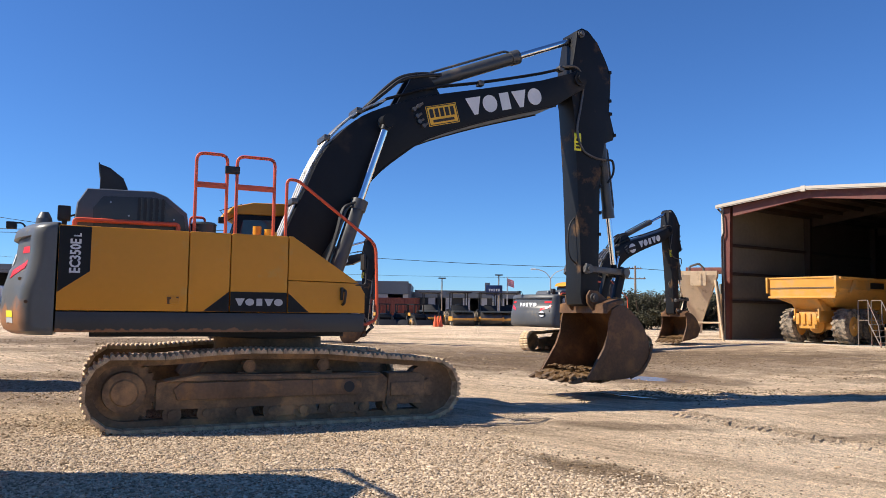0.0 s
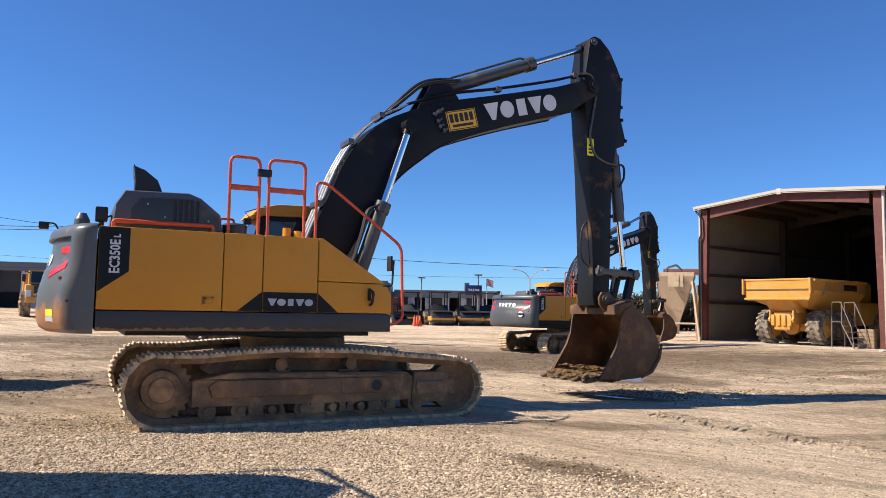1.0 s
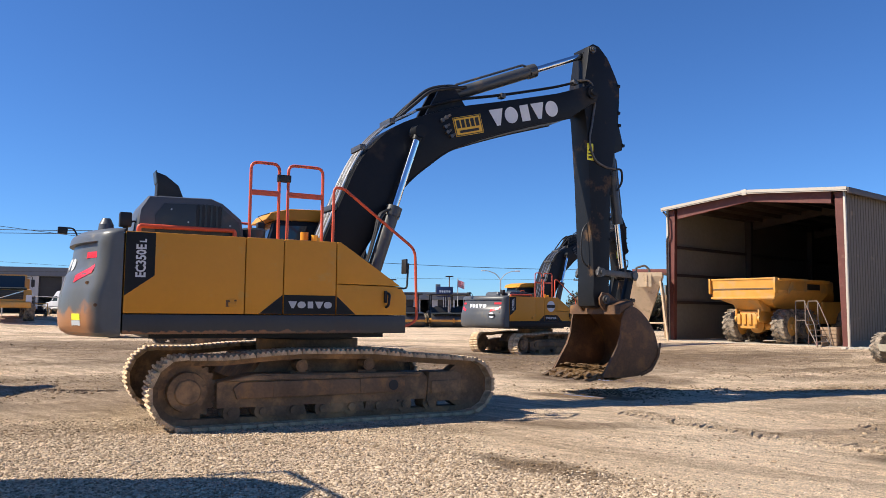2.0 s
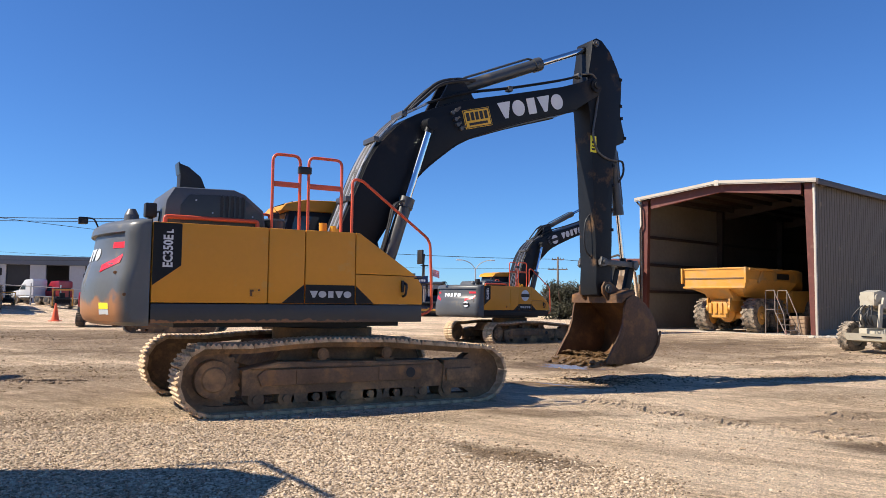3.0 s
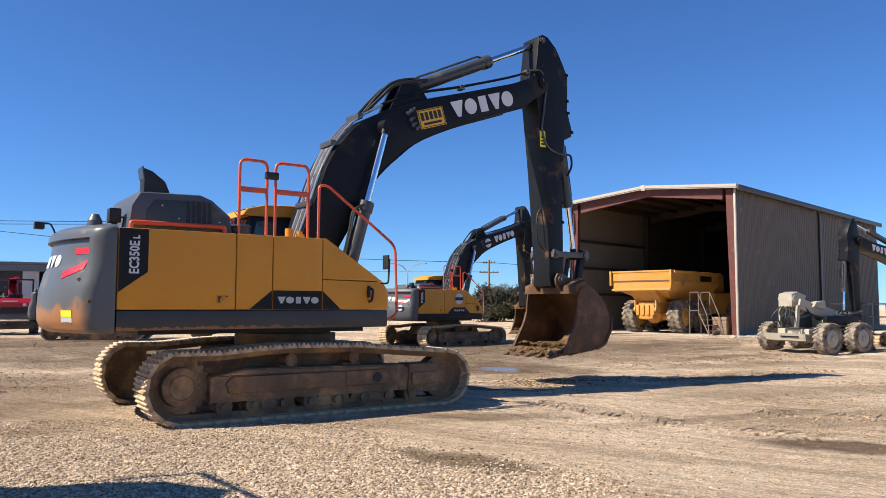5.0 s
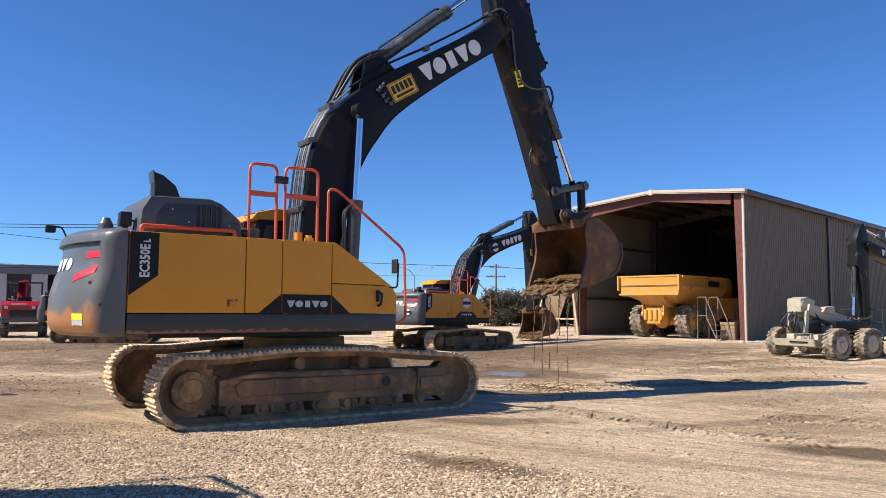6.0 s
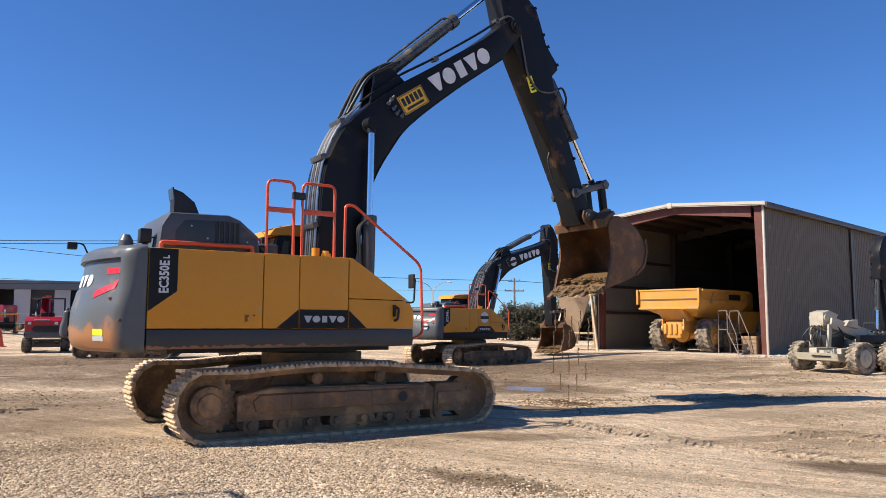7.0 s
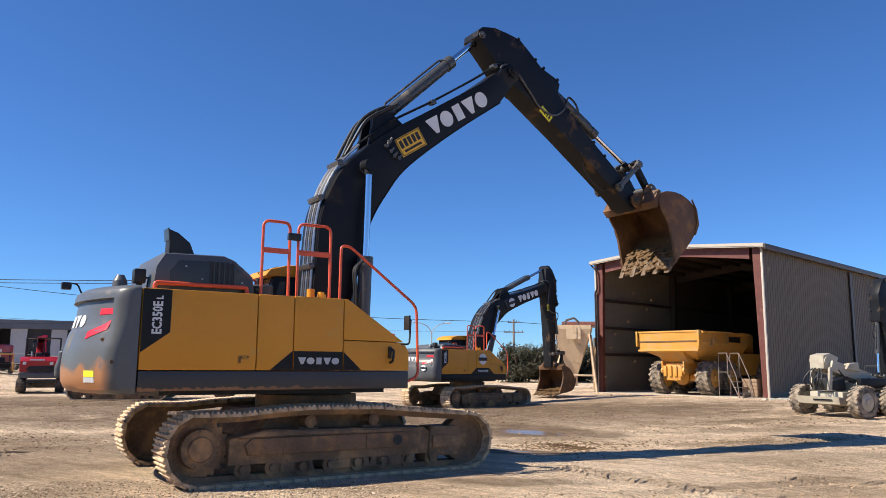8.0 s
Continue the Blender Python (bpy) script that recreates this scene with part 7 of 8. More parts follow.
# ---- machines in the far row ----
def roller(m, canopy=True):
    t = thing("road_roller", "yellow and black road roller with a canopy", "road roller", "rollers in the far row", m)
    bm = B()
    cyl(bm, (-1.5, -1.0, 0.7), (-1.5, 1.0, 0.7), 0.7, seg=28)
    part("drum", bm, STEEL, t)
    bm = B()
    box(bm, -2.3, -0.5, -1.15, -1.02, 0.55, 0.95, 0.03)
    box(bm, -2.3, -0.5, 1.02, 1.15, 0.55, 0.95, 0.03)
    box(bm, -2.45, -2.3, -1.15, 1.15, 0.62, 0.82, 0.03)
    part("drum_frame", bm, TRUCKY, t)
    bm = B()
    prism(bm, [(-2.3, 1.35), (-0.6, 1.38), (-0.6, 1.5), (-2.2, 1.45)], -0.95, 0.95, bevel=0.02)
    part("drum_guard", bm, CHAR, t)
    bm = B()
    prism(bm, [(-0.5, 0.6), (2.4, 0.6), (2.5, 1.2), (2.2, 1.6), (0.8, 1.7), (-0.4, 1.35)], -0.85, 0.85, bevel=0.06)
    part("body", bm, DARK, t, "black engine body")
    bm = B()
    prism(bm, [(-0.45, 1.3), (0.3, 1.72), (0.3, 2.0), (-0.3, 2.0), (-0.6, 1.5)], -0.8, 0.8, bevel=0.05)
    part("dash", bm, BLACK, t)
    bm = B()
    box(bm, 0.7, 2.3, -0.86, 0.86, 1.2, 1.62, 0.05)
    part("hood", bm, DARK, t)
    for s in (-1, 1):
        wheel(t, 1.5, s * 0.95, 0.72, 0.5, s, 14)
    for x in (-0.2, 1.0):
        for y in (-0.75, 0.75):
            bm = B()
            box(bm, x - 0.05, x + 0.05, y - 0.05, y + 0.05, 1.4, 3.15)
            part("canopy_post", bm, BLACK, t, smooth=0)
    bm = B()
    box(bm, -0.9, 1.6, -1.05, 1.05, 3.15, 3.27, 0.04)
    part("canopy", bm, BLACK, t)
    bm = B()
    box(bm, 0.2, 0.7, -0.3, 0.3, 1.5, 2.1, 0.06)
    part("seat", bm, BLACK, t)
    bm = B()
    tube(bm, round_path([(-0.1, 0, 1.3), (0.0, 0, 1.9), (0.05, 0.15, 1.95), (0.05, -0.15, 1.95)], 0.05), 0.03)
    part("steering_column", bm, BLACK, t)
    return t


first = roller(pose(1.6, 72.5, 0, 0, 0, 100))
for x, y, a in ((4.4, 73.5, 96), (6.4, 73.8, 80), (-1.2, 75.5, 85)):
    copy_thing(first, pose(x, y, 0, 0, 0, a))


def skid_loader(m):
    t = thing("skid_loader", "black and yellow skid-steer loader", "skid loader", "skid loaders in the far row", m)
    bm = B()
    prism(bm, [(-1.2, 0.35), (0.9, 0.35), (1.0, 0.8), (0.7, 1.1), (-1.1, 1.2)], -0.55, 0.55, bevel=0.05)
    part("body", bm, DARK, t)
    for s in (-1, 1):
        bm = B()
        box(bm, -0.9, 0.2, *sorted((s * 0.705, s * 0.72)), 0.95, 1.25)
        part("side_decal", bm, TRUCKY, t, smooth=0)
    bm = B()
    for x in (-0.6, 0.55):
        for y in (-0.5, 0.5):
            box(bm, x - 0.04, x + 0.04, y - 0.04, y + 0.04, 1.1, 2.0)
    box(bm, -0.75, 0.65, -0.58, 0.58, 1.98, 2.08, 0.03)
    part("cab_frame", bm, BLACK, t)
    for s in (-1, 1):
        bm = B()
        prism(bm, [(-1.2, 1.2), (-1.0, 1.5), (1.0, 0.9), (1.35, 0.3), (1.2, 0.2), (0.85, 0.7)], s * 0.58, s * 0.7, bevel=0.02)
        part("lift_arm", bm, BLACK, t)
        for x in (-0.7, 0.6):
            wheel(t, x, s * 0.75, 0.4, 0.28, s, 12)
    bm = B()
    prism(bm, [(1.3, 0.05), (2.0, 0.05), (1.45, 0.6), (1.3, 0.6)], -0.85, 0.85, bevel=0.01)
    part("bucket", bm, BLACK, t)
    return t


sk = skid_loader(pose(-5.6, 71.5, 0, 0, 0, -70))
for x, y, a in ((-3.9, 72.5, -95), (-2.5, 72.0, -60), (-7.3, 73.5, -80)):
    copy_thing(sk, pose(x, y, 0, 0, 0, a))


def traffic_cone(m, s=1.0):
    t = thing("traffic_cone", "bright orange rubber traffic cone", "traffic cone", "traffic cones", m)
    om = bpy.data.materials.get("cone_orange") or mat("cone_orange", (0.75, 0.12, 0.04), 0.5, vary=0.08)
    bm = B()
    cyl(bm, (0, 0, 0.04 * s), (0, 0, 0.9 * s), 0.19 * s, 0.04 * s, 20)
    part("cone", bm, om, t)
    bm = B()
    box(bm, -0.25 * s, 0.25 * s, -0.25 * s, 0.25 * s, 0, 0.045 * s, 0.01)
    part("base", bm, om, t)
    return t


cone = traffic_cone(pose(-18.0, 46.2, 0.16), 1.15)
copy_thing(cone, pose(-0.62, 66.0, 0))
copy_thing(cone, pose(-0.15, 66.2, 0))
copy_thing(cone, pose(-0.4, 66.8, 0))


def container(m):
    t = thing("red_container", "dull red corrugated container behind the machines", "container", m=m)
    bm = B()
    sheet(bm, (-3, 0, 0), (3, 0, 0), 0.15, 2.6, 0.28, 0.05)
    sheet(bm, (3, 0, 0), (3, 2.4, 0), 0.15, 2.6, 0.28, 0.05)
    sheet(bm, (-3, 2.4, 0), (-3, 0, 0), 0.15, 2.6, 0.28, 0.05)
    part("wall", bm, BRICKRED, t, smooth=0)
    bm = B()
    box(bm, -3.05, 3.05, -0.05, 2.45, 2.6, 2.7)
    box(bm, -3.05, 3.05, -0.05, 2.45, 0.0, 0.15)
    part("frame", bm, BRICKRED, t, smooth=0)
    return t


container(pose(-5.3, 76.0, 0, 0, 0, 4))

# ---- red mini excavator and vehicles by the workshop ----
REDP = mat("glossy_red_paint", (0.33, 0.012, 0.022), 0.3, vary=0.08, coat=0.4)


RUBBER = mat("dusty_rubber", (0.03, 0.028, 0.026), 0.8, vary=0.3, dirt=(0.2, 0.15, 0.1), dirt_amount=0.4, dirt_scale=4)


def mini_excavator(m):
    t = thing("mini_excavator", "small red and grey tracked excavator with an open canopy", "mini excavator", m=m)
    for s in (-1, 1):
        bm = B()
        pts = [(-1.0 + 0.28 * math.cos(a), 0.28 + 0.28 * math.sin(a)) for a in np.linspace(radians(90), radians(270), 9)] + [(1.0 + 0.28 * math.cos(a), 0.28 + 0.28 * math.sin(a)) for a in np.linspace(radians(-90), radians(90), 9)]
        prism(bm, pts, s * 0.6, s * 0.95, bevel=0.02)
        part("track", bm, RUBBER, t, "dusty rubber track")
        bm = B()
        for k in range(14):
            x = -1.0 + k * 2.0 / 13
            for z in (0.0, 0.545):
                box(bm, x - 0.035, x + 0.035, *sorted((s * 0.6, s * 0.95)), z, z + 0.03)
        for k in range(7):
            a = radians(90 + 180 * (k + 0.5) / 7)
            box(bm, -0.035, 0.035, *sorted((s * 0.6, s * 0.95)), 0.27, 0.305, m=Matrix.Translation((-1.0, 0, 0.28)) @ Matrix.Rotation(-a + radians(90), 4, "Y"))
        part("tread_bar", bm, RUBBER, t, smooth=0)
        for x, r in ((-1.0, 0.2), (1.0, 0.18)):
            bm = B()
            cyl(bm, (x, s * 0.94, 0.28), (x, s * 0.97, 0.28), r, seg=18)
            part("track_wheel", bm, STEEL, t)
    bm = B()
    box(bm, -1.15, 0.75, -0.9, 0.9, 0.62, 0.85, 0.04)
    part("deck", bm, DARK, t)
    bm = B()
    prism(bm, [(-1.3, 0.85), (0.0, 0.85), (0.0, 1.3), (-0.3, 1.55), (-1.1, 1.55), (-1.35, 1.35)], -0.88, 0.88, bevel=0.08)
    part("engine_cover", bm, REDP, t, "rounded red engine cover")
    bm = B()
    box(bm, -1.36, -0.4, -0.85, 0.85, 0.6, 0.86, 0.04)
    part("weight", bm, GREY, t)
    bm = B()
    prism(bm, [(-0.5, 0.88), (0.5, 0.88), (0.62, 1.0), (0.5, 1.14), (-0.5, 1.14), (-0.62, 1.0)], 0, 0.03, axis="x", bevel=0.008)
    bmesh.ops.translate(bm, vec=(-1.36, 0, 0), verts=bm.verts)
    part("rear_grille", bm, BLACK, t, "black lower rear grille")
    bm = B()
    box(bm, -1.30, -1.27, -0.1, 0.5, 1.38, 1.44, 0.0, m=Matrix.Translation((-0.02, 0, 0)))
    part("marking", bm, WHITE, t, smooth=0)
    for x in (-0.5, 0.7):
        for y in (-0.7, 0.7):
            bm = B()
            tube(bm, [(x, y, 0.85), (x, y, 2.4)], 0.035, 6)
            part("canopy_post", bm, BLACK, t)
    bm = B()
    box(bm, -0.55, 0.75, -0.72, 0.72, 2.38, 2.43, 0.02)
    part("canopy", bm, BLACK, t)
    bm = B()
    prism(bm, [(-0.25, 1.5), (0.1, 1.4), (0.5, 2.05), (0.62, 2.5), (0.3, 2.3), (-0.05, 1.9)], -0.02, 0.3, bevel=0.05)
    part("boom_base", bm, REDP, t)
    for y in (-0.2, -0.08, 0.34):
        bm = B()
        tube(bm, spline([(-0.35, y, 1.5), (-0.55, y + 0.05, 1.9), (-0.2, y + 0.08, 2.25), (0.3, y, 2.3)], 5), 0.025, 6)
        part("hose", bm, BLACK, t)
    bm = B()
    box(bm, -1.39, -1.36, -0.75, -0.6, 1.05, 1.2, 0.01)
    part("rear_lamp", bm, SIGNY, t)
    for y in (-0.45, 0.62):
        bm = B()
        box(bm, -1.355, -1.33, y, y + 0.14, 1.2, 1.32)
        part("sticker", bm, WHITE, t, smooth=0)
    bm = B()
    box(bm, -0.35, 0.1, -0.3, 0.3, 0.9, 1.75, 0.08)
    part("seat", bm, BLACK, t)
    bm = B()
    prism(bm, [(0.9, 0.9), (1.1, 0.8), (1.6, 1.9), (1.9, 2.5), (1.75, 2.6), (1.35, 2.0)], -0.12, 0.12, bevel=0.02)
    part("boom", bm, REDP, t)
    bm = B()
    prism(bm, [(1.75, 2.6), (1.92, 2.5), (2.5, 1.0), (2.35, 0.95)], -0.09, 0.09, bevel=0.02)
    part("arm", bm, REDP, t)
    bm = B()
    prism(bm, [(2.0, 0.08), (1.9, 0.1), (1.85, 0.45), (1.95, 0.5)], -0.9, 0.9, bevel=0.01)
    box(bm, 1.2, 1.9, -0.5, -0.35, 0.25, 0.37)
    box(bm, 1.2, 1.9, 0.35, 0.5, 0.25, 0.37)
    part("blade", bm, STEEL, t)
    return t


mini = mini_excavator(pose(-14.45, 42.9, 0.09, 0, 0, 108) @ Matrix.Diagonal((1.13, 1.13, 1.13, 1)))


def road_cab(m, paint, label):
    """A tractor cab with sloping screen, side window, roof fairing and its bare chassis."""
    t = thing("truck_tractor", label, "truck", "trucks by the workshop", m)
    bm = B()
    prism(bm, [(-1.0, 0.75), (1.0, 0.75), (1.05, 1.7), (0.7, 2.35), (0.25, 2.95), (-0.85, 3.05), (-1.0, 2.9)], -1.15, 1.15, bevel=0.1)
    cab = part("cab", bm, paint, t)
    bm = B()
    prism(bm, [(1.0, 0.7), (2.3, 0.7), (2.35, 1.5), (1.0, 1.75)], -1.0, 1.0, bevel=0.12)
    part("bonnet", bm, paint, cab)
    for s in (-1, 1):
        bm = B()
        prism(bm, [(0.1, 1.75), (0.88, 1.75), (0.62, 2.3), (0.1, 2.35)], s * 1.151, s * 1.158)
        part("window", bm, GLASS, cab, smooth=0)
        for x in (1.6, -1.6, -2.9):
            wheel(t, x, s * 0.95, 0.5, 0.3, s, 24, STEEL)
        bm = B()
        cyl(bm, (-0.7, s * 1.15, 0.75), (0.5, s * 1.15, 0.75), 0.27, seg=16)
        part("fuel_tank", bm, STEEL, t)
    bm = B()
    box(bm, -3.6, -1.0, -0.45, 0.45, 0.65, 0.9, 0.02)
    part("chassis", bm, BLACK, t)
    return t


SMALLER = Matrix.Diagonal((0.68, 0.68, 0.68, 1))
road_cab(pose(-27.75, 66.4, float(ground_height(-27.75, 66.4)), 0, 0, 160) @ SMALLER, WHITE, "white truck tractor parked before the workshop")
road_cab(pose(-26.0, 67.2, float(ground_height(-26.0, 67.2)), 0, 0, 160) @ SMALLER, REDP, "red truck tractor parked before the workshop")
road_cab(pose(-37.0, 62.5, float(ground_height(-37.0, 62.5)), 0, 0, 150) @ SMALLER, WHITE, "white truck tractor parked at the yard's edge")


def fork_carrier(m):
    """A rough-terrain fork truck from the front: yellow mast frame, dark carriage and engine."""
    t = thing("fork_truck", "dark fork truck with a yellow mast frame", "fork truck", "fork trucks by the workshop", m)
    bm = B()
    box(bm, -2.2, 0.6, -0.85, 0.85, 0.5, 1.25, 0.06)
    part("body", bm, DARK, t)
    for s in (-1, 1):
        bm = B()
        box(bm, 0.9, 1.05, s * 0.95, s * 1.08, 0.25, 2.1, 0.02)
        part("mast_post", bm, TRUCKY, t)
        bm = B()
        box(bm, 1.05, 2.1, s * 0.45, s * 0.57, 0.12, 0.18, 0.01)
        part("fork", bm, STEEL, t)
        for x in (0.35, -1.6):
            wheel(t, x, s * 0.95, 0.48, 0.34, s, 16)
        for x in (-1.2, 0.1):
            bm = B()
            tube(bm, [(x, s * 0.75, 1.2), (x, s * 0.75, 2.25)], 0.04, 6)
            part("guard_post", bm, BLACK, t)
    bm = B()
    box(bm, 0.88, 1.06, -1.08, 1.08, 2.0, 2.16, 0.02)
    part("mast_head", bm, TRUCKY, t)
    bm = B()
    box(bm, 1.0, 1.08, -0.8, 0.8, 0.4, 0.6, 0.02)
    box(bm, 1.0, 1.08, -0.8, 0.8, 1.0, 1.15, 0.02)
    part("carriage", bm, BLACK, t)
    bm = B()
    box(bm, -1.3, 0.2, -0.85, 0.85, 2.2, 2.28, 0.03)
    part("overhead_guard", bm, BLACK, t)
    bm = B()
    box(bm, -0.75, -0.2, -0.3, 0.3, 1.2, 1.75, 0.06)
    part("seat", bm, BLACK, t)
    return t


forks = fork_carrier(pose(-23.5, 61.4, float(ground_height(-23.5, 61.4)), 0, 0, -66) @ SMALLER)
copy_thing(forks, pose(-27.0, 60.2, float(ground_height(-27.0, 60.2)), 0, 0, -60) @ SMALLER)


def yard_fence():
    t = thing("pipe_fence", "low galvanised pipe fence before the workshop", "fence")
    a, b = Vector((-30.5, 61.6, 0)), Vector((-20.5, 65.0, 0))
    for k in range(6):
        p = a.lerp(b, k / 5)
        z = float(ground_height(p.x, p.y))
        bm = B()
        cyl(bm, (p.x, p.y, z - 0.05), (p.x, p.y, z + 1.75), 0.05, seg=8)
        part("post", bm, LAMPM, t)
    for h in (0.75, 1.5):
        bm = B()
        tube(bm, [(p.x, p.y, float(ground_height(p.x, p.y)) + h) for p in (a.lerp(b, k / 20) for k in range(21))], 0.035, 6)
        part("rail", bm, LAMPM, t)


yard_fence()


def hauler_front(m):
    t = thing("parked_hauler", "yellow hauler seen from the front with a dark grille", "hauler", m=m)
    bm = B()
    prism(bm, [(-2.5, 0.9), (2.0, 0.9), (2.15, 1.5), (1.9, 2.1), (-0.2, 2.2), (-2.5, 2.2)], -1.3, 1.3, bevel=0.08)
    part("body", bm, TRUCKY, t)
    bm = B()
    prism(bm, [(-2.0, 2.2), (-0.1, 2.2), (-0.3, 3.2), (-1.9, 3.25)], -1.1, 1.1, bevel=0.08)
    cab = part("cab", bm, TRUCKY, t)
    bm = B()
    prism(bm, [(-0.13, 2.3), (-0.09, 2.3), (-0.27, 3.1), (-0.31, 3.1)], -0.95, 0.95)
    part("windscreen", bm, GLASS, cab, smooth=0)
    bm = B()
    box(bm, 1.95, 2.18, -0.8, 0.8, 1.45, 2.05, 0.03)
    part("grille", bm, BLACK, t)
    bm = B()
    prism(bm, [(-0.2, 2.2), (1.9, 2.12), (1.98, 2.2), (-0.2, 2.32)], -1.0, 1.0, bevel=0.03)
    part("bonnet_top", bm, CHAR, t, "charcoal bonnet top")
    for k in range(4):
        bm = B()
        box(bm, 2.18, 2.2, -0.78, 0.78, 1.52 + k * 0.13, 1.56 + k * 0.13)
        part("grille_bar", bm, CHAR, t, smooth=0)
    bm = B()
    box(bm, 2.19, 2.215, -0.85, 0.85, -0.03, 0.03, 0.0, m=Matrix.Translation((0, 0, 1.74)) @ Matrix.Rotation(radians(20), 4, "X"))
    part("badge_bar", bm, CHROME, t, smooth=0)
    bm = B()
    box(bm, 2.05, 2.3, -1.25, 1.25, 0.95, 1.3, 0.05)
    part("bumper", bm, TRUCKY, t)
    for s in (-1, 1):
        bm = B()
        tube(bm, round_path([(-0.1, s * 1.05, 3.0), (0.5, s * 1.35, 3.05), (0.55, s * 1.4, 2.3)], 0.06), 0.025)
        box(bm, 0.5, 0.58, s * 1.3, s * 1.52, 2.35, 2.85, 0.02)
        part("mirror", bm, BLACK, cab)
    bm = B()
    box(bm, -6.5, -2.6, -1.4, 1.4, 1.5, 3.0, 0.1)
    part("bed", bm, TRUCKY, t)
    for s in (-1, 1):
        bm = B()
        box(bm, 1.9, 2.2, s * 0.95, s * 1.3, 1.25, 1.75, 0.05)
        part("headlamp", bm, WHITE, t)
        wheel(t, 0.6, s * 1.25, 0.85, 0.65, s, 16)
        wheel(t, -4.2, s * 1.25, 0.85, 0.65, s, 16)
    return t


hauler_front(pose(-26.3, 53.9, float(ground_height(-26.3, 53.9)), 0, 0, -62))

# ---- what moves ----
MACHINE = [(0.0, -2.64, 11.721, 24.6), (0.5, -2.314, 11.870, 24.4), (1.0, -1.978, 12.009, 24.35), (1.5, -1.647, 12.145, 24.25), (3.0, -0.664, 12.548, 24.0),
           (3.5, -0.365, 12.645, 23.95), (4.0, -0.273, 12.672, 23.9), (4.5, -0.263, 12.668, 23.85), (6.0, -0.26, 12.663, 23.72), (8.0, -0.26, 12.663, 23.72)]
JOINTS = [(0.0, 36.1, -85.8, -4.0), (1.5, 36.1, -85.8, -4.0), (3.0, 36.3, -85.75, -4.0), (4.5, 36.5, -85.7, -4.0), (4.8, 37.0, -85.5, -3.0), (5.2, 42.0, -80.5, 2.5), (5.6, 49.0, -73.0, 9.0),
          (6.0, 53.15, -67.8, 11.0), (6.5, 55.35, -65.2, 12.0), (7.0, 55.15, -62.5, 15.0), (7.25, 55.1, -56.5, 20.0), (7.5, 55.05, -47.2, 28.0), (8.0, 54.95, -32.75, 40.0)]


def curve_at(rows, t):
    """Smooth monotone interpolation of rows (t, values...)."""
    a = np.array(rows, float)
    x, y = a[:, 0], a[:, 1:]
    h, d = np.diff(x), np.diff(y, axis=0) / np.diff(x)[:, None]
    m = np.zeros_like(y)
    for i in range(1, len(x) - 1):
        w1, w2 = 2 * h[i] + h[i - 1], h[i] + 2 * h[i - 1]
        ok = d[i - 1] * d[i] > 0
        m[i] = np.where(ok, (w1 + w2) / (w1 / np.where(ok, d[i - 1], 1) + w2 / np.where(ok, d[i], 1)), 0)
    m[0], m[-1] = d[0], d[-1]
    i = int(np.clip(np.searchsorted(x, t) - 1, 0, len(h) - 1))
    s = (t - x[i]) / h[i]
    return y[i] * (1 + 2 * s) * (1 - s) ** 2 + m[i] * h[i] * s * (1 - s) ** 2 + y[i + 1] * s * s * (3 - 2 * s) - m[i + 1] * h[i] * s * s * (1 - s)


# muddy water running out between the teeth: short rigid strings of drops
def drip_mesh(seed):
    rnd = random.Random(seed)
    bm = B()
    tube(bm, [(rnd.uniform(-0.012, 0.012), rnd.uniform(-0.012, 0.012), -0.17 + 0.034 * k) for k in range(11)], 0.011, 5)
    me = bpy.data.meshes.new("muddy_drip")
    bm.to_mesh(me)
    bm.free()
    me.materials.append(CLAY)
    return me


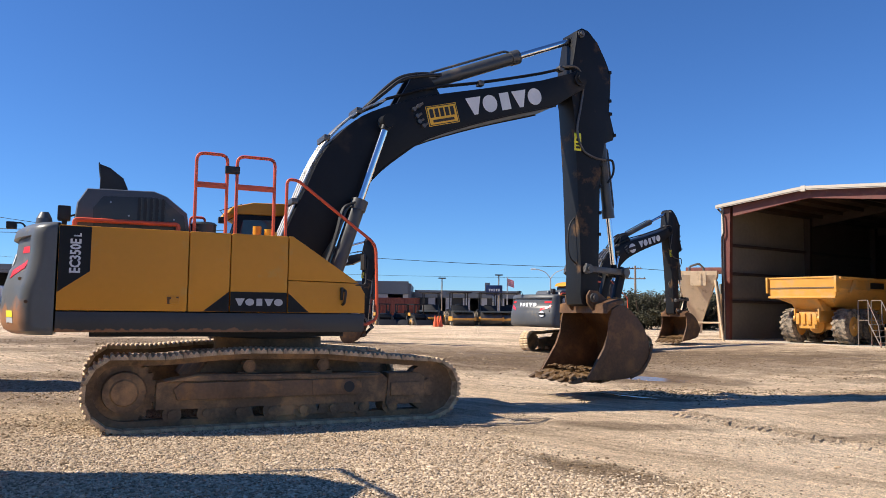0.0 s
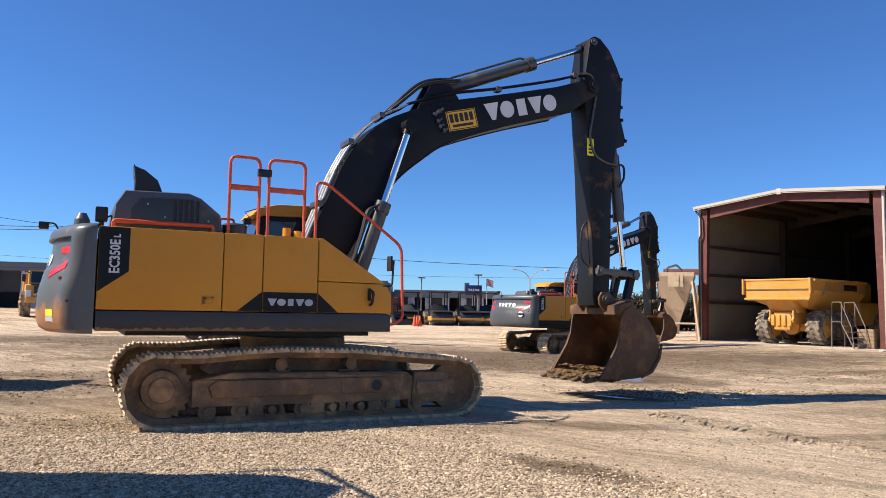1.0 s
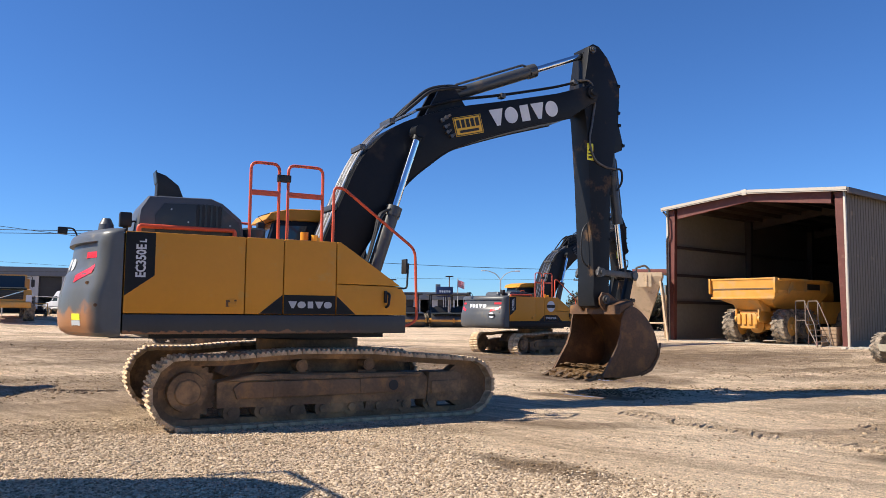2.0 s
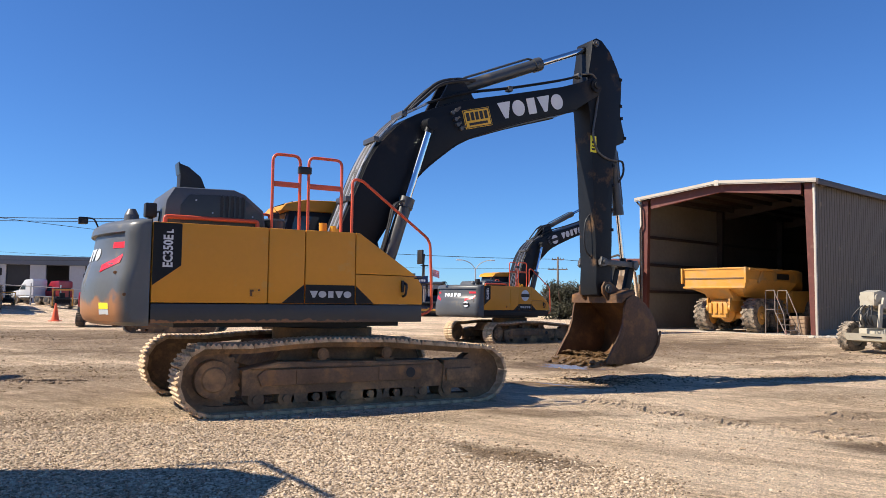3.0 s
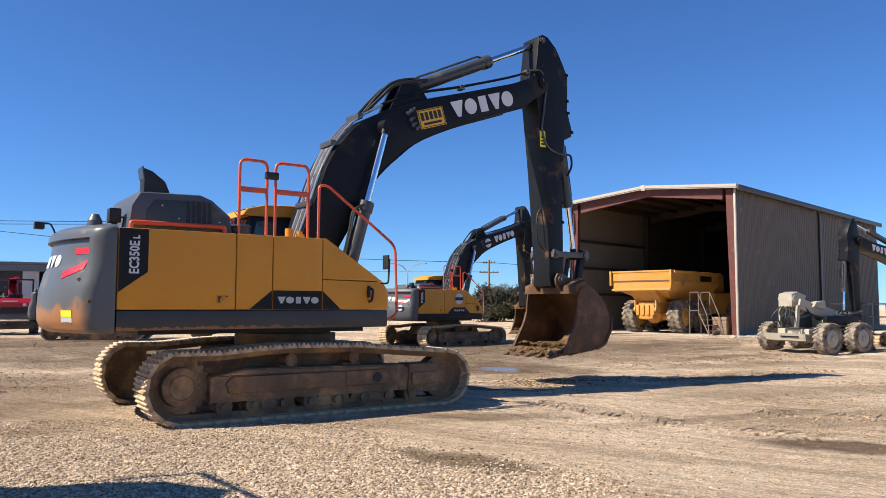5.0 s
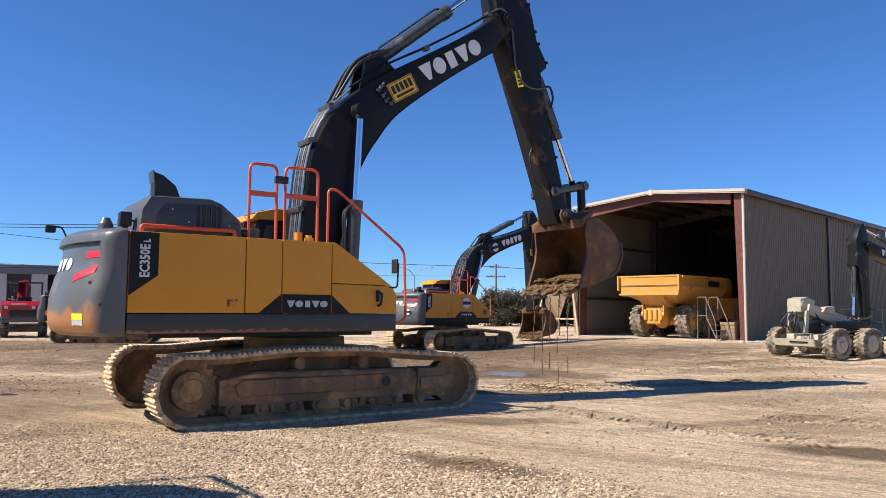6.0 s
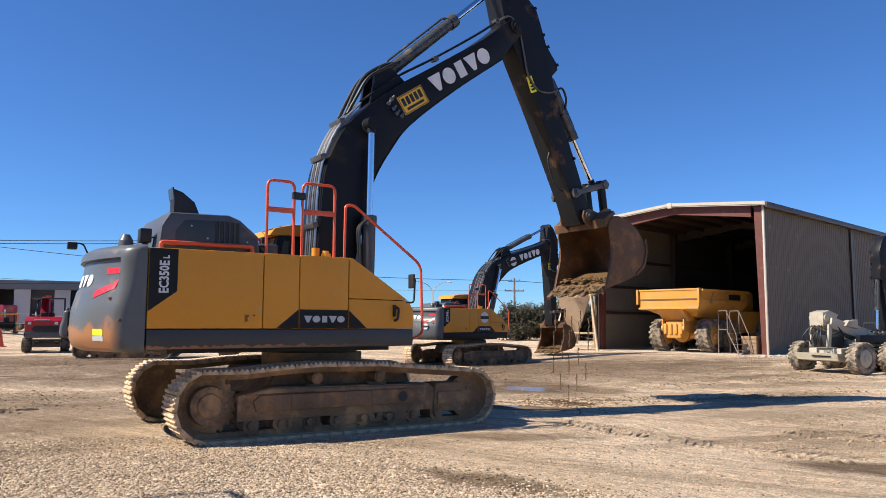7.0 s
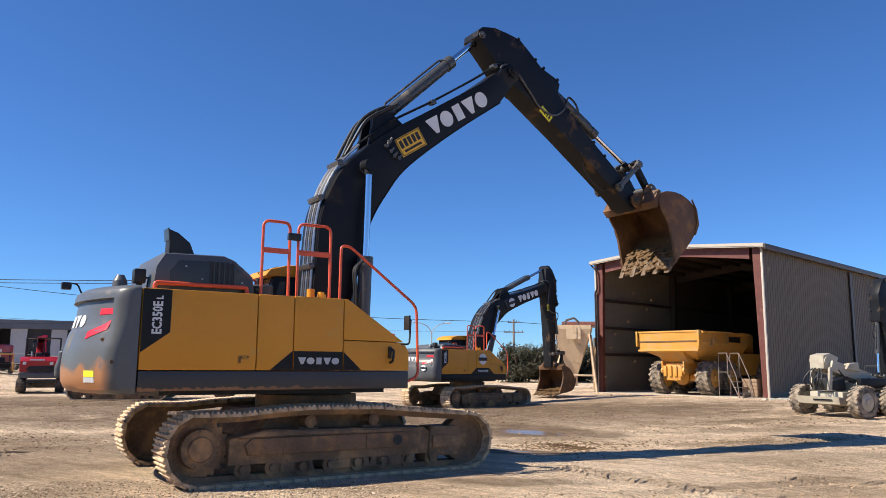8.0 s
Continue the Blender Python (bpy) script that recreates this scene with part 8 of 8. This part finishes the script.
DRIPS = []
drip_kinds = [drip_mesh(k) for k in range(4)]
drip_random = random.Random(21)
for lane in range(5):
    for k in range(17):
        start = 5.12 + 0.1 * k + drip_random.uniform(-0.02, 0.02) + 0.05 * (lane % 2)
        o = tagged(new("muddy_drip", drip_kinds[drip_random.randrange(4)]), "thin string of muddy water falling from the bucket", "muddy drip", "drips from the bucket")
        DRIPS.append((o, start, -0.5 + 0.25 * lane + drip_random.uniform(-0.03, 0.03), drip_random.uniform(-0.2, 0.35), drip_random.uniform(0, 360)))
for k in range(14):
    o = tagged(new("clay_crumb", drip_kinds[k % 4]), "small crumb of clay falling from the bucket", "clay crumb", "crumbs from the bucket")
    o.scale = (1.6, 1.6, 0.14)
    DRIPS.append((o, 7.2 + 0.05 * k, drip_random.uniform(-0.6, 0.6), drip_random.uniform(-0.2, 0.3), drip_random.uniform(0, 360)))


def drip_rows(start, y, inside, spin):
    """Rests in the bucket, tips over the lip, falls, and ends lying on the ground."""
    rows = []

    def world_of(t):
        p, j = curve_at(MACHINE, t), curve_at(JOINTS, t)
        return pose(p[0], p[1], 0, 0, 0, p[2]) @ limbs(*j)["bucket"]
    for k in range(81):
        t = k / 10
        if t <= start:
            m = world_of(t)
            c = m @ Vector((0.1 + inside * 0.5, y, -1.47))
            rows.append((t, Matrix.Translation(c) @ Matrix.Rotation(radians(spin % 40), 4, "Z") @ pose(0, 0, 0, 0, 80, 0)))
        else:
            c = world_of(start) @ Vector((-0.42, y, -1.62))
            floor = float(ground_height(c.x, c.y)) + 0.004
            z = c.z - 0.35 * (t - start) - 4.9 * (t - start) ** 2
            if z > floor + 0.17:
                rows.append((t, Matrix.Translation((c.x, c.y, z)) @ Matrix.Rotation(radians(spin % 40), 4, "Z")))
            else:
                rows.append((t, Matrix.Translation((c.x, c.y, floor)) @ Matrix.Rotation(radians(spin % 40), 4, "Z") @ pose(0, 0, 0, 0, 85, 0)))
    return rows


def motions():
    times = [k / 10 for k in range(81)]
    path = [curve_at(MACHINE, t) for t in times]
    walk(main, [(t, pose(p[0], p[1], 0, 0, 0, p[2])) for t, p in zip(times, path)])
    run = np.r_[0, np.cumsum([math.hypot(b[0] - a[0], b[1] - a[1]) for a, b in zip(path, path[1:])])]
    moving = [k for k in range(81) if times[k] <= 4.6 or k == 80]
    for o, i, y in MAIN_SHOES:
        walk(o, [(times[k], shoe_pose(i, float(run[k]), y)) for k in moving])
    for o, y in MAIN_SPROCKETS:
        walk(o, [(times[k], Matrix.Translation((-2.07, y, 0.49)) @ turn_y(-math.degrees(float(run[k]) / 0.46))) for k in moving])
    poses = [limbs(*curve_at(JOINTS, t)) for t in times]
    for o, start, y, inside, spin in DRIPS:
        walk(o, drip_rows(start, y, inside, spin))
    for key, o in MAIN_LIMBS.items():
        walk(o, [(t, p[key]) for t, p in zip(times, poses)])


motions()
